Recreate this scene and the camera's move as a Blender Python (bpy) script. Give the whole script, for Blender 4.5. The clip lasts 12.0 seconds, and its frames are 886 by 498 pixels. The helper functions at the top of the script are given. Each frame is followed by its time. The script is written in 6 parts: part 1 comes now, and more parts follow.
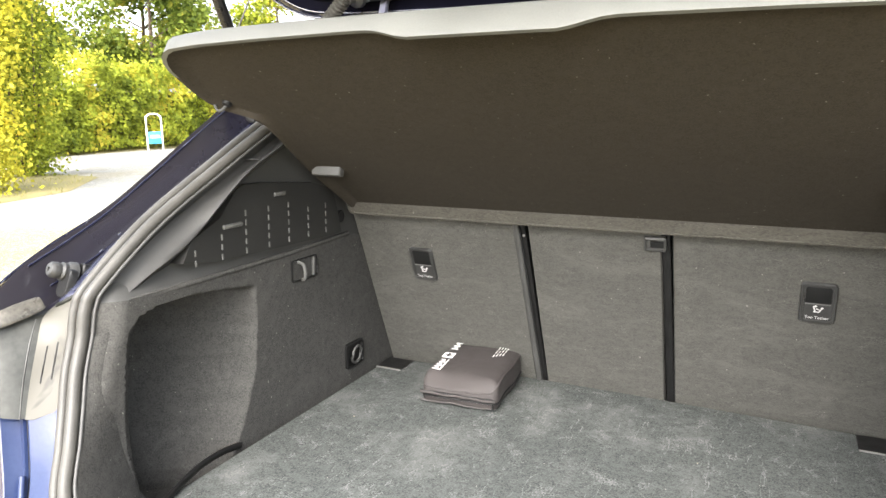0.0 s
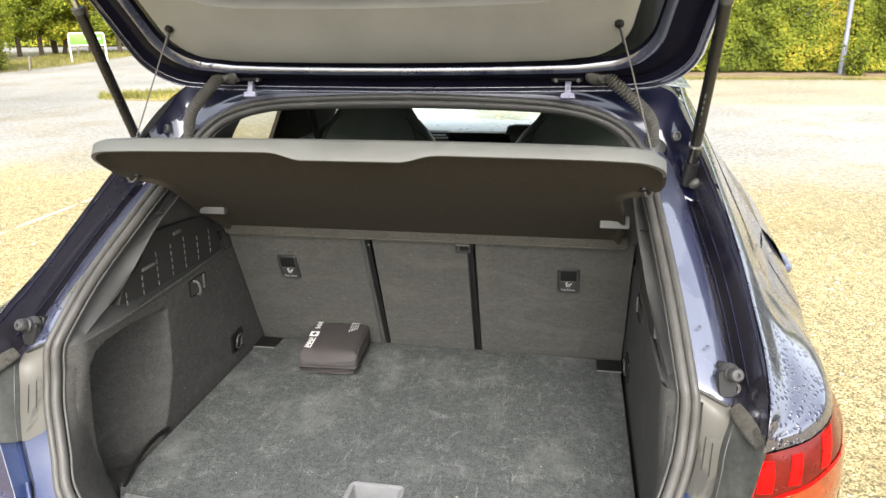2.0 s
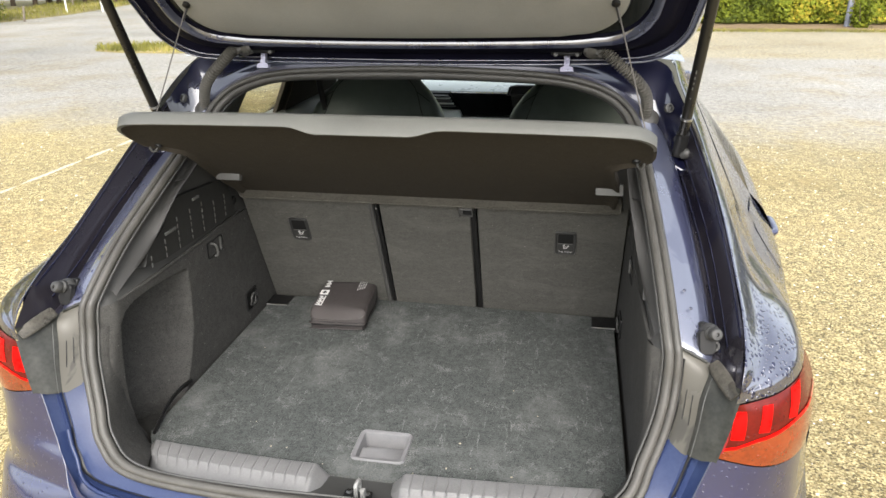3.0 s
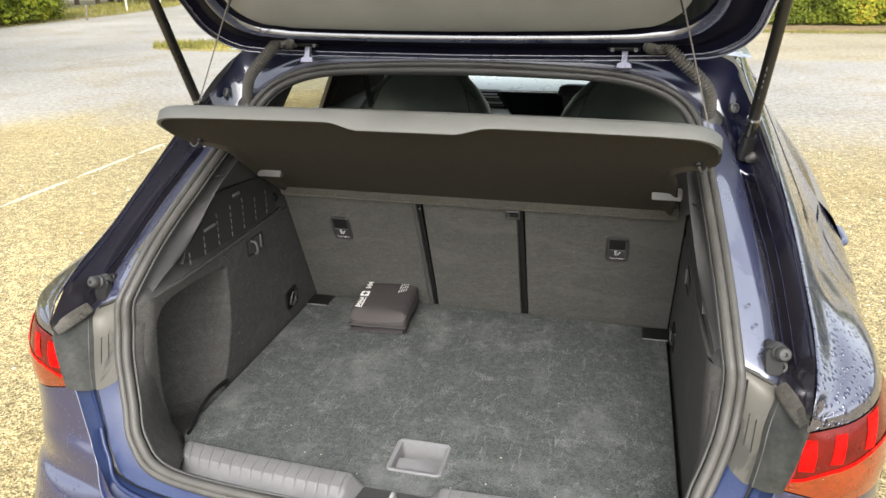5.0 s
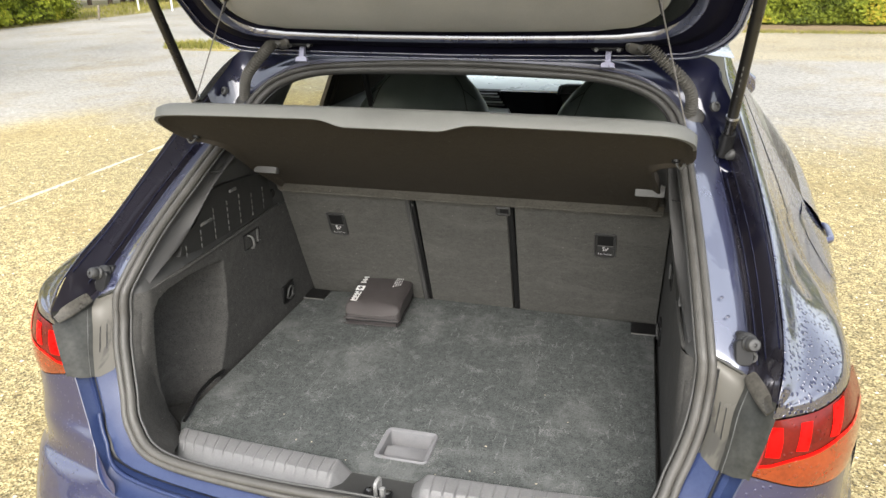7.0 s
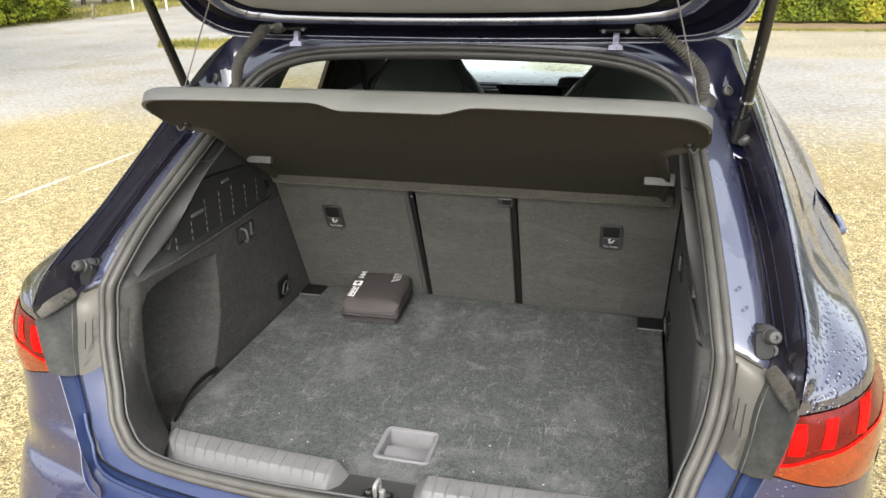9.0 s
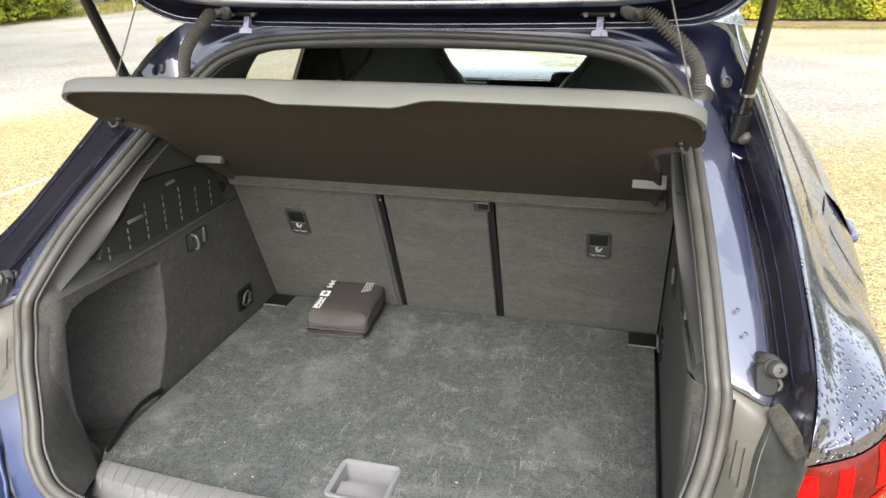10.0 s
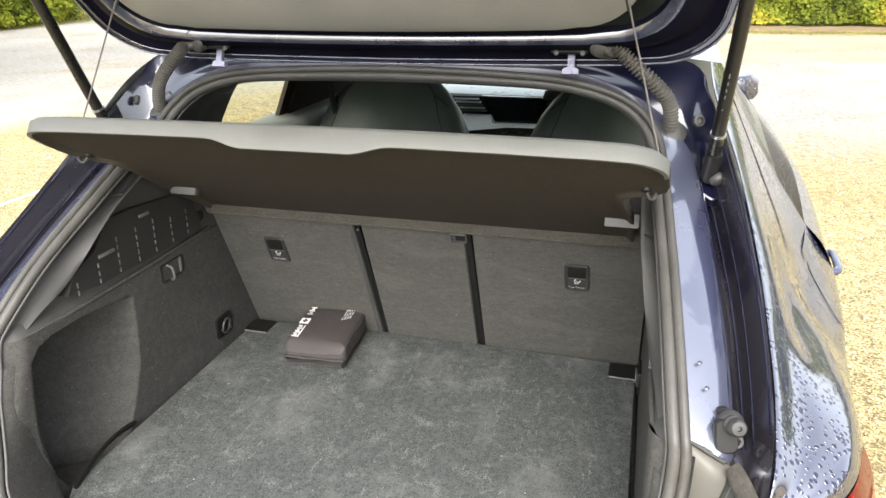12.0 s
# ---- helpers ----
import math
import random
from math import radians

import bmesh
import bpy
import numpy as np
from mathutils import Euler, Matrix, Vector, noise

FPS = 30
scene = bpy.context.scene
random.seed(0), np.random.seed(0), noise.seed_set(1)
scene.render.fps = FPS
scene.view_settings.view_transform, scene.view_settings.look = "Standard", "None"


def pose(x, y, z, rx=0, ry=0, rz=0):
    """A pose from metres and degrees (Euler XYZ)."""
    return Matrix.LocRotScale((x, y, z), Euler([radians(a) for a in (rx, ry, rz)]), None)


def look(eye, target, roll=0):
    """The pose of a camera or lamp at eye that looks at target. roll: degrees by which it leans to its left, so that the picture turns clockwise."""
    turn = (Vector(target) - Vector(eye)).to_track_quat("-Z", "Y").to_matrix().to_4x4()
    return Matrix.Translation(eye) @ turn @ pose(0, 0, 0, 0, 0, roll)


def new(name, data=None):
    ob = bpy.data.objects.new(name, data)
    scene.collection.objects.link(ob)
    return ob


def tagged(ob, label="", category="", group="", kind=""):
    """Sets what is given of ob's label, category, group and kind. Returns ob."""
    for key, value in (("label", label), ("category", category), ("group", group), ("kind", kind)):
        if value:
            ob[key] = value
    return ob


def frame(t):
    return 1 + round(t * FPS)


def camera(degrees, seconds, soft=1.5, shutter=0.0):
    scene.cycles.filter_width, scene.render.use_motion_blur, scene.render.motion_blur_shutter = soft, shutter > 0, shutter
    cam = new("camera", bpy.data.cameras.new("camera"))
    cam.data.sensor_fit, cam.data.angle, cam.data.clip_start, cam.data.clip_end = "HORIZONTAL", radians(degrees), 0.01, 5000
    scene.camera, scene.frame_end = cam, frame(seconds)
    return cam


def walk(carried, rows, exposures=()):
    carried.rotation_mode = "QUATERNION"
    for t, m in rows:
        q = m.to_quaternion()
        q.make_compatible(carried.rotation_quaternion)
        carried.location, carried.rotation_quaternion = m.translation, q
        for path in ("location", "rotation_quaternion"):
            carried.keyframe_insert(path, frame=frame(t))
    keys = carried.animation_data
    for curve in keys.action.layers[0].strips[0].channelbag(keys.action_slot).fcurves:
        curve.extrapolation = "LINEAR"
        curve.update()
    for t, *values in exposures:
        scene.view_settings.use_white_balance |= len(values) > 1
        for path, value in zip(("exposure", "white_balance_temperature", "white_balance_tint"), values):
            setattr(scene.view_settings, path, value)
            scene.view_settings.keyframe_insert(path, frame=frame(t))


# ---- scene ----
cam = camera(63.8, 12.0)
METRES, TILT, LEAN, TURN = 1.4, -11.33, 0.53, 26.14
EYE = (0.3014, -0.9969, 1.2242)
ROWS = [
    (0.0, 0.0, 0.0, 0.0, 0.0, 0.0, -0.0),
    (0.5, 0.0146, -0.0291, 0.0302, -1.94, -0.51, 0.47),
    (1.0, -0.0021, -0.1211, 0.0706, -3.83, -6.42, 0.71),
    (1.5, -0.0703, -0.2423, 0.1081, -11.51, -6.61, 2.55),
    (2.0, -0.0914, -0.3006, 0.155, -15.47, -7.02, 3.34),
    (2.5, -0.0994, -0.3443, 0.1682, -15.56, -9.68, 3.41),
    (3.0, -0.1132, -0.36, 0.1831, -15.45, -10.8, 3.27),
    (5.0, -0.101, -0.314, 0.1785, -11.65, -10.58, 2.58),
    (5.5, -0.0872, -0.3286, 0.1781, -10.95, -10.58, 2.45),
    (6.0, -0.0792, -0.3345, 0.1767, -10.82, -10.58, 2.4),
    (6.5, -0.0775, -0.3416, 0.1762, -10.85, -10.55, 2.46),
    (7.0, -0.0761, -0.3502, 0.1741, -10.84, -10.54, 2.46),
    (9.0, -0.0766, -0.3091, 0.1544, -11.18, -10.56, 2.59),
    (9.5, -0.0548, -0.2754, 0.1434, -11.2, -10.56, 2.64),
    (10.0, -0.0038, -0.2093, 0.1471, -10.84, -10.64, 2.55),
    (10.5, 0.0397, -0.1154, 0.1865, -10.41, -10.67, 2.41),
    (11.0, 0.0579, -0.0852, 0.2047, -10.34, -10.58, 2.34),
    (11.5, 0.054, -0.1444, 0.1913, -10.29, -10.46, 2.41),
    (12.0, 0.0474, -0.2008, 0.1875, -10.23, -10.42, 2.44),
]
EXPOSURES = [(0, 3.05), (.5, 3.05), (1, 3.05), (1.5, 2.65), (2, 2.27), (2.5, 2.02), (3, 1.95), (7, 1.98), (9, 2.0), (9.5, 2.1), (10, 2.27), (10.5, 2.47), (11, 2.6), (12, 2.42)]
walk(cam, [(t, pose(*EYE, TILT, LEAN, TURN) @ pose(METRES * x, METRES * y, METRES * z, 90 + pitch, roll, yaw)) for t, x, y, z, yaw, pitch, roll in ROWS], EXPOSURES)

# ---- world and light ----
SUN_EL, SUN_ROT = radians(45), radians(172)
world = bpy.data.worlds.new("sky")
scene.world = world
world.use_nodes = True
wn = world.node_tree
sky = wn.nodes.new("ShaderNodeTexSky")
sky.sky_type, sky.sun_disc, sky.sun_elevation, sky.sun_rotation = "NISHITA", False, SUN_EL, SUN_ROT
sky.air_density, sky.dust_density, sky.ozone_density = 1.0, 4.0, 1.0
soft_sky = wn.nodes.new("ShaderNodeHueSaturation")
soft_sky.inputs["Saturation"].default_value = 0.35
wn.links.new(sky.outputs[0], soft_sky.inputs["Color"])
wn.links.new(soft_sky.outputs[0], wn.nodes["Background"].inputs[0])
wn.nodes["Background"].inputs[1].default_value = 0.15
sun = new("sun", bpy.data.lights.new("sun", "SUN"))
sun.data.energy, sun.data.angle, sun.data.color = 0.55, radians(65), (1.0, 0.94, 0.84)
sun.matrix_world = look((0, 0, 0), (-math.sin(SUN_ROT) * math.cos(SUN_EL), -math.cos(SUN_ROT) * math.cos(SUN_EL), -math.sin(SUN_EL)))


# ---- materials ----
def material(name, colour, rough=0.6, metal=0.0, vary=0.25, scale=8.0, fine=120.0, bump=0.15, depth=0.002,
             second=None, coat=0.0, spec=0.5, island=0.0, stretch=(1, 1, 1), rough_vary=0.1):
    """Base colour broken up at two scales, with fine relief."""
    m = bpy.data.materials.new(name)
    m.use_nodes = True
    nt = m.node_tree
    p = nt.nodes["Principled BSDF"]
    tc = nt.nodes.new("ShaderNodeTexCoord")
    mp = nt.nodes.new("ShaderNodeMapping")
    mp.inputs["Scale"].default_value = stretch
    nt.links.new(tc.outputs["Object"], mp.inputs[0])
    big = nt.nodes.new("ShaderNodeTexNoise")
    big.inputs["Scale"].default_value, big.inputs["Detail"].default_value, big.inputs["Roughness"].default_value = scale, 6, 0.6
    nt.links.new(mp.outputs[0], big.inputs["Vector"])
    small = nt.nodes.new("ShaderNodeTexNoise")
    small.inputs["Scale"].default_value, small.inputs["Detail"].default_value = fine, 3
    nt.links.new(mp.outputs[0], small.inputs["Vector"])
    add = nt.nodes.new("ShaderNodeMath")
    add.operation = "MULTIPLY_ADD"
    add.inputs[1].default_value = 0.45
    nt.links.new(small.outputs[0], add.inputs[0])
    nt.links.new(big.outputs[0], add.inputs[2])
    fac = add.outputs[0]
    if island:
        geo = nt.nodes.new("ShaderNodeNewGeometry")
        mix = nt.nodes.new("ShaderNodeMath")
        mix.operation = "MULTIPLY_ADD"
        mix.inputs[1].default_value = island
        nt.links.new(geo.outputs["Random Per Island"], mix.inputs[0])
        nt.links.new(fac, mix.inputs[2])
        fac = mix.outputs[0]
    ramp = nt.nodes.new("ShaderNodeMapRange")
    ramp.inputs["From Min"].default_value, ramp.inputs["From Max"].default_value = 0.5, 0.95 + island
    nt.links.new(fac, ramp.inputs["Value"])
    blend = nt.nodes.new("ShaderNodeMix")
    blend.data_type = "RGBA"
    c2 = second or [min(1, c * (1 + vary)) for c in colour]
    c1 = colour if second else [c * (1 - vary) for c in colour]
    blend.inputs["A"].default_value, blend.inputs["B"].default_value = (*c1, 1), (*c2, 1)
    nt.links.new(ramp.outputs[0], blend.inputs["Factor"])
    nt.links.new(blend.outputs["Result"], p.inputs["Base Color"])
    p.inputs["Metallic"].default_value, p.inputs["Coat Weight"].default_value = metal, coat
    p.inputs["Coat Roughness"].default_value = 0.04
    p.inputs["Specular IOR Level"].default_value = spec
    rr = nt.nodes.new("ShaderNodeMapRange")
    rr.inputs["From Min"].default_value, rr.inputs["From Max"].default_value = 0.3, 0.7
    rr.inputs["To Min"].default_value, rr.inputs["To Max"].default_value = max(0.02, rough - rough_vary), min(1, rough + rough_vary)
    nt.links.new(big.outputs[0], rr.inputs["Value"])
    nt.links.new(rr.outputs[0], p.inputs["Roughness"])
    if bump:
        b = nt.nodes.new("ShaderNodeBump")
        b.inputs["Strength"].default_value, b.inputs["Distance"].default_value = bump, depth
        nt.links.new(small.outputs[0], b.inputs["Height"])
        nt.links.new(b.outputs[0], p.inputs["Normal"])
    return m


def fabric(name, dark, light, smear, amount, grain=420.0, stretch=(1, 1, 1), size=6.0, warp=1.0, scratched=0.0):
    """Short-pile carpet or felt: fine mottled fibres, pale rubbed smears, lint."""
    m = bpy.data.materials.new(name)
    m.use_nodes = True
    nt = m.node_tree
    p = nt.nodes["Principled BSDF"]
    p.inputs["Roughness"].default_value = 0.95
    p.inputs["Specular IOR Level"].default_value = 0.15
    tc = nt.nodes.new("ShaderNodeTexCoord")
    mp = nt.nodes.new("ShaderNodeMapping")
    mp.inputs["Scale"].default_value = stretch
    nt.links.new(tc.outputs["Object"], mp.inputs[0])

    def noise_at(scale, detail, rough, warp, lo, hi, vec):
        n = nt.nodes.new("ShaderNodeTexNoise")
        n.inputs["Scale"].default_value, n.inputs["Detail"].default_value = scale, detail
        n.inputs["Roughness"].default_value, n.inputs["Distortion"].default_value = rough, warp
        nt.links.new(vec, n.inputs["Vector"])
        r = nt.nodes.new("ShaderNodeMapRange")
        r.interpolation_type = "SMOOTHSTEP"
        r.inputs["From Min"].default_value, r.inputs["From Max"].default_value = lo, hi
        nt.links.new(n.outputs[0], r.inputs["Value"])
        return n.outputs[0], r.outputs[0]

    def mixed(a, b, fac):
        x = nt.nodes.new("ShaderNodeMix")
        x.data_type = "RGBA"
        for key, val in (("A", a), ("B", b)):
            if isinstance(val, tuple):
                x.inputs[key].default_value = (*val, 1)
            else:
                nt.links.new(val, x.inputs[key])
        nt.links.new(fac, x.inputs["Factor"])
        return x.outputs["Result"]

    def times(a, k):
        x = nt.nodes.new("ShaderNodeMath")
        x.operation = "MULTIPLY"
        nt.links.new(a, x.inputs[0])
        if isinstance(k, float):
            x.inputs[1].default_value = k
        else:
            nt.links.new(k, x.inputs[1])
        return x.outputs[0]

    raw, fibre = noise_at(grain, 4, .7, .3, .36, .64, mp.outputs[0])
    _, tuft = noise_at(grain * .22, 3, .6, .5, .40, .66, mp.outputs[0])
    col = mixed(dark, light, fibre)
    col = mixed(col, light, times(tuft, .6))
    _, rub = noise_at(size, 10, .68, 1.4 * warp, .46, .72, mp.outputs[0])
    _, scuffs = noise_at(size * 3.0, 8, .72, 2.2 * warp, .52, .68, mp.outputs[0])
    col = mixed(col, smear, times(rub, amount * .55))
    col = mixed(col, smear, times(times(scuffs, amount), fibre))
    for turn, shift in ((.5, 0), (-.9, 7), (1.9, 3)) if scratched else ():
        lm = nt.nodes.new("ShaderNodeMapping")
        lm.inputs["Rotation"].default_value, lm.inputs["Location"].default_value, lm.inputs["Scale"].default_value = (0, 0, turn), (shift, shift, 0), (9, 1.6, 1)
        nt.links.new(tc.outputs["Object"], lm.inputs[0])
        line, _ = noise_at(4.0, 2, .5, .4, 0, 1, lm.outputs[0])
        away = nt.nodes.new("ShaderNodeMath")
        away.operation = "COMPARE"
        away.inputs[1].default_value, away.inputs[2].default_value = .5, .007
        nt.links.new(line, away.inputs[0])
        _, where = noise_at(7.0, 3, .6, 0, .50, .66, lm.outputs[0])
        col = mixed(col, smear, times(times(times(away.outputs[0], where), fibre), scratched))
    _, lint = noise_at(170.0, 1, .5, 0, .765, .80, tc.outputs["Object"])
    col = mixed(col, (.32, .31, .28), times(lint, .55 * min(1.0, amount + .2)))
    nt.links.new(col, p.inputs["Base Color"])
    b = nt.nodes.new("ShaderNodeBump")
    b.inputs["Strength"].default_value, b.inputs["Distance"].default_value = .55, .0015
    nt.links.new(raw, b.inputs["Height"])
    nt.links.new(b.outputs[0], p.inputs["Normal"])
    return m


def add_drops(m, scale=140.0, amount=0.23, depth=0.0008):
    """Water drops standing on a painted panel, as relief."""
    nt = m.node_tree
    p = nt.nodes["Principled BSDF"]
    tc = nt.nodes.new("ShaderNodeTexCoord")
    v = nt.nodes.new("ShaderNodeTexVoronoi")
    v.inputs["Scale"].default_value, v.inputs["Randomness"].default_value = scale, 1.0
    # uneven outlines and sizes
    w = nt.nodes.new("ShaderNodeTexNoise")
    w.inputs["Scale"].default_value, w.inputs["Detail"].default_value = scale * 1.6, 2
    nt.links.new(tc.outputs["Object"], w.inputs["Vector"])
    bend = nt.nodes.new("ShaderNodeVectorMath")
    bend.operation = "MULTIPLY_ADD"
    bend.inputs[1].default_value = (0.5 / scale,) * 3
    nt.links.new(w.outputs["Color"], bend.inputs[0])
    nt.links.new(tc.outputs["Object"], bend.inputs[2])
    nt.links.new(bend.outputs[0], v.inputs["Vector"])
    sep = nt.nodes.new("ShaderNodeSeparateColor")
    nt.links.new(v.outputs["Color"], sep.inputs[0])
    size = nt.nodes.new("ShaderNodeMath")
    size.operation = "MULTIPLY_ADD"
    size.inputs[1].default_value = -amount * 1.9
    nt.links.new(sep.outputs[0], size.inputs[0])
    nt.links.new(v.outputs["Distance"], size.inputs[2])
    r = nt.nodes.new("ShaderNodeMapRange")
    r.interpolation_type = "SMOOTHSTEP"
    r.inputs["From Min"].default_value, r.inputs["From Max"].default_value = 0.0, 0.15
    r.inputs["To Min"].default_value, r.inputs["To Max"].default_value = 1, 0
    nt.links.new(size.outputs[0], r.inputs["Value"])
    b = nt.nodes.new("ShaderNodeBump")
    b.inputs["Strength"].default_value, b.inputs["Distance"].default_value = 0.9, depth
    nt.links.new(r.outputs[0], b.inputs["Height"])
    nt.links.new(b.outputs[0], p.inputs["Normal"])
    nt.links.new(b.outputs[0], p.inputs["Coat Normal"])
    wet = nt.nodes.new("ShaderNodeMapRange")
    full = p.inputs["Coat Weight"].default_value
    wet.inputs["To Min"].default_value, wet.inputs["To Max"].default_value = full, full * .22
    nt.links.new(r.outputs[0], wet.inputs["Value"])
    nt.links.new(wet.outputs[0], p.inputs["Coat Weight"])
    return m


def glass(name, colour=(1, 1, 1), rough=0.0):
    m = bpy.data.materials.new(name)
    m.use_nodes = True
    p = m.node_tree.nodes["Principled BSDF"]
    p.inputs["Base Color"].default_value = (*colour, 1)
    p.inputs["Transmission Weight"].default_value, p.inputs["Roughness"].default_value, p.inputs["IOR"].default_value = 1, rough, 1.02
    return m


PAINT = material("navy_paint", (0.006, 0.007, 0.025), 0.3, 0.35, 0.15, 4, 300, 0, coat=1.0, rough_vary=0.05)
PAINT_WET = add_drops(material("wet_navy_paint", (0.006, 0.008, 0.034), 0.3, 0.35, 0.15, 4, 300, 0, coat=1.0, rough_vary=0.05))
PAINT_DAMP = add_drops(material("damp_navy_paint", (0.006, 0.008, 0.045), 0.3, 0.1, 0.15, 4, 300, 0, coat=1.0, rough_vary=0.05), 110, 0.085, 0.0005)
for m, ior in ((PAINT, 1.75), (PAINT_WET, 2.65), (PAINT_DAMP, 1.9)):
    m.node_tree.nodes["Principled BSDF"].inputs["Coat IOR"].default_value = ior
# Duller copy of the body paint: dust, and sky sheen set in its blue.
PAINT_DULL = material("dusty_sheen_navy_paint", (0.012, 0.020, 0.062), 0.4, 0.0, 0.3, 14, 200, 0.1, coat=0.35, second=(0.022, 0.034, 0.080), spec=0.15)
# Roof flange paint: its sky reflection is put into the pale second tone.
ROOF_DULL = material("pale_sheen_navy_paint", (0.022, 0.024, 0.050), 0.38, 0.0, 0.3, 7, 200, 0.05, coat=0.35, second=(0.055, 0.057, 0.082), spec=0.3)
RUBBER = material("grey_rubber", (0.054, 0.052, 0.047), 0.45, 0, 0.2, 20, 250, 0.08, spec=0.35)
BLACK = material("black_plastic", (0.008, 0.008, 0.008), 0.45, 0, 0.3, 30, 300, 0.1, spec=0.3)
PLASTIC = material("charcoal_plastic", (0.045, 0.045, 0.043), 0.55, 0, 0.2, 18, 500, 0.25, 0.0006)
PLASTIC_LIGHT = material("grey_plastic", (0.10, 0.10, 0.095), 0.5, 0, 0.15, 16, 400, 0.2, 0.0006)
CARPET = fabric("charcoal_carpet", (0.0276, 0.0276, 0.0264), (0.0552, 0.0540, 0.0504), (0.0900, 0.0876, 0.0828), 0.45)
FLOOR_CARPET = fabric("worn_floor_carpet", (0.0250, 0.0285, 0.0272), (0.0740, 0.0800, 0.0765), (0.1850, 0.1890, 0.1830), 0.64, 330, (1, 1, 1), 6.5, .2, .7)
SEATBACK = fabric("seat_back_felt", (0.0460, 0.0456, 0.0415), (0.0740, 0.0728, 0.0655), (0.1290, 0.1258, 0.1133), 0.45, 380, (0.8, 1, 1.9), 5)
SHELF = fabric("shelf_felt", (0.0270, 0.0232, 0.0180), (0.0400, 0.0345, 0.0275), (0.0520, 0.0452, 0.0370), 0.3)
BEAM_FELT = fabric("brown_grey_felt", (0.042, 0.040, 0.034), (0.073, 0.069, 0.059), (0.102, 0.096, 0.082), 0.4, 380, (0.5, 1, 1.6), 7)
SHELF_EDGE = material("shelf_edge_vinyl", (0.086, 0.087, 0.079), 0.6, 0, 0.12, 10, 500, 0.3, 0.0006)
LEATHER = material("dark_leather", (0.062, 0.076, 0.068), 0.42, 0, 0.2, 10, 350, 0.3, 0.0008)
LINER = material("grey_headliner", (0.16, 0.16, 0.15), 0.95, 0, 0.1, 10, 500, 0.3, 0.001)
TRIM_GREY = material("door_trim", (0.11, 0.12, 0.112), 0.6, 0, 0.15, 10, 400, 0.2, 0.0008)
STEEL = material("bright_steel", (0.55, 0.55, 0.55), 0.3, 1.0, 0.1, 40, 200, 0.05)
SATIN = material("satin_silver_trim", (0.50, 0.52, 0.49), 0.5, 0.0, 0.06, 30, 300, 0.02)
STRIKER = material("worn_zinc", (0.27, 0.27, 0.26), 0.4, 0.2, 0.15, 40, 200, 0.05)
ALU = material("brushed_aluminium", (0.6, 0.6, 0.58), 0.35, 1.0, 0.1, 30, 300, 0.05)
WHITE_INK = material("white_print", (0.7, 0.7, 0.68), 0.6, 0, 0.1, 60, 300, 0)
PRINT_GREY = material("pale_grey_print", (0.50, 0.50, 0.49), 0.6, 0, 0.1, 60, 300, 0)
NYLON = material("dark_nylon", (0.034, 0.029, 0.028), 0.7, 0, 0.2, 25, 900, 0.4, 0.0006)
GATE_TRIM = material("tailgate_trim", (0.20, 0.197, 0.182), 0.6, 0, 0.12, 8, 500, 0.25, 0.0006)
CLEAR = glass("clear_glass", (0.80, 0.87, 0.81))
RED_PINK = material("pinkish_red_lens", (0.22, 0.012, 0.016), 0.2, 0, 0.2, 40, 300, 0, coat=0.6, spec=0.3)
RED_DARK = material("deep_red_lens", (0.085, 0.006, 0.004), 0.15, 0, 0.3, 30, 200, 0, coat=0.12, spec=0.2)
add_drops(RED_DARK, 120, 0.15, 0.0006)
AMBER_RED = add_drops(material("gravel_toned_red_lens", (0.17, 0.024, 0.004), 0.15, 0, 0.3, 20, 200, 0, coat=0.7), 120, 0.15, 0.0006)
BRIGHT_RED = material("bright_red_lens", (0.40, 0.002, 0.002), 0.3, 0, 0.3, 60, 400, 0, second=(0.62, 0.004, 0.003), coat=0.0, spec=0.08)


# ---- building helpers ----
def mesh_of(name, verts, faces, mat, parent=None, label="", smooth=35):
    me = bpy.data.meshes.new(name)
    me.from_pydata([tuple(v) for v in verts], [], [tuple(f) for f in faces])
    bm = bmesh.new()
    bm.from_mesh(me)
    bmesh.ops.recalc_face_normals(bm, faces=bm.faces)
    bm.to_mesh(me)
    bm.free()
    me.materials.append(mat)
    me.polygons.foreach_set("use_smooth", [True] * len(me.polygons))
    me.set_sharp_from_angle(angle=radians(smooth))
    ob = new(name, me)
    if parent is not None:
        ob.parent = parent
    if label:
        tagged(ob, label)
    return ob


def part(name, bm, mat, parent, label="", smooth=35):
    me = bpy.data.meshes.new(name)
    bmesh.ops.recalc_face_normals(bm, faces=bm.faces)
    bm.to_mesh(me)
    bm.free()
    me.materials.append(mat)
    me.polygons.foreach_set("use_smooth", [True] * len(me.polygons))
    me.set_sharp_from_angle(angle=radians(smooth))
    ob = new(name, me)
    if parent is not None:
        ob.parent = parent
    if label:
        tagged(ob, label)
    return ob


def thing(name, label, category, at=(0, 0, 0), group="", kind=""):
    e = new(name)
    e.empty_display_size = 0.1
    e.location = at
    return tagged(e, label, category, group, kind)


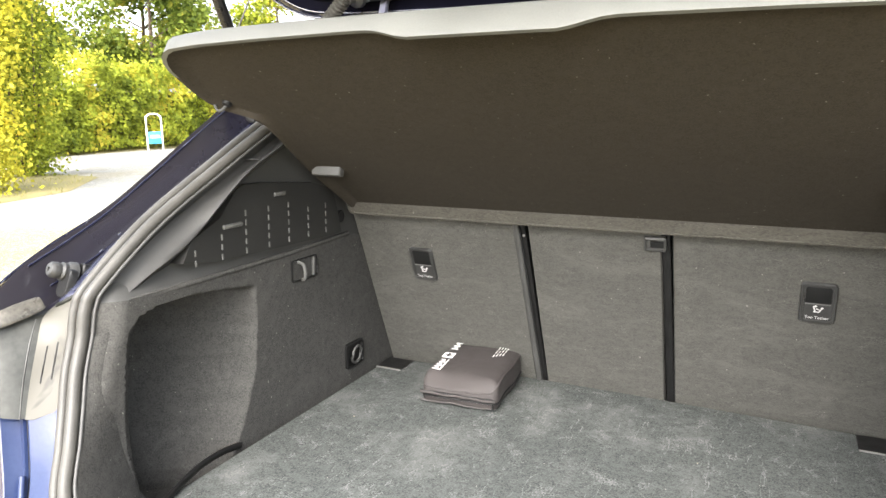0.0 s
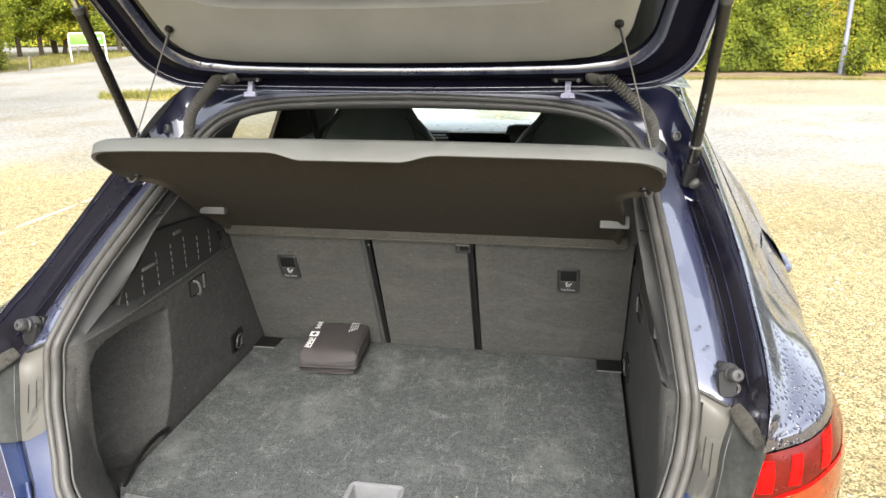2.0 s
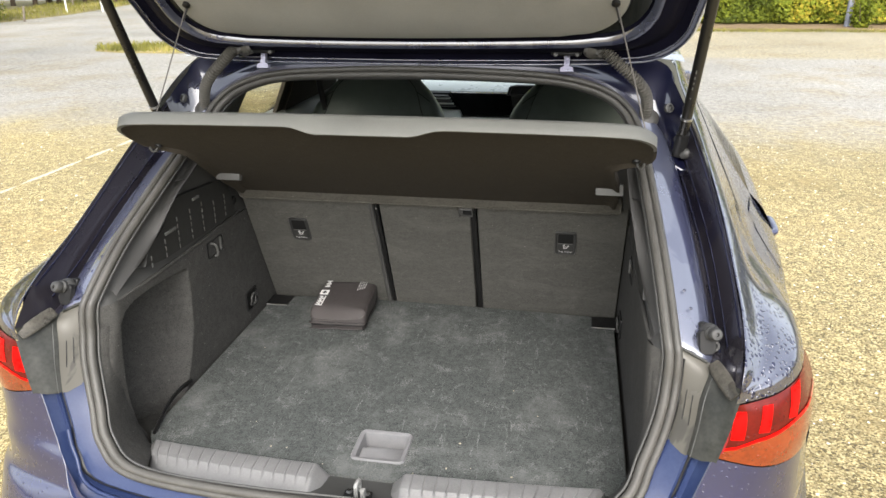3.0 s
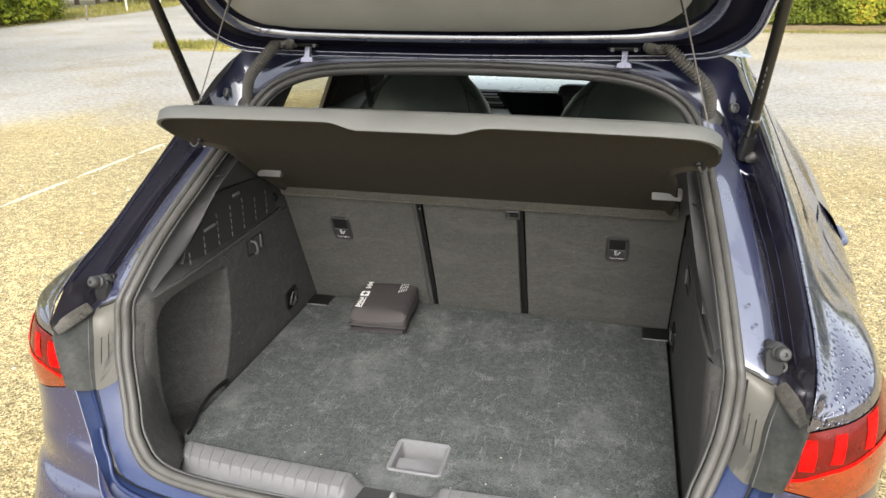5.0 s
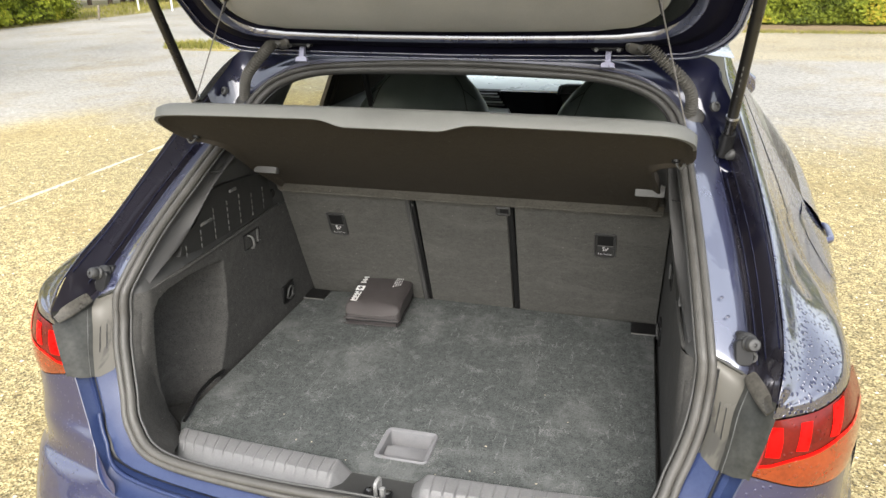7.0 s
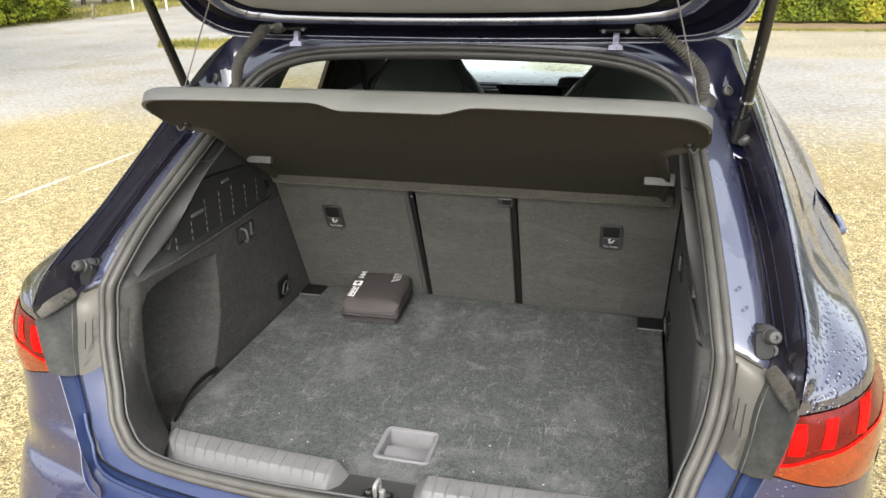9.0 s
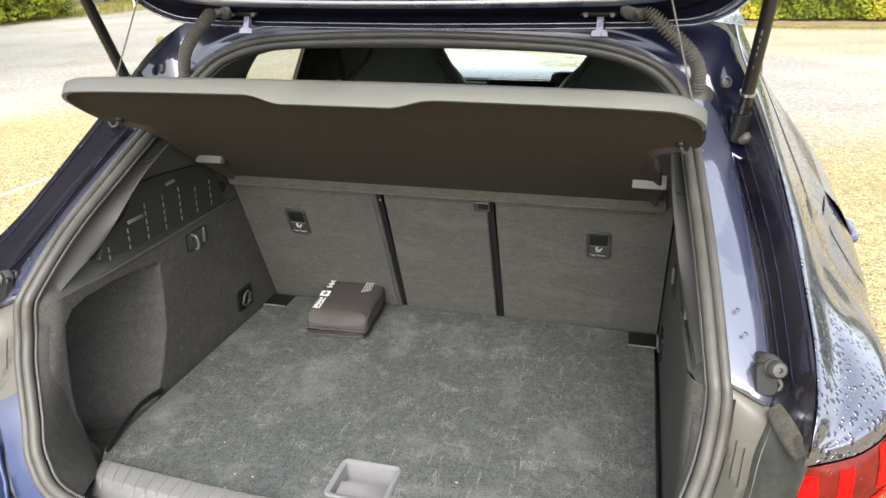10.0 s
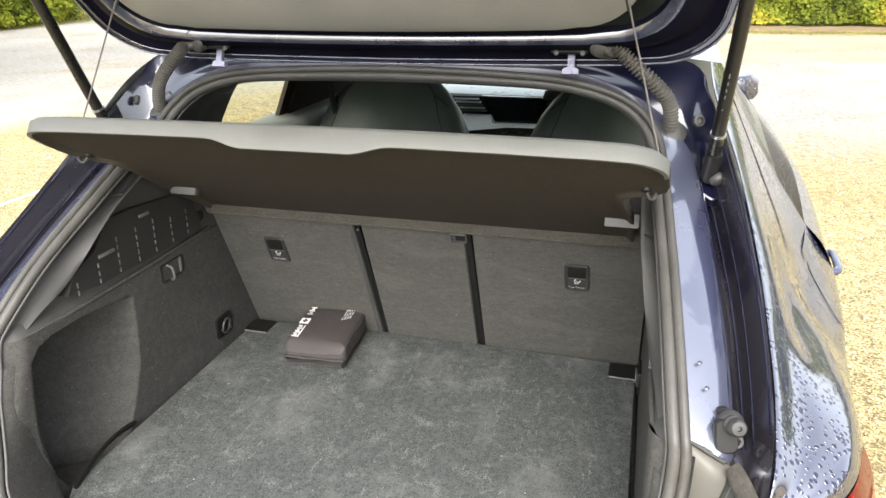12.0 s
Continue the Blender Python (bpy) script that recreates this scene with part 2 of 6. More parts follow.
def spline(pts, n=6, closed=False):
    """Catmull-Rom through pts, n steps a span."""
    pts = [Vector(p) for p in pts]
    out, count = [], len(pts)
    for i in range(count if closed else count - 1):
        if closed:
            a, b, c, d = pts[i - 1], pts[i], pts[(i + 1) % count], pts[(i + 2) % count]
        else:
            a, b, c, d = pts[max(i - 1, 0)], pts[i], pts[i + 1], pts[min(i + 2, count - 1)]
        for k in range(n):
            t = k / n
            out.append(0.5 * (2 * b + (c - a) * t + (2 * a - 5 * b + 4 * c - d) * t * t + (3 * b - a - 3 * c + d) * t ** 3))
    if not closed:
        out.append(pts[-1].copy())
    return out


def mirror(pts):
    return [Vector((-p[0], p[1], p[2])) for p in pts]


def grid_faces(rows, cols, close_rows=False, close_cols=False):
    f = []
    for i in range(rows if close_rows else rows - 1):
        for j in range(cols if close_cols else cols - 1):
            a, b = i * cols + j, i * cols + (j + 1) % cols
            c, d = ((i + 1) % rows) * cols + (j + 1) % cols, ((i + 1) % rows) * cols + j
            f.append((a, b, c, d))
    return f


def loft(name, rails, mat, parent, label="", n=5, smooth=35, thick=0.0, closed=False, cross=0):
    """A skin over rails of equal count, smoothed along them."""
    rows = [spline(r, n, closed) for r in rails]
    if cross:
        rows = [list(r) for r in zip(*[spline(c, cross) for c in zip(*rows)])]
    verts = [v for r in rows for v in r]
    ob = mesh_of(name, verts, grid_faces(len(rows), len(rows[0]), False, closed), mat, parent, label, smooth)
    if thick:
        md = ob.modifiers.new("thick", "SOLIDIFY")
        md.thickness, md.offset = thick, 0
    return ob


def sweep(name, path, prof, mat, parent, label="", closed=False, up=None, smooth=50, scale=None):
    """A profile (list of (a, b)) carried along a path: a sideways, b along the up hint."""
    path = [Vector(p) for p in path]
    verts, n = [], len(path)
    ref = Vector(up) if up else None
    prev = None
    for i, p in enumerate(path):
        if closed:
            t = (path[(i + 1) % n] - path[i - 1]).normalized()
        else:
            t = (path[min(i + 1, n - 1)] - path[max(i - 1, 0)]).normalized()
        if ref is not None:
            side = t.cross(ref).normalized()
        else:
            base = prev if prev is not None else (Vector((0, 0, 1)) if abs(t.z) < 0.9 else Vector((1, 0, 0)))
            side = (base - t * base.dot(t)).normalized()
            prev = side
        nor = side.cross(t).normalized()
        k = scale(i / max(1, n - 1)) if scale else 1
        verts += [p + side * a * k + nor * b * k for a, b in prof]
    m = len(prof)
    faces = grid_faces(n, m, closed, True)
    if not closed:
        faces += [tuple(range(m)), tuple(range((n - 1) * m, n * m))]
    return mesh_of(name, verts, faces, mat, parent, label, smooth)


def circle(r, k=10, sx=1.0):
    return [(r * sx * math.cos(2 * math.pi * i / k), r * math.sin(2 * math.pi * i / k)) for i in range(k)]


def tube(name, path, r, mat, parent, label="", k=10, closed=False, scale=None):
    return sweep(name, path, circle(r, k), mat, parent, label, closed, None, 60, scale)


def lathe(name, prof, m, mat, parent, label="", k=20):
    """prof: (radius, height) pairs turned about the local z of the pose m."""
    verts = [m @ Vector((r * math.cos(2 * math.pi * i / k), r * math.sin(2 * math.pi * i / k), h)) for r, h in prof for i in range(k)]
    faces = grid_faces(len(prof), k, False, True) + [tuple(range(k)), tuple(range((len(prof) - 1) * k, len(prof) * k))]
    return mesh_of(name, verts, faces, mat, parent, label, 40)


def box_bm(size, m=None, bevel=0.003, seg=2, bm=None):
    own = bm if bm is not None else bmesh.new()
    made = bmesh.ops.create_cube(own, size=1.0)["verts"]
    bmesh.ops.scale(own, vec=size, verts=made)
    if bevel:
        es = list({e for v in made for e in v.link_edges})
        res = bmesh.ops.bevel(own, geom=es, offset=bevel, segments=seg, affect="EDGES", profile=0.5)
        made = list({v for f in res["faces"] for v in f.verts} | {v for v in made if v.is_valid})
    if m is not None:
        bmesh.ops.transform(own, matrix=m, verts=[v for v in made if v.is_valid])
    return own


def box(name, size, m, mat, parent, label="", bevel=0.003, seg=2):
    return part(name, box_bm(size, m, bevel, seg), mat, parent, label)


def rounded(hx, hy, r, k=5):
    """Outline of a rounded rectangle."""
    out = []
    for cx, cy, a in ((hx - r, hy - r, 0), (-hx + r, hy - r, 90), (-hx + r, -hy + r, 180), (hx - r, -hy + r, 270)):
        out += [(cx + r * math.cos(radians(a + 90 * i / k)), cy + r * math.sin(radians(a + 90 * i / k))) for i in range(k + 1)]
    return out


def slab(name, outline, layers, m, mat, parent, label="", smooth=35):
    """Stacked outlines: layers of (inset scale x, y, height); closed at both ends."""
    n = len(outline)
    verts = [m @ Vector((x * sx, y * sy, h)) for sx, sy, h in layers for x, y in outline]
    faces = grid_faces(len(layers), n, False, True) + [tuple(range(n)), tuple(range((len(layers) - 1) * n, len(layers) * n))]
    return mesh_of(name, verts, faces, mat, parent, label, smooth)

BRACKET_DARK = material("dark_grey_bracket", (0.014, 0.015, 0.013), 0.36, 0.0, 0.3, 18, 120, 0.05, second=(0.042, 0.043, 0.039), spec=0.25)
FOAM = material("grey_foam_strip", (0.022, 0.021, 0.018), 0.32, 0.0, 0.3, 16, 200, 0.2, 0.001, second=(0.085, 0.079, 0.067), spec=0.25)
CUP_GREY = material("pale_grey_plastic", (0.145, 0.145, 0.148), 0.5, 0, 0.12, 30, 300, 0.15, 0.0005)

# Pale base colour stands for the windscreen's glare on a dark dashboard.
DASH = material("glare_toned_dashboard_top", (0.23, 0.26, 0.23), 0.3, 0, 0.15, 10, 400, 0.1, 0.0006, coat=0.6)
GREY_RIB = material("mid_grey_plastic", (0.075, 0.075, 0.072), 0.5, 0, 0.15, 16, 400, 0.2, 0.0006)
BUFFER = material("dark_rubber", (0.028, 0.028, 0.027), 0.5, 0, 0.25, 30, 250, 0.1)
SCUFF = material("scuffed_grey_plastic", (0.125, 0.125, 0.124), 0.42, 0, 0.2, 14, 300, 0.15, 0.0005)
BOOT_GREY = material("khaki_grey_rubber", (0.085, 0.080, 0.069), 0.6, 0, 0.2, 30, 250, 0.05, spec=0.3)
RIB_PANEL = material("dark_ribbed_plastic", (0.019, 0.019, 0.018), 0.5, 0, 0.2, 20, 400, 0.15, 0.0005, spec=0.4)
PILLAR_GREY = material("grey_pillar_plastic", (0.029, 0.0285, 0.027), 0.55, 0, 0.12, 14, 420, 0.2, 0.0006)
STRUT = material("dark_strut_steel", (0.008, 0.0075, 0.007), 0.3, 0, 0.2, 20, 200, 0.05)
CORD = material("grey_cord", (0.10, 0.092, 0.082), 0.8, 0, 0.2, 60, 800, 0.3, 0.0004)
SOIL = material("brown_soil", (0.10, 0.070, 0.036), 0.95, 0, 0.4, 2.5, 40, 0.7, 0.02, second=(0.19, 0.135, 0.07))
POST_GREY = material("galvanised_post", (0.20, 0.21, 0.25), 0.5, 0.3, 0.15, 6, 100, 0.05)
TINTED = glass("tinted_glass", (0.44, 0.45, 0.32))


def film_paint(name, bare, thin, film, thick, ior, coat=1.0, metal=0.25, size=7):
    """A painted or plastic surface under a film of water with sharp, wandering edges."""
    m = material(name, bare, 0.28, metal, 0.15, 4, 300, 0, coat=coat, rough_vary=0.05)
    nt = m.node_tree
    p = nt.nodes["Principled BSDF"]
    tc = nt.nodes.new("ShaderNodeTexCoord")
    mp = nt.nodes.new("ShaderNodeMapping")
    mp.inputs["Scale"].default_value = (1.6, .6, .6)
    nt.links.new(tc.outputs["Object"], mp.inputs[0])
    n = nt.nodes.new("ShaderNodeTexNoise")
    n.inputs["Scale"].default_value, n.inputs["Detail"].default_value, n.inputs["Distortion"].default_value = size, 4, .8
    nt.links.new(mp.outputs[0], n.inputs["Vector"])
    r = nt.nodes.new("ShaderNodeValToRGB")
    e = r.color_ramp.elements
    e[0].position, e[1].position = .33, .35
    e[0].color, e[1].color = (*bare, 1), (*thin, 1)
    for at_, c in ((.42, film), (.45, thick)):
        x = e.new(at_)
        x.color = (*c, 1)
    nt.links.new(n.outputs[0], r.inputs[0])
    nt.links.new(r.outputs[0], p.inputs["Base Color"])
    p.inputs["Coat IOR"].default_value = ior
    return m


# Water film patches; their pale tones also hold the sky's sheen.
FILM_SHEEN_PAINT = film_paint("filmed_sheen_navy_paint", (0.008, 0.010, 0.045), (0.034, 0.038, 0.074), (0.038, 0.042, 0.080), (0.068, 0.075, 0.112), 2.3)
CHANNEL_PAINT = film_paint("dirty_navy_channel_paint", (0.006, 0.008, 0.036), (0.010, 0.009, 0.018), (0.012, 0.011, 0.019), (0.022, 0.020, 0.026), 1.6, .7)
PANEL_GREY = film_paint("wet_grey_bracket", (0.020, 0.020, 0.017), (0.040, 0.039, 0.034), (0.050, 0.048, 0.042), (0.078, 0.074, 0.063), 1.4, .08, 0, 11)
PANEL_GREY.node_tree.nodes["Principled BSDF"].inputs["Specular IOR Level"].default_value = .15

# ---- ground ----
def ground_material():
    m = material("gravel", (0.30, 0.23, 0.12), 0.9, 0, 0.3, 0.6, 45, 0.5, 0.01)
    nt = m.node_tree
    p = nt.nodes["Principled BSDF"]
    tc = nt.nodes.new("ShaderNodeTexCoord")
    v = nt.nodes.new("ShaderNodeTexVoronoi")
    v.inputs["Scale"].default_value = 150
    nt.links.new(tc.outputs["Object"], v.inputs["Vector"])
    stone = nt.nodes.new("ShaderNodeValToRGB")
    e = stone.color_ramp.elements
    e[0].color, e[1].color = (0.050, 0.038, 0.015, 1), (0.46, 0.398, 0.215, 1)
    x = stone.color_ramp.elements.new(0.45)
    x.color = (0.220, 0.172, 0.071, 1)
    sep = nt.nodes.new("ShaderNodeSeparateColor")
    nt.links.new(v.outputs["Color"], sep.inputs[0])
    nt.links.new(sep.outputs[0], stone.inputs[0])
    # worn asphalt patches and lane beyond the gravel
    patch = nt.nodes.new("ShaderNodeTexNoise")
    patch.inputs["Scale"].default_value, patch.inputs["Detail"].default_value = 0.35, 5
    nt.links.new(tc.outputs["Object"], patch.inputs["Vector"])
    xyz = nt.nodes.new("ShaderNodeSeparateXYZ")
    nt.links.new(tc.outputs["Object"], xyz.inputs[0])

    def calc(op, a, b, c=None):
        x = nt.nodes.new("ShaderNodeMath")
        x.operation = op
        for k, val in enumerate((a, b, c)):
            if isinstance(val, (int, float)):
                x.inputs[k].default_value = val
            elif val is not None:
                nt.links.new(val, x.inputs[k])
        return x.outputs[0]

    def band(value, lo, hi):
        r = nt.nodes.new("ShaderNodeMapRange")
        r.interpolation_type = "SMOOTHSTEP"
        r.inputs["From Min"].default_value, r.inputs["From Max"].default_value = lo, hi
        nt.links.new(value, r.inputs["Value"])
        return r.outputs[0]

    ragged = nt.nodes.new("ShaderNodeTexNoise")
    ragged.inputs["Scale"].default_value, ragged.inputs["Detail"].default_value, ragged.inputs["Roughness"].default_value = 1.3, 9, .7
    nt.links.new(tc.outputs["Object"], ragged.inputs["Vector"])
    # the lane: beyond y = 7, and nearer on the far left; sandy strip beyond it on the right
    wide = calc("MAXIMUM", calc("MULTIPLY_ADD", xyz.outputs["X"], -1.5, -8.5), 0.0)
    reach = calc("ADD", xyz.outputs["Y"], wide)
    edge = band(calc("MULTIPLY_ADD", ragged.outputs[0], 3.2, reach), 6.0, 8.8)
    left = calc("MAXIMUM", calc("MULTIPLY_ADD", xyz.outputs["X"], -2.5, -4.0), 0.0)
    strip = band(calc("MULTIPLY_ADD", ragged.outputs[0], 1.5, calc("SUBTRACT", xyz.outputs["Y"], left)), 12.3, 12.8)
    tar = nt.nodes.new("ShaderNodeTexNoise")
    tar.inputs["Scale"].default_value, tar.inputs["Detail"].default_value = 70, 4
    nt.links.new(tc.outputs["Object"], tar.inputs["Vector"])
    tar_col = nt.nodes.new("ShaderNodeMix")
    tar_col.data_type = "RGBA"
    tar_col.inputs["A"].default_value, tar_col.inputs["B"].default_value = (0.16, 0.154, 0.135, 1), (0.30, 0.29, 0.26, 1)
    nt.links.new(band(tar.outputs[0], .35, .65), tar_col.inputs["Factor"])
    asphalt = nt.nodes.new("ShaderNodeMix")
    asphalt.data_type = "RGBA"
    nt.links.new(calc("MULTIPLY", edge, calc("SUBTRACT", 1.0, calc("MULTIPLY", strip, .5))), asphalt.inputs["Factor"])
    moss = nt.nodes.new("ShaderNodeTexNoise")
    moss.inputs["Scale"].default_value, moss.inputs["Detail"].default_value, moss.inputs["Roughness"].default_value = .75, 10, .72
    nt.links.new(tc.outputs["Object"], moss.inputs["Vector"])
    rusty = nt.nodes.new("ShaderNodeMix")
    rusty.data_type = "RGBA"
    rusty.inputs["B"].default_value = (0.185, 0.136, 0.052, 1)
    nt.links.new(calc("MULTIPLY", band(moss.outputs[0], .5, .72), .65), rusty.inputs["Factor"])
    nt.links.new(stone.outputs[0], rusty.inputs["A"])
    nt.links.new(rusty.outputs["Result"], asphalt.inputs["A"])
    worn = nt.nodes.new("ShaderNodeMix")
    worn.data_type = "RGBA"
    worn.inputs["A"].default_value = (0.075, 0.065, 0.045, 1)
    worn.inputs["Factor"].default_value = 1.0
    stained = nt.nodes.new("ShaderNodeMix")
    stained.data_type = "RGBA"
    stained.inputs["B"].default_value = (0.20, 0.165, 0.10, 1)
    nt.links.new(calc("MULTIPLY", band(moss.outputs[0], .46, .66), .6), stained.inputs["Factor"])
    nt.links.new(tar_col.outputs["Result"], stained.inputs["A"])
    nt.links.new(stained.outputs["Result"], worn.inputs["B"])
    nt.links.new(worn.outputs["Result"], asphalt.inputs["B"])
    tone = nt.nodes.new("ShaderNodeMix")
    tone.data_type, tone.blend_type = "RGBA", "MULTIPLY"
    tone.inputs["Factor"].default_value = 0.5
    damp = nt.nodes.new("ShaderNodeMapRange")
    damp.inputs["From Min"].default_value, damp.inputs["From Max"].default_value = 0.3, 0.7
    damp.inputs["To Min"].default_value, damp.inputs["To Max"].default_value = 0.55, 1.25
    nt.links.new(patch.outputs[0], damp.inputs["Value"])
    nt.links.new(asphalt.outputs["Result"], tone.inputs["A"])
    nt.links.new(damp.outputs[0], tone.inputs["B"])
    clump = nt.nodes.new("ShaderNodeTexNoise")
    clump.inputs["Scale"].default_value, clump.inputs["Detail"].default_value, clump.inputs["Roughness"].default_value = 15, 7, .8
    nt.links.new(tc.outputs["Object"], clump.inputs["Vector"])
    grain = nt.nodes.new("ShaderNodeMapRange")
    grain.inputs["From Min"].default_value, grain.inputs["From Max"].default_value = 0.36, 0.64
    grain.inputs["To Min"].default_value, grain.inputs["To Max"].default_value = 0.64, 1.50
    nt.links.new(clump.outputs[0], grain.inputs["Value"])
    speck = nt.nodes.new("ShaderNodeMix")
    speck.data_type, speck.blend_type = "RGBA", "MULTIPLY"
    speck.inputs["Factor"].default_value = 1.0
    nt.links.new(tone.outputs["Result"], speck.inputs["A"])
    nt.links.new(grain.outputs[0], speck.inputs["B"])
    nt.links.new(speck.outputs["Result"], p.inputs["Base Color"])
    b = nt.nodes.new("ShaderNodeBump")
    b.inputs["Strength"].default_value, b.inputs["Distance"].default_value = 0.8, 0.005
    nt.links.new(v.outputs["Distance"], b.inputs["Height"])
    nt.links.new(b.outputs[0], p.inputs["Normal"])
    return m


GRAVEL = ground_material()
bm = bmesh.new()
bmesh.ops.create_grid(bm, x_segments=60, y_segments=60, size=300)
ground = tagged(part("ground", bm, GRAVEL, None), "yellow gravel car park with worn grey asphalt lane", "ground", kind="structure")

# ---- the car ----
car = thing("car", "dark blue hatchback parked on gravel with its tailgate open", "car")

# rails of the rear opening on the car's right: seal, two in the rain channel, outer lip
A = [(0, .105, 1.368), (.2, .108, 1.362), (.34, .115, 1.349), (.43, .116, 1.322), (.48, .10, 1.285), (.503, .06, 1.24), (.513, -.038, 1.202), (.528, -.165, 1.132),
     (.540, -.279, 1.065), (.551, -.367, .993), (.555, -.385, .965), (.554, -.396, .924), (.548, -.415, .88), (.537, -.432, .838), (.521, -.453, .797),
     (.495, -.485, .74), (.42, -.515, .70), (.2, -.532, .69), (0, -.535, .688)]
Bm = [(0, .110, 1.376), (.2, .113, 1.370), (.35, .118, 1.357), (.455, .118, 1.314), (.515, .105, 1.272), (.553, .065, 1.222), (.571, -.035, 1.165), (.586, -.162, 1.096),
      (.599, -.277, 1.027), (.602, -.365, .972), (.588, -.40, .947), (.575, -.42, .915), (.57, -.44, .87), (.56, -.46, .83), (.545, -.485, .79),
      (.515, -.515, .725), (.43, -.545, .685), (.2, -.56, .672), (0, -.563, .67)]
C = [(0, .145, 1.380), (.2, .147, 1.374), (.37, .15, 1.362), (.49, .135, 1.318), (.540, .118, 1.262), (.568, .078, 1.205), (.592, -.024, 1.132), (.612, -.148, 1.060),
     (.621, -.255, .996), (.620, -.355, .962), (.616, -.425, .948), (.605, -.45, .92), (.595, -.465, .885), (.585, -.48, .835), (.565, -.505, .785),
     (.53, -.535, .715), (.44, -.565, .672), (.2, -.578, .658), (0, -.58, .656)]
D = [(0, .18, 1.415), (.2, .182, 1.412), (.40, .19, 1.402), (.535, .165, 1.372), (.56, .125, 1.335), (.585, .068, 1.283), (.612, -.045, 1.210), (.633, -.161, 1.130),
     (.643, -.27, 1.065), (.641, -.39, 1.016), (.630, -.4675, .964), (.628, -.468, .94), (.617, -.478, .89), (.603, -.487, .841), (.58, -.515, .78),
     (.545, -.55, .71), (.45, -.58, .66), (.2, -.592, .645), (0, -.595, .643)]


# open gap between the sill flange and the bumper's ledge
GAP = [(.574, -.456, .842), (.550, -.478, .765), (.528, -.500, .722), (.465, -.528, .684), (.2, -.552, .668), (0, -.556, .666)]

# edge of the bumper
K = [(.603, -.474, .838), (.57, -.50, .756), (.545, -.522, .722), (.475, -.572, .655), (.2, -.59, .645), (0, -.592, .645)]


def both(pts):
    """A closed ring from a right half, top middle to bottom middle."""
    return [Vector(p) for p in pts] + mirror(pts[1:-1])[::-1]


sides = (("right", lambda q: [Vector(p) for p in q]), ("left", mirror))
for _, side in sides:
    a, b, c, d = side(A), side(Bm), side(C), side(D)
    o = 1 if a[5].x > 0 else -1
    mid = lambda q, r, f: [x.lerp(y, f) for x, y in zip(q, r)]
    swell = lambda q, k: [x + Vector((o * k, -k * .6, k)) for x in q]
    e = [x + Vector((o * .006, 0.0, -.006)) for x in d]
    fold = [x + Vector((o * .004, .004, -.006 if 3 < k < 10 else 0)) for k, x in enumerate(b)]
    floor_in = [x.lerp(y, .75) + Vector((0, 0, -.016 if 3 < k < 9 else 0)) for k, (x, y) in enumerate(zip(b, c))]
    across = (a, swell(mid(a, b, .35), .002), swell(mid(a, b, .7), .0025), swell(mid(a, b, .96), .0005), fold, floor_in, c, mid(c, d, .12), mid(c, d, .92), swell(d, .001), e)
    half_way = lambda q, f=.5: q[9].lerp(q[10], f)
    loft("seal_flange", [q[4:10] + [half_way(q)] for q in across[:5]], FILM_SHEEN_PAINT, car, "navy seal flange under a water film, sky sheen in its colour", 5, 40)
    loft("roof_flange", [q[:5] for q in across[:5]], ROOF_DULL, car, "navy roof flange, sky sheen in its pale tone", 5, 40)
    loft("channel_head", [q[:6] for q in across[4:]], PAINT, car, "navy head of the rain channel", 5, 40)
    loft("rain_channel", [q[5:10] + [half_way(q, f)] for q, f in zip(across[4:], (.5, .75, .9, .92, 1, 1, 1))], CHANNEL_PAINT, car, "navy painted rain channel", 5, 40)
    gap = side(GAP)
    mids = lambda f, k: [x.lerp(y, f) + Vector((0, -k, k * .4)) for x, y in zip(a[13:], gap)]
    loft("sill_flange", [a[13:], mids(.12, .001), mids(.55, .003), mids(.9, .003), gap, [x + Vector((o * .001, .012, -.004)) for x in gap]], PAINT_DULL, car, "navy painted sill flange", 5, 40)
    # lamp bracket: two plates with a groove, a foam strip over them
    g0, g1 = mid(b, c, .25), mid(b, c, .45)
    deep = [x + Vector((-o * .004, .012, 0)) for x in mid(b, c, .35)]
    loft("bracket_plate", [[half_way(q)] + q[10:14] for q in (a, mid(a, b, .5), mid(a, b, .95), g0, deep)], PANEL_GREY, car, "dusty grey bracket plate beside the seal", 5, 50)
    loft("lamp_plate", [[half_way(q, f)] + q[10:14] for q, f in ((deep, .5), (g1, .6), (mid(c, d, .1), .9), (mid(c, d, .55), 1), (d, 1))], BRACKET_DARK, car, "dark grey glossy plate beside the lamp", 5, 50)
    strip = spline([(o * .601, -.392, .963), (o * .6085, -.413, .9575), (o * .6165, -.436, .9515), (o * .6255, -.459, .944)], 7)
    sweep("foam_strip", [p + Vector((0, -.007, .005)) for p in strip], [(.0115 * math.cos(2 * math.pi * k / 14), .0028 * math.sin(2 * math.pi * k / 14)) for k in range(14)], FOAM, car, "grey-brown foam strip over the lamp bracket", up=(o * -.3, -.8, .35), scale=lambda t: .80 + .30 * math.sin(math.pi * min(1, t * 1.05)) ** .6)
    plate = lambda f: [p + Vector((0, -.0008, .0004)) for p in mid(a, b, f)]
    tube("plate_edge", spline([half_way(a) + Vector((0, -.001, .001)), half_way(mid(a, b, .5)) + Vector((0, -.002, .001)), half_way(b) + Vector((0, -.001, .001))], 5), .003, BRACKET_DARK, car, "", 6)
    for f, k0, k1 in ((.50, 11, 13), (.90, 11, 13)):
        tube("plate_groove", spline(plate(f)[k0:k1], 6), .0008, BLACK, car, "", 6)
    tube("seal_gap", spline([p + Vector((0, -.001, .001)) for p in mid(a, b, .05)][10:14], 6), .0030, BLACK, car, "", 6)
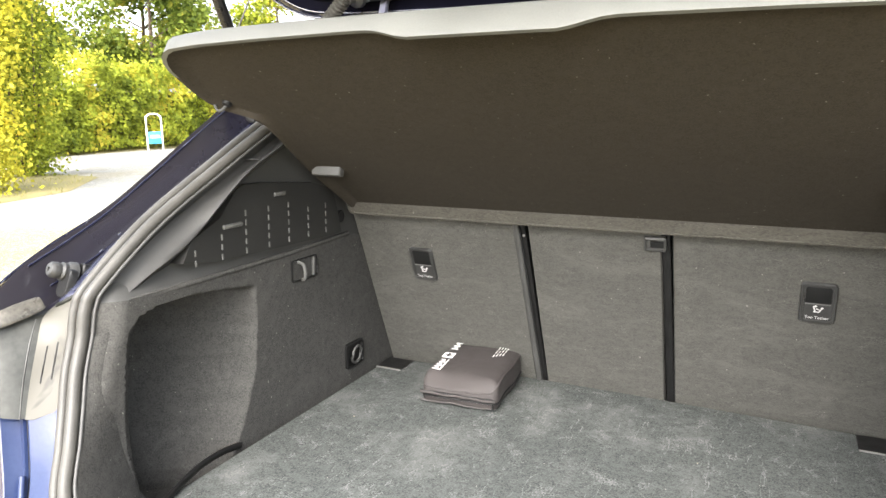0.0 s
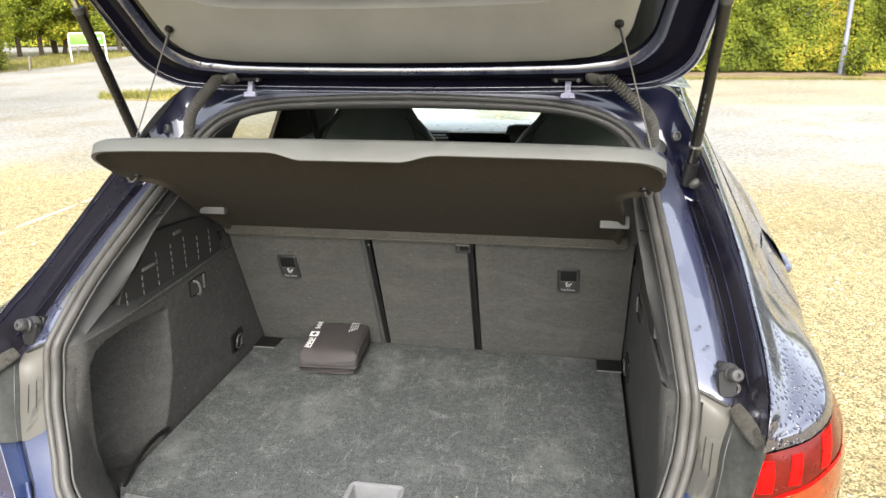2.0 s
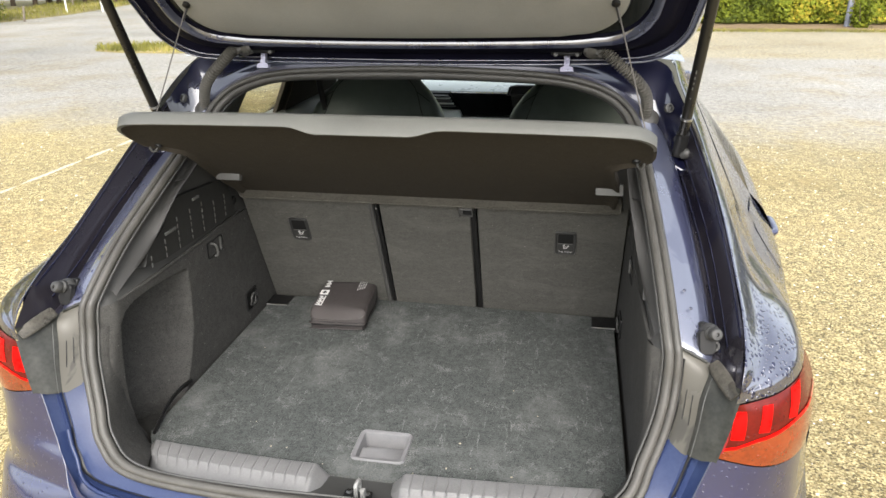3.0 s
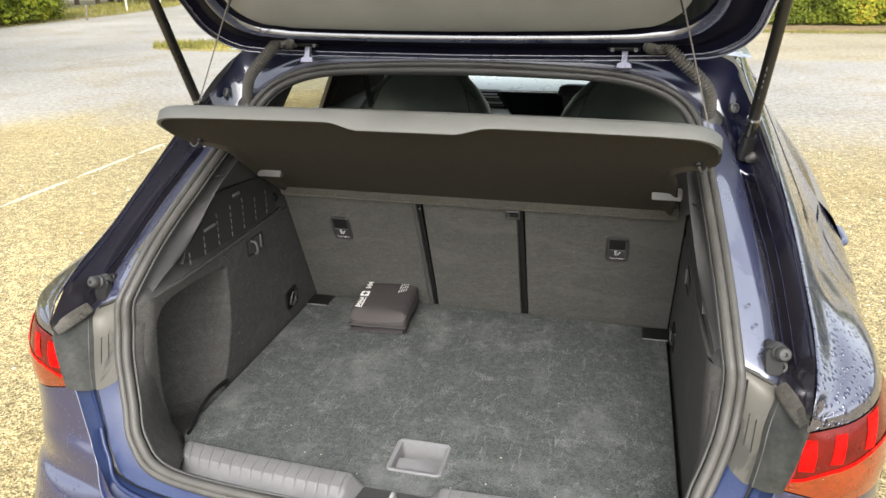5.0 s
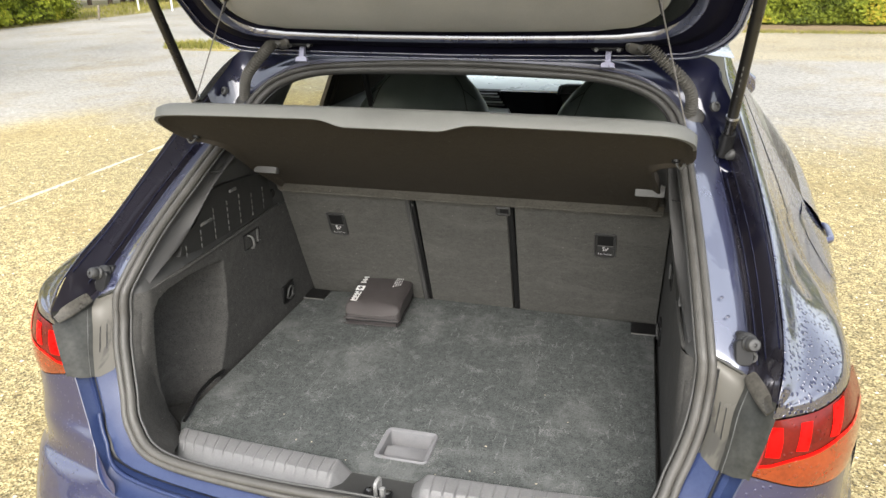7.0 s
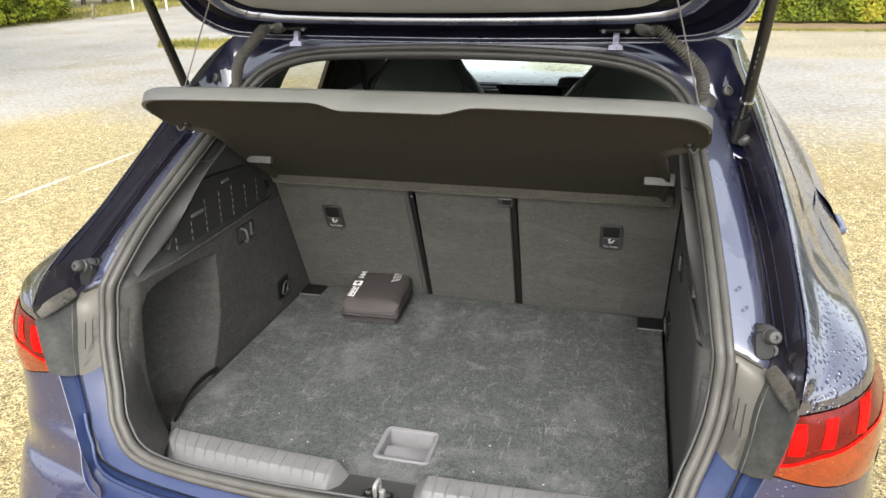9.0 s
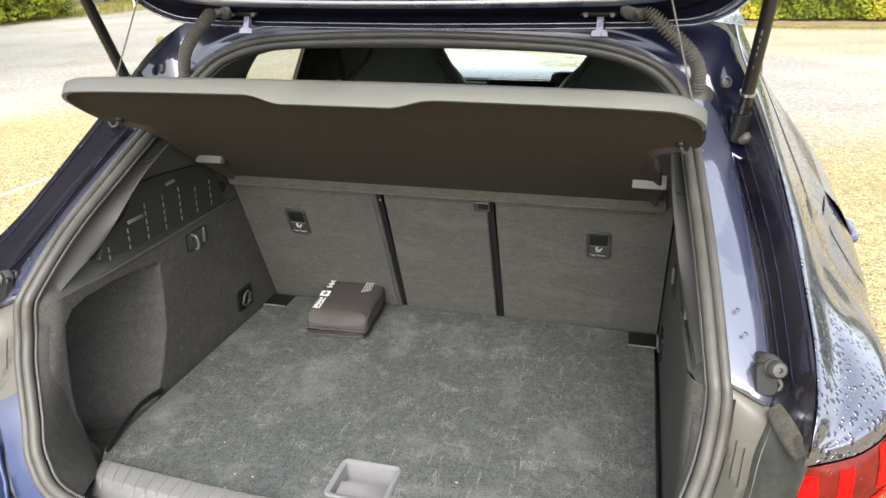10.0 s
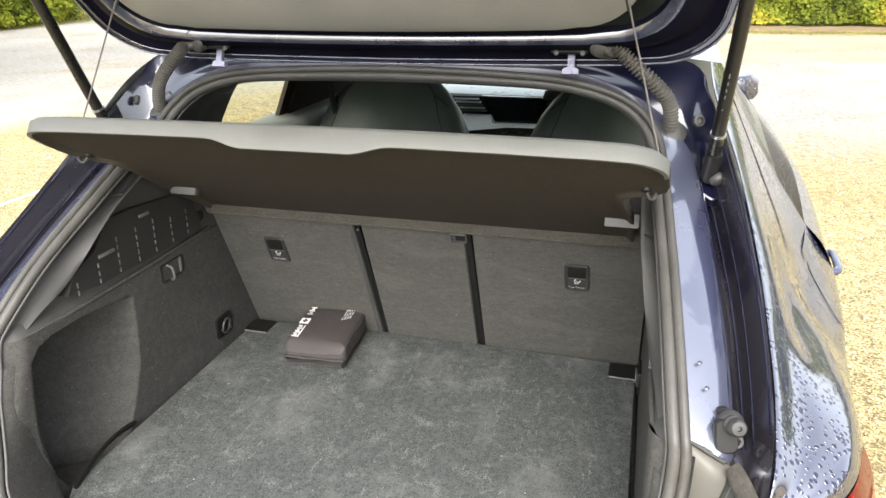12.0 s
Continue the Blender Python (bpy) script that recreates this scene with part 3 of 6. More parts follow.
    tube("groove_edge", spline(g1[10:14], 5), .0009, PLASTIC, car, "", 6)
    for line, r in ((mid(a, b, .97), .0016), (mid(b, c, .95), .0016), (mid(c, d, .35), .0014), (mid(c, d, .93), .0016)):
        tube("channel_crease", spline(line[5:10], 6), r, PAINT, car, "", 6)
    tube("panel_gap", spline([p + Vector((o * .003, .004, -.002)) for p in gap], 6), .0045, BLACK, car, "", 6, False, lambda t: .7 + 1.2 * math.exp(-((t - .45) / .12) ** 2))
    ridge = [x.lerp(y, f) + Vector((0, -.002, .001)) for x, y, f in zip(gap, side(K), (.30, .24, .22, .30, .4, .4))]
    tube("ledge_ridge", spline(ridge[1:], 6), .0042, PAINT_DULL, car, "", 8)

ring = spline(both(A), 8, True)
def drawn_in(k, dy):
    out = []
    for p in ring:
        v = Vector((0, p.y * .15, .94)) - p
        v.y = 0
        out.append(p + v.normalized() * k + Vector((0, dy, 0)))
    return out


tube("door_seal", drawn_in(.0060, -.004), 0.0068, RUBBER, car, "grey rubber seal round the boot opening", 10, True)
tube("seal_lip", drawn_in(.0196, .001), 0.0088, RUBBER, car, "grey inner lip of the seal", 10, True)
tube("trim_edge", drawn_in(.0295, .009), 0.0026, PLASTIC, car, "", 8, True)

# outer body, right side and left: roof edge, pillar, shoulder, lamp foot, bumper, skirt
R1 = [(.632, -.467, .967), (.640, -.43, .995), (.646, -.35, 1.033), (.646, -.25, 1.073), (.637, -.14, 1.137), (.610, 0, 1.238), (.57, .125, 1.34), (.575, .35, 1.395), (.585, .9, 1.41), (.575, 1.6, 1.385)]
R2 = [(.632, -.467, .957), (.667, -.42, .982), (.680, -.34, 1.008), (.678, -.24, 1.047), (.666, -.12, 1.112), (.638, .02, 1.205), (.612, .15, 1.29), (.622, .36, 1.31), (.63, .9, 1.325), (.62, 1.6, 1.31)]
R2m = [(.6315, -.4675, .953), (.679, -.42, .977), (.706, -.342, .997), (.712, -.24, 1.018), (.696, -.12, 1.044), (.692, .02, 1.100), (.686, .15, 1.15), (.705, .36, 1.17), (.735, .9, 1.18), (.735, 1.6, 1.17)]
R2b = [(.631, -.468, .949), (.690, -.42, .970), (.734, -.345, .982), (.758, -.24, .986), (.765, -.12, .986), (.749, .02, 1.004), (.757, .15, 1.025), (.80, .36, 1.032), (.85, .9, 1.035), (.855, 1.6, 1.03)]
R3 = [(.629, -.468, .938), (.694, -.435, .945), (.742, -.375, .950), (.777, -.27, .94), (.80, -.14, .92), (.824, .02, .91), (.850, .17, .91), (.880, .38, .91), (.925, .9, .91), (.935, 1.6, .92)]
R4 = [(.603, -.474, .838), (.688, -.462, .822), (.754, -.405, .818), (.800, -.30, .822), (.836, -.16, .815), (.858, .0, .80), (.876, .17, .80), (.902, .38, .80), (.942, .9, .82), (.952, 1.6, .82)]
R4a = [(.57, -.50, .756), (.676, -.476, .756), (.750, -.417, .757), (.801, -.307, .758), (.839, -.163, .757), (.862, .0, .752), (.880, .17, .752), (.906, .38, .752), (.944, .9, .76), (.954, 1.6, .76)]
R4b = [(.546, -.522, .722), (.672, -.488, .722), (.750, -.425, .722), (.803, -.312, .722), (.842, -.165, .72), (.866, .0, .72), (.882, .17, .72), (.908, .38, .72), (.945, .9, .71), (.955, 1.6, .71)]
R4c = [(.503, -.552, .682), (.668, -.497, .670), (.752, -.431, .667), (.805, -.316, .665), (.847, -.167, .662), (.869, .0, .66), (.884, .17, .66), (.908, .38, .66), (.945, .9, .65), (.954, 1.6, .65)]
R5 = [(.475, -.572, .655), (.664, -.530, .634), (.762, -.452, .628), (.820, -.325, .630), (.852, -.169, .635), (.874, .0, .635), (.886, .17, .635), (.908, .38, .63), (.942, .9, .60), (.952, 1.6, .60)]
R6 = [(.48, -.64, .50), (.66, -.585, .5), (.762, -.483, .5), (.82, -.345, .5), (.85, -.17, .48), (.872, .0, .48), (.882, .17, .48), (.888, .38, .45), (.89, .9, .4), (.89, 1.6, .4)]
R7 = [(.48, -.60, .24), (.65, -.57, .24), (.74, -.47, .24), (.80, -.345, .24), (.83, -.17, .22), (.84, .0, .2), (.84, .17, .2), (.84, .38, .2), (.84, .9, .2), (.84, 1.6, .2)]
LAMP_END = 4
for _, side in sides:
    q = [side(r) for r in (R1, R2, R2b, R3, R4, R4a, R4b, R4c, R5, R6, R7)]
    lipped = [p.lerp(r, .12) + Vector((0, -.001, .004 if k else 0)) for k, (p, r) in enumerate(zip(q[0], q[1]))]
    roll = [p + Vector((-math.copysign(.007, p.x) * (k > 0), .0015, .013 + .007 * min(1, k / 2))) for k, p in enumerate(q[3])]
    quarter = loft("quarter_panel", [r[:8] for r in (q[0], lipped, q[1], side(R2m), q[2], roll, q[3])], PAINT_WET, car, "wet navy rear quarter panel with water drops", 6, 60, cross=5)
    loft("body_side", [r[LAMP_END - 1:] for r in q[3:]], PAINT_WET, car, "wet navy body side", 6, 60, cross=4)
    loft("bumper_corner", [r[:LAMP_END] for r in q[4:]], PAINT_DAMP, car, "", 6, 60, cross=5)
    # rear lamp: deep red lens, bright bars over a bright line, orange-red foot
    top, bot = spline(q[3][:LAMP_END], 20), spline(q[4][:LAMP_END], 20)
    belly = lambda f: 2.2 * math.sin(math.pi * f) ** .7
    along = lambda line, i: line[int(i)].lerp(line[min(int(i) + 1, 60)], i - int(i))
    at_lamp = lambda i, f, k=1.0: along(top, i).lerp(along(bot, i), f) + Vector((math.copysign(.004, top[0].x), -.004, .0015)) * k * min(1, .1 + i / 7)
    line_at = lambda i: float(np.interp(i, [0, 5, 11, 18.5, 25, 32, 60], [.86, .78, .61, .51, .45, .41, .38]))
    cols = list(range(0, 61, 3))
    lens = mesh_of("rear_lamp", [at_lamp(i, f * line_at(i), belly(f * line_at(i))) for f in (.03, .08, .18, .32, .48, .64, .82, 1) for i in cols], grid_faces(8, 21), RED_DARK, car, "wet deep red rear lamp", 60)
    low = lambda i, g: line_at(i) + (.98 - line_at(i)) * g
    # the foot's orange holds the gravel mirrored in the lens
    mesh_of("lamp_foot", [at_lamp(i, low(i, g), belly(low(i, g))) for g in (0, .25, .5, .75, 1) for i in cols], grid_faces(5, 21), AMBER_RED, lens, "red lower lens, gravel reflection in its orange tone", 60)
    for (a0, f0), (b0, g0), (a1, f1), (b1, g1) in (((.8, .13), (5.6, .14), (3.2, .63), (7.2, .60)), ((12.2, .10), (16.6, .10), (11.6, .48), (15.6, .47)), ((28.5, .03), (37, .03), (25, .36), (30.5, .38))):
        bar = []
        for k in range(7):
            v = k / 6
            for u in (0, .5, 1):
                i_, f_ = (a0 * (1 - v) + a1 * v) * (1 - u) + (b0 * (1 - v) + b1 * v) * u, (f0 * (1 - v) + f1 * v) * (1 - u) + (g0 * (1 - v) + g1 * v) * u
                bar.append(at_lamp(i_, f_, belly(f_) + (.28 if u == .5 else .2)))
        mesh_of("light_bar", bar, grid_faces(7, 3), BRIGHT_RED, lens, "bright red light bar", 60)
    mesh_of("light_line", [at_lamp(i, line_at(i) + d, belly(line_at(i)) + .25) for d in (-.03, 0, .022) for i in range(3, 58, 3)], grid_faces(3, 19), BRIGHT_RED, lens, "bright red light line", 60)
    mesh_of("lamp_facet", [at_lamp(i, f, belly(f) + .25) for f, w in ((.10, .5), (.3, 1.3), (.5, 2.2), (.7, 2.8), (.86, 3.2), (.96, 2.2)) for i in (.1, w * .5, w)], grid_faces(6, 3), RED_PINK, lens, "pinkish red facet of the lamp", 60)
    loft("lamp_edge", [side(D)[11:14], [p + Vector((math.copysign(.004, p.x), -.003, 0)) for p in side(D)[11:14]], [at_lamp(i, f, .2) for i, f in ((0, .0), (0, .5), (0, 1.0))]], BRACKET_DARK, car, "", 6, 60)
    # shut lines of the rear door
    out = 1 if q[0][5].x > 0 else -1
    skin = quarter.data.vertices
    on_panel = lambda i, j: skin[i * 43 + j].co + Vector((out * .0006, -.0004, .0006))
    for name, line in (("shut_line", ((8, 40), (10, 39), (14, 37), (16, 36), (18, 34))), ("flap_line", ((24, 42), (22, 40), (21, 38), (21, 37), (22, 36), (24, 34), (27, 34)))):
        tube(name, spline([on_panel(*p) for p in line], 5), .0007, BLACK, car, "", 6, False, lambda t: .3 + .9 * math.sin(math.pi * t) ** .5)
    # the window pillars and glass above the shoulder
    belt, roof = q[2], q[0]
    sill_roll = roll[7:]
    loft("door_panel", [belt[7:], [p.lerp(r, .5) + Vector((math.copysign(.006, p.x), 0, .006)) for p, r in zip(belt[7:], sill_roll)], sill_roll, q[3][7:]], PAINT_WET, car, "wet navy rear door skin", 6, 60, cross=4)
    inward = lambda r: [p + Vector((-math.copysign(.0015, p.x), 0, -.001)) for p in r[5:]]
    loft("door_jamb", [inward(r) for r in (belt, roll, q[3])], PAINT_WET, car, "", 6, 60, cross=4)
    head = lambda r: [r[7].lerp(r[8], .002), r[8], r[9]]
    gl = loft("side_window", [head(r) for r in (roof, q[1], side(R2m), belt)], TINTED, car, "tinted side window glass", 6, 60, cross=3)
    gl.visible_shadow = False
    s = 1 if belt[7].x > 0 else -1
    for y0, y1, x_in, m, lab in ((.945, 1.0, .0, SHELF, "dark window frame pillar"), (1.0, 1.58, .012, SHELF, "dark trimmed centre pillar")):
        pts = [(s * (.725 - x_in), y0, 1.06), (s * (.725 - x_in), y1, 1.06), (s * (.575 - x_in), y1 - .035, 1.375), (s * (.575 - x_in), y0 - .035, 1.375)]
        mesh_of("window_pillar", pts + [(x - s * .014, y, z) for x, y, z in pts], [(0, 1, 2, 3), (4, 5, 6, 7), (0, 1, 5, 4), (1, 2, 6, 5), (2, 3, 7, 6), (3, 0, 4, 7)], m, car, lab)
    # inner door trim with a rounded top
    sweep("door_trim", [(s * .70, .30, .0), (s * .70, 1.9, .0)], [(-.04, .35), (.05, .35), (.05, 1.03), (.038, 1.07), (.01, 1.085), (-.03, 1.09)], TRIM_GREY, car, "grey door trim", up=(0, 0, 1))
roof_in = []
for y, z in ((.15, 1.345), (.4, 1.372), (.9, 1.385), (1.4, 1.375), (1.85, 1.34)):
    roof_in.append([Vector((x, y + (0.01 if abs(x) > .5 else 0), z - .9 * abs(x) ** 4)) for x in (-.6, -.5, -.35, -.15, 0, .15, .35, .5, .6)])
loft("headliner", roof_in, LINER, car, "pale grey felt headliner", 3, 80)
roof_out = []
for y, z in ((.17, 1.415), (.4, 1.435), (.9, 1.45), (1.4, 1.44), (1.85, 1.39)):
    roof_out.append([Vector((x, y, z - .12 * abs(x) ** 2)) for x in (-.585, -.4, -.2, 0, .2, .4, .585)])
loft("roof", roof_out, PAINT_WET, car, "wet navy roof", 4, 80)
screen = loft("windscreen", [[(-.56, 1.83, 1.36), (0, 1.88, 1.385), (.56, 1.83, 1.36)], [(-.68, 2.55, 1.0), (0, 2.72, 1.0), (.68, 2.55, 1.0)]], CLEAR, car, "clear windscreen", 6)
screen.visible_shadow = False
for s in (-1, 1):
    sweep("windscreen_pillar", [(s * .60, 1.78, 1.36), (s * .66, 2.15, 1.19), (s * .71, 2.55, 1.0)], rounded(.035, .025, .015, 2), TRIM_GREY, car, "", up=(0, 0, 1))
bonnet = [[(x, y, z - .1 * x * x) for x in (-.8, -.4, 0, .4, .8)] for y, z in ((2.5, .99), (2.9, .95), (3.4, .86), (3.65, .6))]
loft("bonnet", bonnet, PAINT_WET, car, "wet navy bonnet", 3, 60)
for s in (-1, 1):
    wing = [[(s * .855, 1.6, 1.03), (s * .83, 2.2, 1.01), (s * .75, 2.6, .985), (s * .72, 3.1, .93), (s * .60, 3.62, .80)],
            [(s * .935, 1.6, .92), (s * .92, 2.2, .92), (s * .86, 2.7, .90), (s * .82, 3.15, .85), (s * .66, 3.66, .74)],
            [(s * .952, 1.6, .82), (s * .935, 2.2, .81), (s * .885, 2.7, .79), (s * .85, 3.2, .75), (s * .69, 3.68, .68)],
            [(s * .952, 1.6, .62), (s * .93, 2.2, .62), (s * .895, 2.7, .62), (s * .86, 3.25, .60), (s * .70, 3.70, .55)],
            [(s * .89, 1.6, .40), (s * .89, 2.2, .40), (s * .885, 2.7, .42), (s * .86, 3.25, .42), (s * .70, 3.70, .40)],
            [(s * .84, 1.6, .20), (s * .84, 2.2, .20), (s * .84, 2.7, .22), (s * .82, 3.25, .22), (s * .66, 3.66, .22)]]
    loft("front_wing", wing, PAINT_WET, car, "wet navy front wing and door", 5, 60, cross=3)
    front_glass = loft("front_window", [[(s * .575, 1.6, 1.385), (s * .575, 1.82, 1.355), (s * .68, 2.4, 1.07)], [(s * .855, 1.6, 1.03), (s * .83, 2.0, 1.02), (s * .79, 2.45, 1.0)]], CLEAR, car, "clear front side window", 5)
    front_glass.visible_shadow = False
loft("front_bumper", [[(x, y - .3 * (abs(x) / .7) ** 3 * .13, z) for x in (-.69, -.4, 0, .4, .69)] for y, z in ((3.66, .78), (3.72, .68), (3.76, .55), (3.75, .40), (3.68, .22))], PAINT_WET, car, "navy front bumper", 4, 60)
mesh_of("underbody", [(x, y, z) for z in (.2, .3) for x, y in ((-.80, -.30), (.80, -.30), (.80, 3.5), (-.80, 3.5))], [(0, 1, 2, 3), (4, 5, 6, 7), (0, 1, 5, 4), (1, 2, 6, 5), (2, 3, 7, 6), (3, 0, 4, 7)], BLACK, car)
# bumper across the back, its ledge meeting the flange
for _, side in sides:
    lipline, ledge = side(GAP), side(K)
    o = 1 if ledge[0].x > 0 else -1
    rail = lambda f, k: [p.lerp(q, f) + Vector((0, k, -k * .5)) for p, q in zip(lipline, ledge)]
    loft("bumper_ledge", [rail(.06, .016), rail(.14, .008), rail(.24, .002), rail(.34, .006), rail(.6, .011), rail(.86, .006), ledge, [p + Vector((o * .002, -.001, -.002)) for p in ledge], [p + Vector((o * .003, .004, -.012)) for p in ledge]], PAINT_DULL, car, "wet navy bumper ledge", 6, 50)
    tube("bumper_edge", spline([p + Vector((o * .001, 0, -.001)) for p in ledge], 6), .0012, PAINT, car, "", 6)
bump = [[(x, y + .035 * (abs(x) / .545) ** 3, z) for x in (-.478, -.4, -.2, 0, .2, .4, .478)] for y, z in ((-.594, .645), (-.612, .638), (-.645, .60), (-.66, .5), (-.63, .25))]
loft("rear_bumper", bump, PAINT_DAMP, car, "wet navy rear bumper", 4, 60)


def wheel(m):
    t = lathe("wheel", [(.20, -.1), (.30, -.105), (.32, -.08), (.325, 0), (.32, .08), (.30, .105), (.20, .1)], m, BLACK, car, "black tyre on a rear wheel", 32)
    lathe("rim", [(.02, .06), (.05, .07), (.19, .085), (.205, .1), (.21, .06)], m, ALU, t, "alloy rim", 32)


for sx, rot in ((.78, 90), (-.78, -90)):
    for y in (.22, 2.85):
        wheel(pose(sx, y, .325, 0, rot, 0))

# ---- boot interior ----
SEAL_Z = [p[2] for p in A[5:16]][::-1]
SEAL_Y = [p[1] for p in A[5:16]][::-1]
SEAL_X = [p[0] for p in A[5:16]][::-1]


def seat_y(z):
    return .21 + (1.02 - z) * .41


def smooth_step(a, b, x):
    t = min(1, max(0, (x - a) / (b - a)))
    return t * t * (3 - 2 * t)


def pocket_depth(y, z):
    """How far the left trim is set back: deep beside the opening, running out in a slanted flank."""
    rim = float(np.interp(z, [.64, .694, .757, .809, .87, .917, .938, .948], [-.325, -.354, -.364, -.362, -.355, -.346, -.326, -.285]))
    top = float(np.interp(y, [-.36, -.30, -.20, -.09], [.948, .948, .945, .931]))
    edge = float(np.interp(z, [.64, .70, .78, .85, .93], [-.175, -.137, -.100, -.089, -.086])) + .0012 * math.sin(z * 140) * math.sin(z * 53)
    flank = min(1, max(0, (edge - y) / .115))
    return .165 * smooth_step(-.002, .010, y - rim) * smooth_step(0, .011, top - z) * flank ** .85


def side_wall(name, s, z0, z1, mat, label, nz, pocket=False, base=.503, lead=0.0):
    """The boot's side trim from the seal to the seat back."""
    verts = []
    for j in range(nz + 1):
        z = z0 + (z1 - z0) * j / nz
        ys, xs = float(np.interp(z, SEAL_Z, SEAL_Y)), float(np.interp(z, SEAL_Z, SEAL_X))
        ye = seat_y(z) + .03
        cols = [ys + .004 + .004 * i for i in range(8)]
        if pocket:
            cols += [cols[-1] + (-.06 - cols[-1]) * (k + 1) / 110 for k in range(110)]
        rest = 40
        cols += [cols[-1] + (ye - cols[-1]) * (k + 1) / rest for k in range(rest)]
        for y in cols:
            x = base + (xs - .022 - base) * (1 - smooth_step(0.0, .05, y - ys)) ** 1.5
            x += lead * (1 - smooth_step(-.27, -.10, y)) * smooth_step(.966, .992, z)
            if pocket:
                x += pocket_depth(y, z)
            verts.append((s * x, y, z))
    return mesh_of(name, verts, grid_faces(nz + 1, len(cols)), mat, car, label, 60)


for s in (-1, 1):
    side_wall("side_trim", s, .60, .968, CARPET, "charcoal carpeted boot side trim", 110, s < 0)
    side_wall("upper_trim", s, .966, 1.235, PLASTIC, "charcoal plastic upper side trim", 30, False, .509, .020)
    # rounded corner between the seal, the pocket and the sill
    seal_side = [(.524, -.386, .925), (.518, -.405, .883), (.508, -.422, .844), (.492, -.443, .805), (.467, -.474, .752), (.432, -.493, .722), (.392, -.503, .704)]
    pocket_side = [(.508, -.345, .925), (.508, -.353, .883), (.508, -.358, .844), (.508, -.362, .80), (.506, -.363, .742), (.494, -.366, .692), (.447, -.402, .668)]
    swollen = [(a[0] * .5 + b[0] * .5 - .003, a[1] * .5 + b[1] * .5 - .005, a[2] * .5 + b[2] * .5 + .004) for a, b in zip(seal_side, pocket_side)]
    turned = [(a[0] + .010, a[1] + .012, a[2] - .010) for a in pocket_side]
    loft("corner_trim", [[(s * x, y, z) for x, y, z in r] for r in (seal_side, swollen, pocket_side, turned)], CARPET, car, "charcoal carpet rounding the boot corner", 6, 70, cross=4)
    # ledge between the two
    sweep("trim_ledge", [(s * .541, -.37, .964), (s * .508, -.325, .964), (s * .506, -.2, .965), (s * .506, .0, .966), (s * .506, .2, .972)], circle(.005, 8), CARPET, car)
    # lighter pillar trim strip beside the seal
    strip = [(.523, -.350, .965), (.515, -.30, .993), (.501, -.23, 1.033), (.483, -.13, 1.117), (.477, -.04, 1.162), (.474, .04, 1.199)]
    wide = [(.532, -.362, .968), (.529, -.318, 1.010), (.521, -.25, 1.056), (.509, -.145, 1.113), (.500, -.045, 1.162), (.492, .035, 1.208)]
    f = lambda q: [(s * x, y + .002, z) for x, y, z in q]
    loft("pillar_strip", [f(wide), f([(x - .006, y + .012, z - .004) for x, y, z in wide]), f([(x - .006, y, z) for x, y, z in strip]), f(strip), f([(x - .001, y + .004, z - .004) for x, y, z in strip]), f([(x + .012, y + .014, z - .010) for x, y, z in strip]), f([(max(x + .02, .508), y + .020, z - .016) for x, y, z in strip])], PILLAR_GREY, car, "grey plastic pillar trim", 5, 60, cross=3)
    joint = [Vector(strip[3]).lerp(Vector(strip[4]), .55), Vector(wide[3]).lerp(Vector(wide[4]), .55)]
    tube("trim_joint", f([tuple(joint[0] + Vector((-.002, -.002, 0))), tuple(joint[0].lerp(joint[1], .5) + Vector((-.006, -.008, .002))), tuple(joint[1] + Vector((-.002, -.006, .002)))]), .0014, BLACK, car, "", 6)
    # end panel between the side trim and the seat back, under the shelf
    slab("trim_end", rounded(.036, .075, .008, 3), [(1, 1, -.012), (1, 1, 0), (.96, .98, .003)], pose(s * .486, .196, 1.095, 90 + 12, 0, 0), PLASTIC, car, "charcoal plastic end of the side trim")
    # inner pillar between the opening and the side window
    fr = [(.49, .02, 1.22), (.488, .075, 1.25), (.462, .115, 1.285), (.41, .13, 1.318), (.33, .135, 1.338)]
    bk = [(.69, .55, 1.09), (.64, .535, 1.17), (.60, .54, 1.24), (.565, .58, 1.30), (.53, .62, 1.345)]
    md = [Vector(x).lerp(Vector(y), .35) + Vector((.02, 0, .01)) for x, y in zip(fr, bk)]
    loft("inner_pillar", [f(fr), [(s * v.x, v.y, v.z) for v in md], f(bk), f([(x + .06, y + .01, z) for x, y, z in bk])], PLASTIC, car, "charcoal inner pillar trim", 5, 60)
    # panel under the window beside the rear seat
    loft("seat_side_trim", [f([(.503, .06, 1.16), (.505, .22, 1.10), (.52, .35, 1.08)]), f([(.60, .10, 1.12), (.62, .3, 1.09), (.64, .45, 1.07)]), f([(.69, .1, 1.06), (.70, .3, 1.06), (.70, .45, 1.05)])], PLASTIC, car)


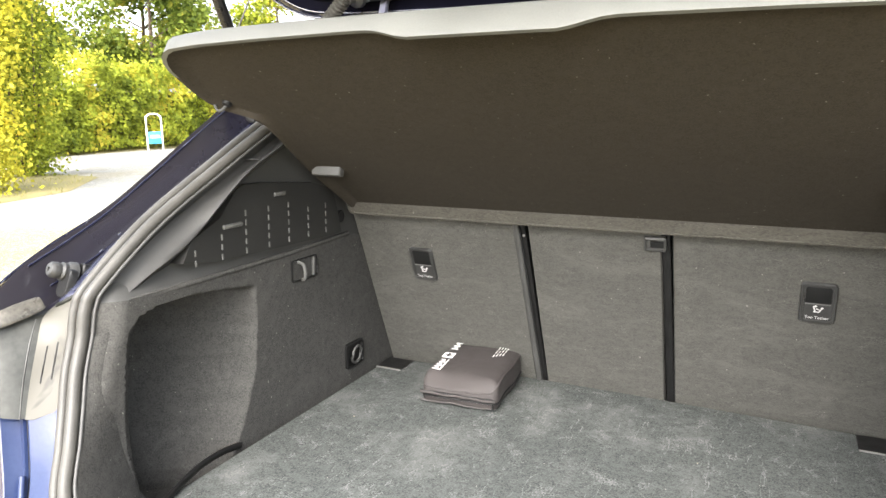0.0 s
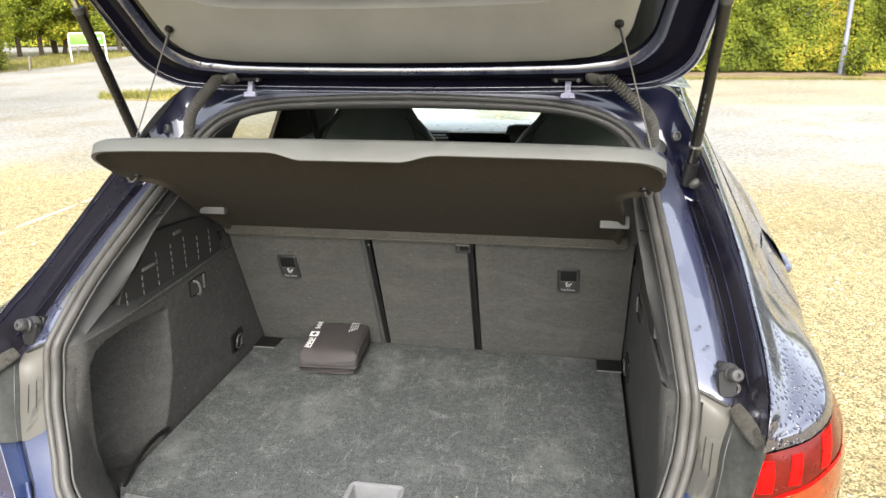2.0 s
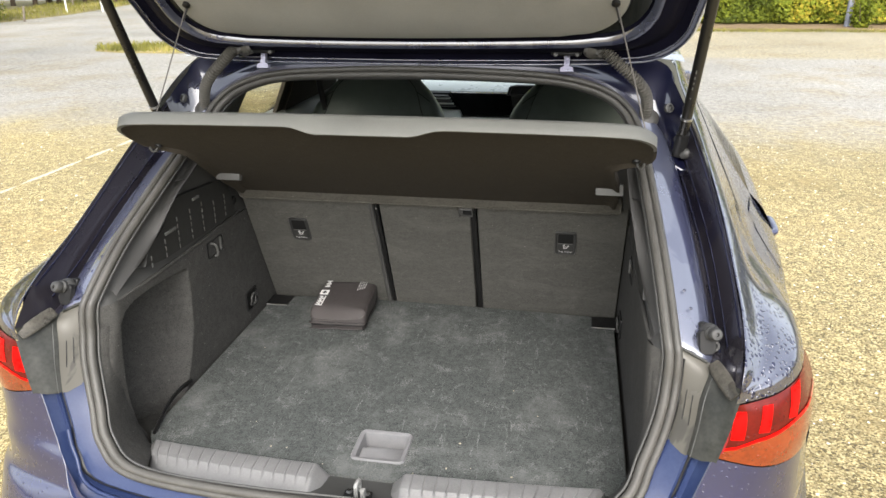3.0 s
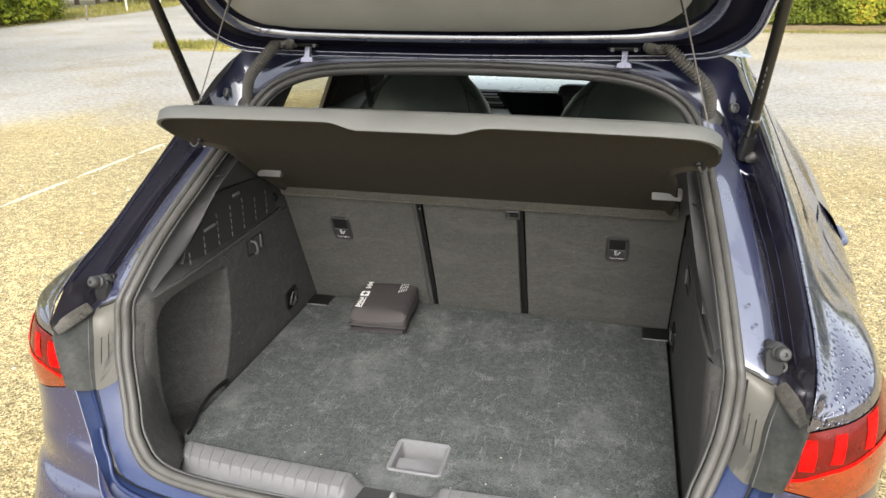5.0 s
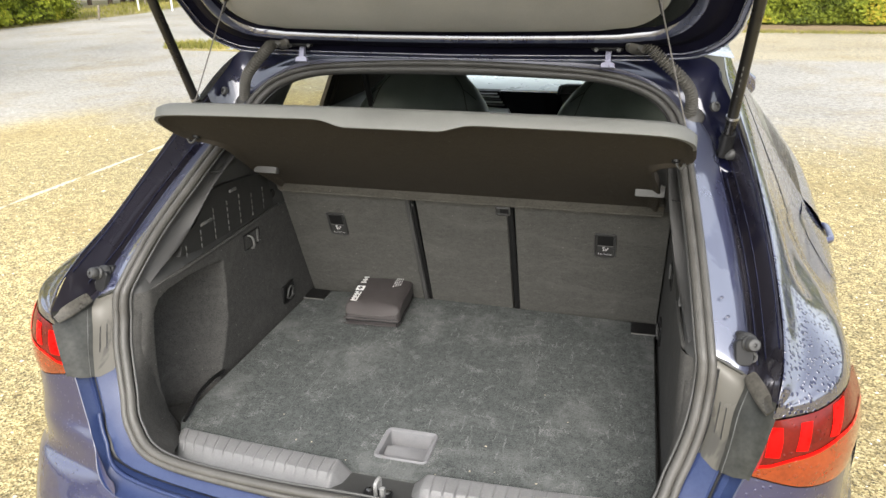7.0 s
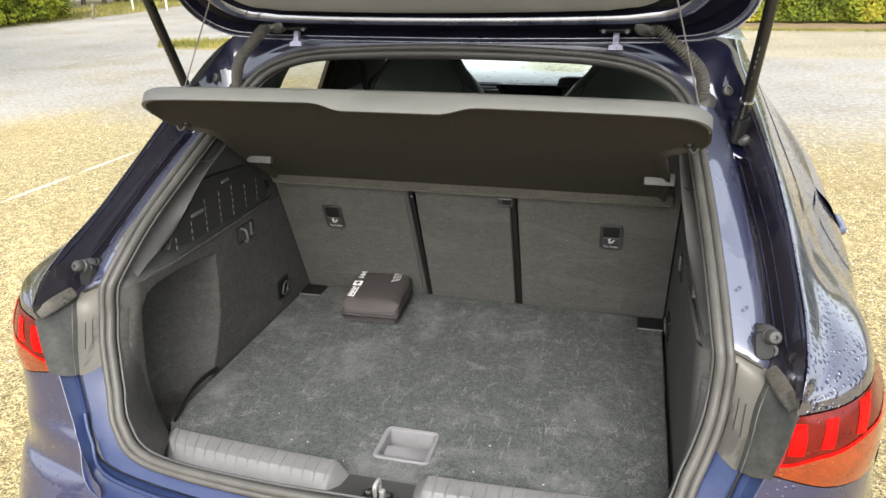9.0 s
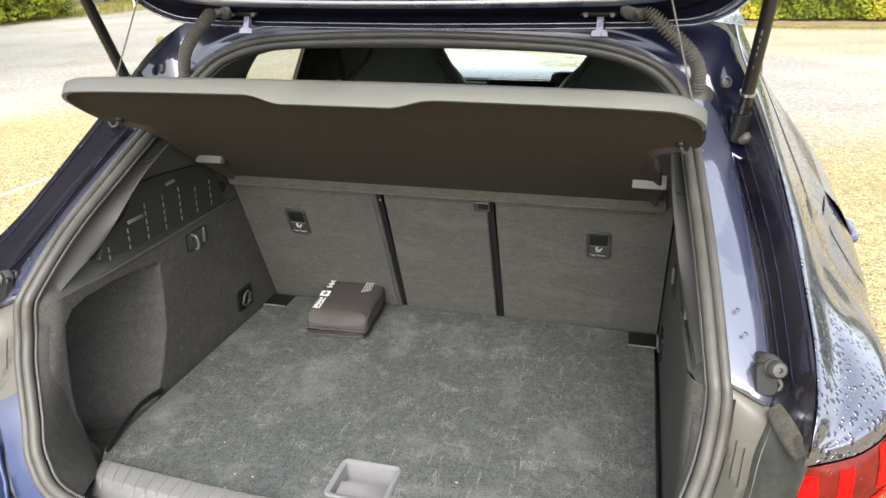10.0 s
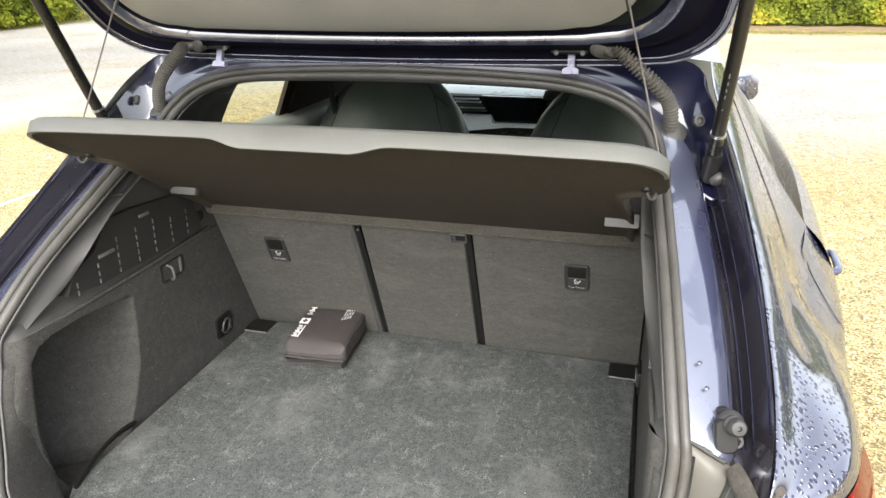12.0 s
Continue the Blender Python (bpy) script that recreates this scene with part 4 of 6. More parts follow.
def ribbed_panel(s):
    """Dark panel with columns of short ribs, as on the boot's upper side."""
    out = [(-.247, .998), (-.228, 1.030), (-.165, 1.056), (-.125, 1.098), (-.108, 1.105), (-.055, 1.104), (.082, 1.090), (.146, 1.072), (.160, 1.030), (.172, .978), (.06, .980), (-.066, .983), (-.17, .986)]
    n = len(out)
    verts = [(s * .530, y, z) for y, z in out] + [(s * .499, y * .985, 1.03 + (z - 1.03) * .96) for y, z in out]
    pan = mesh_of("ribbed_panel", verts, grid_faces(2, n, False, True) + [tuple(range(n, 2 * n))], RIB_PANEL, car, "dark panel with columns of short ribs")
    for k, (y, top) in enumerate(() if s > 0 else ((-.219, 1.020), (-.162, 1.022), (-.106, 1.058), (-.049, 1.060), (.005, 1.056), (.062, 1.052), (.117, 1.041))):
        zz = .99
        while zz < top:
            box("rib", (.0022, .0035, .0095), pose(s * .4988, y + (zz - .99) * .04, zz + .004), GREY_RIB, pan, "", .0005, 1)
            zz += .0155
    for y, z in (() if s > 0 else ((-.136, 1.040), (-.016, 1.078))):
        box("slot_cover", (.006, .044 if y < -.1 else .03, .007), pose(s * .4985, y, z), PLASTIC_LIGHT, pan, "grey slot cover", .002)


for s in (-1, 1):
    ribbed_panel(s)
    # bag hook in its recess
    if s > 0:
        slab("wall_clip", rounded(.006, .020, .003, 2), [(1, 1, 0), (1, 1, .004), (.8, .9, .005)], pose(s * .5045, -.16, .985, 0, -s * 90, 0), BLACK, car, "small black clip")
    hk = slab("bag_hook", rounded(.040, .021, .006), [(1, 1, 0), (1, 1, .003), (.93, .9, .004), (.9, .84, .001)], pose(s * .5045, .050, .931, 0, -s * 90, 0) @ pose(0, 0, 0, 0, 0, 90), BLACK, car, "black recessed bag hook plate")
    if s < 0:
        tube("hook_arm", spline([(s * .502, .030, .946), (s * .490, .030, .943), (s * .486, .030, .928), (s * .488, .030, .917), (s * .494, .030, .914)], 4), .0030, GREY_RIB, hk, "grey hook")
    box("hook_bar", (.005, .006, .034), pose(s * .5005, .074, .931, -4, 0, 0), GREY_RIB, hk, "grey bar of the hook recess", .0015, 1)
    lathe("trim_plug", [(.013, 0), (.013, .003), (.010, .0045), (.004, .003)], pose(s * .5035, .172, 1.012, 0, -s * 90, 0), BLACK, car, "black round trim plug", 16)
    # tie-down ring
    td = slab("tie_down", rounded(.033, .027, .007), [(1, 1, 0), (1, 1, .005), (.85, .85, .006), (.8, .8, .001)], pose(s * .5035, .203, .715, 0, -s * 90, 0) @ pose(0, 0, 0, 0, 0, 90), BLACK, car, "black tie-down plate")
    ringp = [(s * (.497 - .004 * (math.sin(a) > 0)), .203 + .017 * math.cos(a), .714 + .018 * math.sin(a)) for a in [2 * math.pi * i / 18 for i in range(18)]]
    tube("tie_ring", ringp, .0030, PLASTIC, td, "dark grey ring", 8, True)

# rear seat backs seen from the boot
SEAT_TILT = math.degrees(math.atan(.41))


def seat_pose(x, z):
    """On the seat backs' rear face: local x right, local y up along it, local z towards the boot."""
    return pose(x, seat_y(z), z, 90 + SEAT_TILT, 0, 0)


def seat_back(x0, x1, label):
    cx, hx = (x0 + x1) / 2, (x1 - x0) / 2 - .004
    hz = .21
    m = seat_pose(cx, .835)
    return slab("seat_back", rounded(hx, hz, .014), [(.99, .99, -.10), (1, 1, -.09), (1, 1, -.010), (.996, .996, -.003), (.985, .985, 0)], m, SEATBACK, car, label)


sb_l = seat_back(-.505, -.144, "grey felt outer seat back")
sb_m = seat_back(-.129, .115, "grey felt narrow middle seat back")
sb_r = seat_back(.125, .505, "grey felt outer seat back")


def split(x0, x1, z0, z1, lift, mat, parent, name, label=""):
    """An upright strip on the seat backs, leaning a little to the right below."""
    m0, m1 = seat_pose((x0 + x1) / 2 + .002, z0), seat_pose((x0 + x1) / 2 - .003, z1)
    w = (x1 - x0) / 2
    pts = [m @ Vector((dx, 0, h)) for m in (m0, m1) for dx, h in ((-w, -.02), (-w, lift - .001), (-w * .7, lift), (w * .7, lift), (w, lift - .001), (w, -.02))]
    mesh_of(name, pts, grid_faces(2, 6), mat, parent, label)


split(-.149, -.139, .645, 1.018, .0035, PLASTIC, sb_l, "gap_trim", "dark grey edge trim of the seat split")
split(-.140, -.130, .645, 1.018, -.006, BLACK, sb_l, "gap_slit", "black slit of the seat split")
split(.113, .127, .645, 1.018, -.006, BLACK, sb_r, "gap_slit", "black slit of the seat split")
box("split_catch", (.005, .005, .004), seat_pose(-.134, .990), PLASTIC_LIGHT, sb_l, "small pale catch in the split", .001, 1)
for x0, sb in ((-.360, sb_l), (.353, sb_r)):
    zc = .911
    pl = slab("tether_anchor", rounded(.0265, .039, .008), [(1, 1, 0), (1, 1, .003), (.95, .965, .005), (.80, .86, .0045), (.78, .84, .002)], seat_pose(x0, zc), BUFFER, sb, "charcoal top tether anchor plate with white symbol")
    slab("anchor_slot", rounded(.0185, .0155, .003), [(1, 1, .0012), (1, 1, .0030), (.9, .9, .0034)], seat_pose(x0, zc) @ pose(0, .015, 0), BLACK, pl, "black tether slot")
    box("slot_lip", (.037, .0016, .0012), seat_pose(x0, zc) @ pose(0, -.0015, .0036), PLASTIC_LIGHT, pl, "pale lip of the slot", 0)
    mm = seat_pose(x0, zc) @ pose(0, -.013, .0030) @ Matrix.Diagonal((.9, .9, 1, 1))
    # child seat symbol in simple strokes
    for sx, sy, w, h, r in ((-.005, .002, .0022, .011, 15), (-.001, -.005, .010, .0018, 0), (.005, -.001, .0018, .009, -30), (-.003, .0075, .0035, .0035, 45), (.001, .001, .006, .0016, -20), (.0075, .004, .0035, .0035, 45)):
        box("symbol_stroke", (w, h, .0006), mm @ pose(sx, sy, 0, 0, 0, r), PRINT_GREY, pl, "pale printed symbol", 0)
    txt = bpy.data.curves.new("tether_text", "FONT")
    txt.body, txt.size, txt.align_x = "Top Tether", .0082, "CENTER"
    t = new("tether_text", txt)
    t.data.materials.append(PRINT_GREY)
    t.parent = pl
    t.matrix_local = mm @ pose(0, -.0195, .0010)
    tagged(t, "white printed words Top Tether")
lt = slab("seat_latch", rounded(.018, .0135, .003), [(1, 1, 0), (1, 1, .007), (.85, .8, .009), (.8, .75, .003)], seat_pose(.1015, .9955), PLASTIC, sb_m, "grey plastic latch of the seat split")
slab("latch_slot", rounded(.012, .006, .002), [(1, 1, .003), (.9, .9, .006)], seat_pose(.105, .994), BLACK, lt)

# ---- load floor ----
floor_thing = thing("load_floor", "charcoal carpeted boot floor with worn pale smudges", "boot floor")
FZ = .66
outl = [(.492, .285), (.440, .29), (.436, .345), (.10, .355), (-.13, .36), (-.436, .345), (-.44, .29), (-.492, .285), (-.492, -.335), (-.47, -.372), (-.43, -.384), (-.2, -.398), (.1, -.404), (.3, -.404), (.43, -.394), (.47, -.372), (.492, -.33)]
hole = [(x + .0085, y - .308) for x, y in rounded(.048, .041, .008, 4)]
bm = bmesh.new()
o_v = [bm.verts.new((x, y, FZ)) for x, y in outl]
h_v = [bm.verts.new((x, y, FZ)) for x, y in hole]
es = [bm.edges.new((v[i], v[(i + 1) % len(v)])) for v in (o_v, h_v) for i in range(len(v))]
bmesh.ops.triangle_fill(bm, use_beauty=True, edges=es)
for v, edge in ((o_v, True), (h_v, False)):
    low = [bm.verts.new((q.co.x, q.co.y, FZ - .02)) for q in v]
    for i in range(len(v)):
        bm.faces.new((v[i], v[(i + 1) % len(v)], low[(i + 1) % len(v)], low[i]))
part("floor_board", bm, FLOOR_CARPET, floor_thing, "", 30)
HM = pose(.0085, -.308, FZ)
rim_out, rim_in = rounded(.056, .049, .013, 4), rounded(.0465, .0395, .006, 4)
lay = [(rim_out, 1, .0005), (rim_out, .995, .003), (rim_out, .97, .0048), (rim_in, 1.10, .0046), (rim_in, 1.05, .003), (rim_in, 1.0, .0025), (rim_in, .98, -.004), (rim_in, .93, -.030)]
nr = len(rim_out)
cup = mesh_of("handle_cup", [HM @ Vector((x * k, y * k, h)) for o, k, h in lay for x, y in o], grid_faces(len(lay), nr, False, True) + [tuple(range(7 * nr, 8 * nr))], CUP_GREY, floor_thing, "grey plastic recessed lifting handle", 40)
slab("cup_plate", rounded(.0435, .022, .003, 3), [(1, 1, -.01), (1, 1, .002), (.96, .94, .003)], HM @ pose(0, -.0155, -.014, 6, 0, 0), CUP_GREY, cup, "dark grey finger plate")
for s in (-1, 1):
    slab("corner_flap", rounded(.033, .033, .004, 3), [(1, 1, -.01), (1, 1, -.002), (.97, .97, .0005)], pose(s * .466, .313, FZ), BLACK, floor_thing, "black corner flap")
    box("flap_edge", (.062, .003, .004), pose(s * .465, .279, FZ + .001), PLASTIC_LIGHT, floor_thing, "", .001, 1)
slab("press_stud", circle(.014, 16), [(1, 1, 0), (1, 1, .001), (.8, .8, .0018), (.75, .75, .0008)], pose(-.175, -.30, FZ), FLOOR_CARPET, floor_thing, "round stud under the carpet")
# well below, closes gaps beside the floor
mesh_of("boot_well", [(x, y, .606) for x, y in ((-.69, -.44), (.52, -.44), (.52, .40), (-.69, .40))], [(0, 1, 2, 3)], CARPET, car)

# ---- sill with the ribbed scuff plate and the striker ----
def scuff(x0, x1, label):
    prof = [(-.398, .652), (-.3985, .670), (-.401, .678), (-.406, .6815), (-.413, .6825), (-.425, .6825), (-.438, .6815), (-.444, .680), (-.450, .6755), (-.458, .669), (-.468, .662), (-.479, .655), (-.482, .648)]
    cols, sp = [], max(2, int(abs(x1 - x0) / .0025))
    for k in range(sp + 1):
        x = x0 + (x1 - x0) * k / sp
        near = abs(x - x0) if abs(x0) < abs(x1) else abs(x - x1)
        outer = abs(x - x1) if abs(x0) < abs(x1) else abs(x - x0)
        drop = .028 * max(0, 1 - near / .026) + .003 * (1 - smooth_step(.020, .036, near)) + .008 * (1 - smooth_step(0, .012, outer))
        groove = .0022 if k % 9 == 0 and near > .03 else 0
        arc = .022 * (abs(x) / .47) ** 2.2
        lean = smooth_step(.25, .43, abs(x)) * math.copysign(.35, x)
        cols.append([(x + lean * (y + .45), y + arc, z - drop - groove * (-.452 < y < -.406)) for y, z in prof])
    verts = [p for c in cols for p in c]
    return mesh_of("scuff_plate", verts, grid_faces(len(cols), len(prof)), SCUFF, car, label, 22)


sill = [[(x, y + .03 * (abs(x) / .47) ** 4, z) for x in (-.48, -.3, -.1, 0, .1, .3, .48)] for y, z in ((-.380, .640), (-.392, .648), (-.41, .656), (-.48, .662), (-.50, .672), (-.525, .676))]
loft("sill_trim", sill, PLASTIC, car, "charcoal plastic sill trim", 4, 50)
scuff(-.440, -.068, "ribbed grey plastic scuff plate")
scuff(.052, .434, "ribbed grey plastic scuff plate")
stk = slab("striker", rounded(.026, .020, .006), [(1, 1, 0), (1, 1, .004), (.9, .9, .005)], pose(.006, -.478, .673), BLACK, car, "black plate with a bright steel tailgate striker")
tube("striker_loop", spline([(.006, -.480, .672), (.006, -.480, .698), (.006, -.477, .703), (.007, -.466, .704), (.007, -.460, .698), (.007, -.460, .672)], 4), .0040, STRIKER, stk, "bright steel striker loop", 10)
box("striker_stop", (.009, .010, .026), pose(.0185, -.478, .684), STRIKER, stk, "dull steel stop", .002)
for sx in (-1, 1):
    lathe("striker_bolt", [(.006, 0), (.006, .003), (.004, .004)], pose(.006 + sx * .017, -.466, .677), STEEL, stk, "", 12)

# ---- buffers, bolts and strut brackets ----
FLANGE_DROPS = ((-.2985, .5604, 1.0492), (-.3245, .5702, 1.0280))
for s in (-1, 1):
    m = look((s * .600, -.355, 1.0), (s * .60 + s * .05, -.60, 1.10))
    buf = lathe("rubber_buffer", [(.0165, -.006), (.0155, .002), (.0125, .006), (.0130, .012), (.0105, .015), (.0118, .019), (.0110, .026), (.0085, .029), (.0034, .0295), (.0026, .026)], m @ pose(0, 0, 0, 180, 0, 0), BUFFER, car, "grey rubber tailgate buffer")
    slab("buffer_plate", rounded(.021, .014, .009), [(1, 1, -.006), (1, 1, .003), (.92, .9, .005)], look((s * .594, -.366, .988), (s * .644, -.611, 1.088)) @ pose(0, 0, 0, 180, 0, 90), BLACK, buf, "black buffer bracket")
    axis = Vector((s * .05, -.245, .10))
    aim = lambda x, y, z: look((s * x, y, z), tuple(Vector((s * x, y, z)) + axis)) @ pose(0, 0, 0, 180, 0, 0)
    lathe("buffer_bolt", [(.0105, -.012), (.0105, .006), (.0088, .009), (.0052, .009), (.0048, .004)], aim(.606, -.356, .977), PLASTIC, buf, "grey bolt beside the buffer", 16)
    slab("buffer_web", rounded(.008, .018, .005), [(1, 1, -.010), (1, 1, .004), (.85, .92, .006)], aim(.603, -.352, .990), BLACK, buf, "grey web joining buffer and bolt")
    slab("buffer_tab", rounded(.008, .010, .005), [(1, 1, -.010), (1, 1, .005), (.8, .8, .007)], aim(.591, -.338, 1.000), BLACK, buf, "black tab of the buffer")
    # water drops on the flange, added as small turned beads
    for y, x, z in FLANGE_DROPS:
        lathe("plug", [(.0028, -.001), (.0028, .0004), (.0016, .0009)], look((s * x, y, z), (s * (x + .25), y - .5, z + .8)) @ pose(0, 0, 0, 180, 0, 0), PAINT, car, "small dark water drop on the flange")
    br = slab("strut_bracket", rounded(.030, .017, .010), [(1, 1, -.012), (1, 1, .003), (.95, .9, .005)], look((s * .566, .030, 1.190), (s * .70, -.18, 1.63)) @ pose(0, 0, 0, 180, 0, s * 62), PAINT, car, "painted strut bracket")
    for y, z, x in ((.100, 1.280, .549), (.046, 1.226, .568)):
        lathe("bracket_bolt", [(.010, 0), (.010, .007), (.006, .009), (.005, .004)], look((s * x, y - .01, z + .008), (s * .9, -.5, 1.55)) @ pose(0, 0, 0, 180, 0, 0), PLASTIC, br, "dull bolt")
sweep("pocket_strap", spline([(-.478, -.345, .664), (-.489, -.29, .672), (-.497, -.24, .676), (-.500, -.19, .674), (-.500, -.15, .667)], 5), rounded(.003, .006, .002, 2), BLACK, car, "black edge strap of the side pocket", up=(.3, 0, 1))
CRUMB = material("gravel_crumb", (.20, .18, .13), .9, 0, .3, 200, 900, .2, second=(.36, .33, .25), island=.4)
crumbs = thing("floor_crumbs", "few pale gravel crumbs on the boot floor", "crumbs", kind="stuff")
r = random.Random(5)
for k in range(16):
    x, y = (r.uniform(-.1, .3), r.uniform(-.39, -.34)) if k < 10 else (r.uniform(-.4, .4), r.uniform(-.3, .2))
    if -.06 < x < .08 and y < -.25:
        x -= .2
    w = r.uniform(.0010, .0022)
    box("crumb", (w * 2, w * 1.5, w), pose(x, y, .66 + w * .4, 0, 0, r.uniform(0, 90)), CRUMB, crumbs, "", w * .3, 1)

# ---- tailgate, standing open ----
# Hinge paint with the reflected sky's lilac put into its base colour.
HINGE = material("sky_sheen_painted_steel", (.22, .22, .29), .3, .3, .1, 30, 200, .05, coat=.6)
GA = radians(50)
GO, GU, GN = Vector((0, .125, 1.374)), Vector((0, -math.cos(GA), math.sin(GA))), Vector((0, -math.sin(GA), -math.cos(GA)))


def gate(x, u, n):
    return GO + Vector((x, 0, 0)) + GU * u + GN * n


def gate_half(w0, w1, u0, u1, r, k=8):
    """Half outline: hinge side middle, round the corner, up to the far edge."""
    pts = [(w0 * f, u0 + .012 * f * f) for f in (0, .25, .5, .72)]
    for i in range(k + 1):
        a = radians(-90 + 80 * i / k)
        pts.append((w0 - r + r * math.cos(a), u0 + .012 + r + r * math.sin(a)))
    for f in (.25, .5, .75, 1):
        pts.append((w0 + (w1 - w0) * f, u0 + .012 + r + (u1 - u0 - r) * f))
    return pts


def gate_ring(w0, w1, u0, u1, r, n):
    h = gate_half(w0, w1, u0, u1, r)
    return [gate(x, u, n) for x, u in h] + [gate(-x, u, n) for x, u in h[1:]][::-1]


shell = ((.585, .66, .0, .74, .11, -.045), (.59, .665, -.004, .745, .11, -.02), (.586, .662, .001, .742, .11, .006), (.580, .655, .008, .738, .108, .016), (.570, .645, .016, .733, .106, .014),
         (.552, .627, .036, .72, .104, .008), (.538, .613, .050, .715, .103, .020), (.526, .602, .062, .71, .102, .032), (.507, .582, .077, .701, .10, .036), (.503, .578, .081, .699, .10, .0375), (.497, .572, .0865, .697, .099, .0345), (.492, .567, .091, .695, .098, .0285),
         (.480, .555, .104, .69, .096, .004), (.464, .537, .118, .685, .093, -.004), (.440, .51, .134, .68, .090, .0))
rings = [gate_ring(*s) for s in shell]
n = len(rings[0])
tailgate = mesh_of("tailgate", [v for r in rings[:5] for v in r], grid_faces(5, n, False, True), PAINT, car, "open navy tailgate with grey inner trim and rear window", 40)
# Darkened copy of the body paint; the raised gate's shade is in its colour.
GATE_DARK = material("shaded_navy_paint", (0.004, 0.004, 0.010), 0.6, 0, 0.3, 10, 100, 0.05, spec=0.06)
mesh_of("gate_channel", [v for r in rings[4:9] for v in r], grid_faces(5, n, False, True), GATE_DARK, tailgate, "channel of the tailgate edge, shade in its dark colour", 40)
# the fold's pale base colour adds to its sky highlight
mesh_of("gate_fold", [v for r in rings[8:12] for v in r], grid_faces(4, n, False, True), FILM_SHEEN_PAINT, tailgate, "navy folded edge, sky highlight in its pale colour", 60)
mesh_of("gate_frame", [v for r in rings[11:] for v in r], grid_faces(len(rings) - 11, n, False, True), GATE_DARK, tailgate, "inner turn of the tailgate, shade in its dark colour", 40)
U_WIN = .262
inner = ((.452, .526, .126, .685, .092, -.004), (.450, .524, .128, .685, .092, .050), (.445, .518, .134, .68, .090, .062), (.430, .50, .150, .66, .086, .068), (.405, .45, .205, .64, .080, .066),
         (.385, .42, U_WIN, .62, .075, .060), (.382, .415, U_WIN + .006, .615, .074, .052), (.382, .415, U_WIN + .006, .615, .074, .028))
rings = [gate_ring(*s) for s in inner]
# side wall of the trim, given the darkness of a gap by colour
mesh_of("trim_side_dark", [v for r in rings[:3] for v in r], grid_faces(3, n, False, True), GATE_DARK, tailgate, "side wall of the tailgate trim, coloured as a dark gap", 40)
mesh_of("inner_trim", [v for r in rings[2:] for v in r], grid_faces(len(rings) - 2, n, False, True), GATE_TRIM, tailgate, "grey plastic tailgate trim", 40)
PANE = material("dark_rear_window", (.012, .014, .013), .06, 0, .1, 6, 100, 0)
rings = [gate_ring(.50, .56, .10, .68, .08, -.030), gate_ring(.50, .56, .10, .68, .08, .022)]
pane = mesh_of("rear_window", [v for r in rings for v in r], grid_faces(2, n, False, True) + [tuple(range(n)), tuple(range(n, 2 * n))], PANE, tailgate, "dark tinted rear window with heating wires")
for k in range(8):
    u = U_WIN + .025 + .04 * k
    tube("heating_wire", [gate(-.37, u, .0235), gate(0, u - .004, .0235), gate(.37, u, .0235)], .0007, WHITE_INK, pane, "thin pale heating wire", 5)
for x0, x1, u0, u1 in ((.02, .30, .297, .327), (.01, .31, .292, .332)):
    tube("aerial_wire", [gate(x0, u1, .0236), gate(x0, u0, .0236), gate(x1, u0, .0236), gate(x1, u1, .0236)], .0006, WHITE_INK, pane, "thin pale aerial wire", 5)
# pale beads added to draw the highlight lines of the gate's edge
for s in ((.578, .652, .011, .736, .108, .0175), (.568, .643, .020, .731, .106, .0145)):
    tube("gate_highlight", gate_ring(*s), .0018, FILM_SHEEN_PAINT, tailgate, "", 8, True)
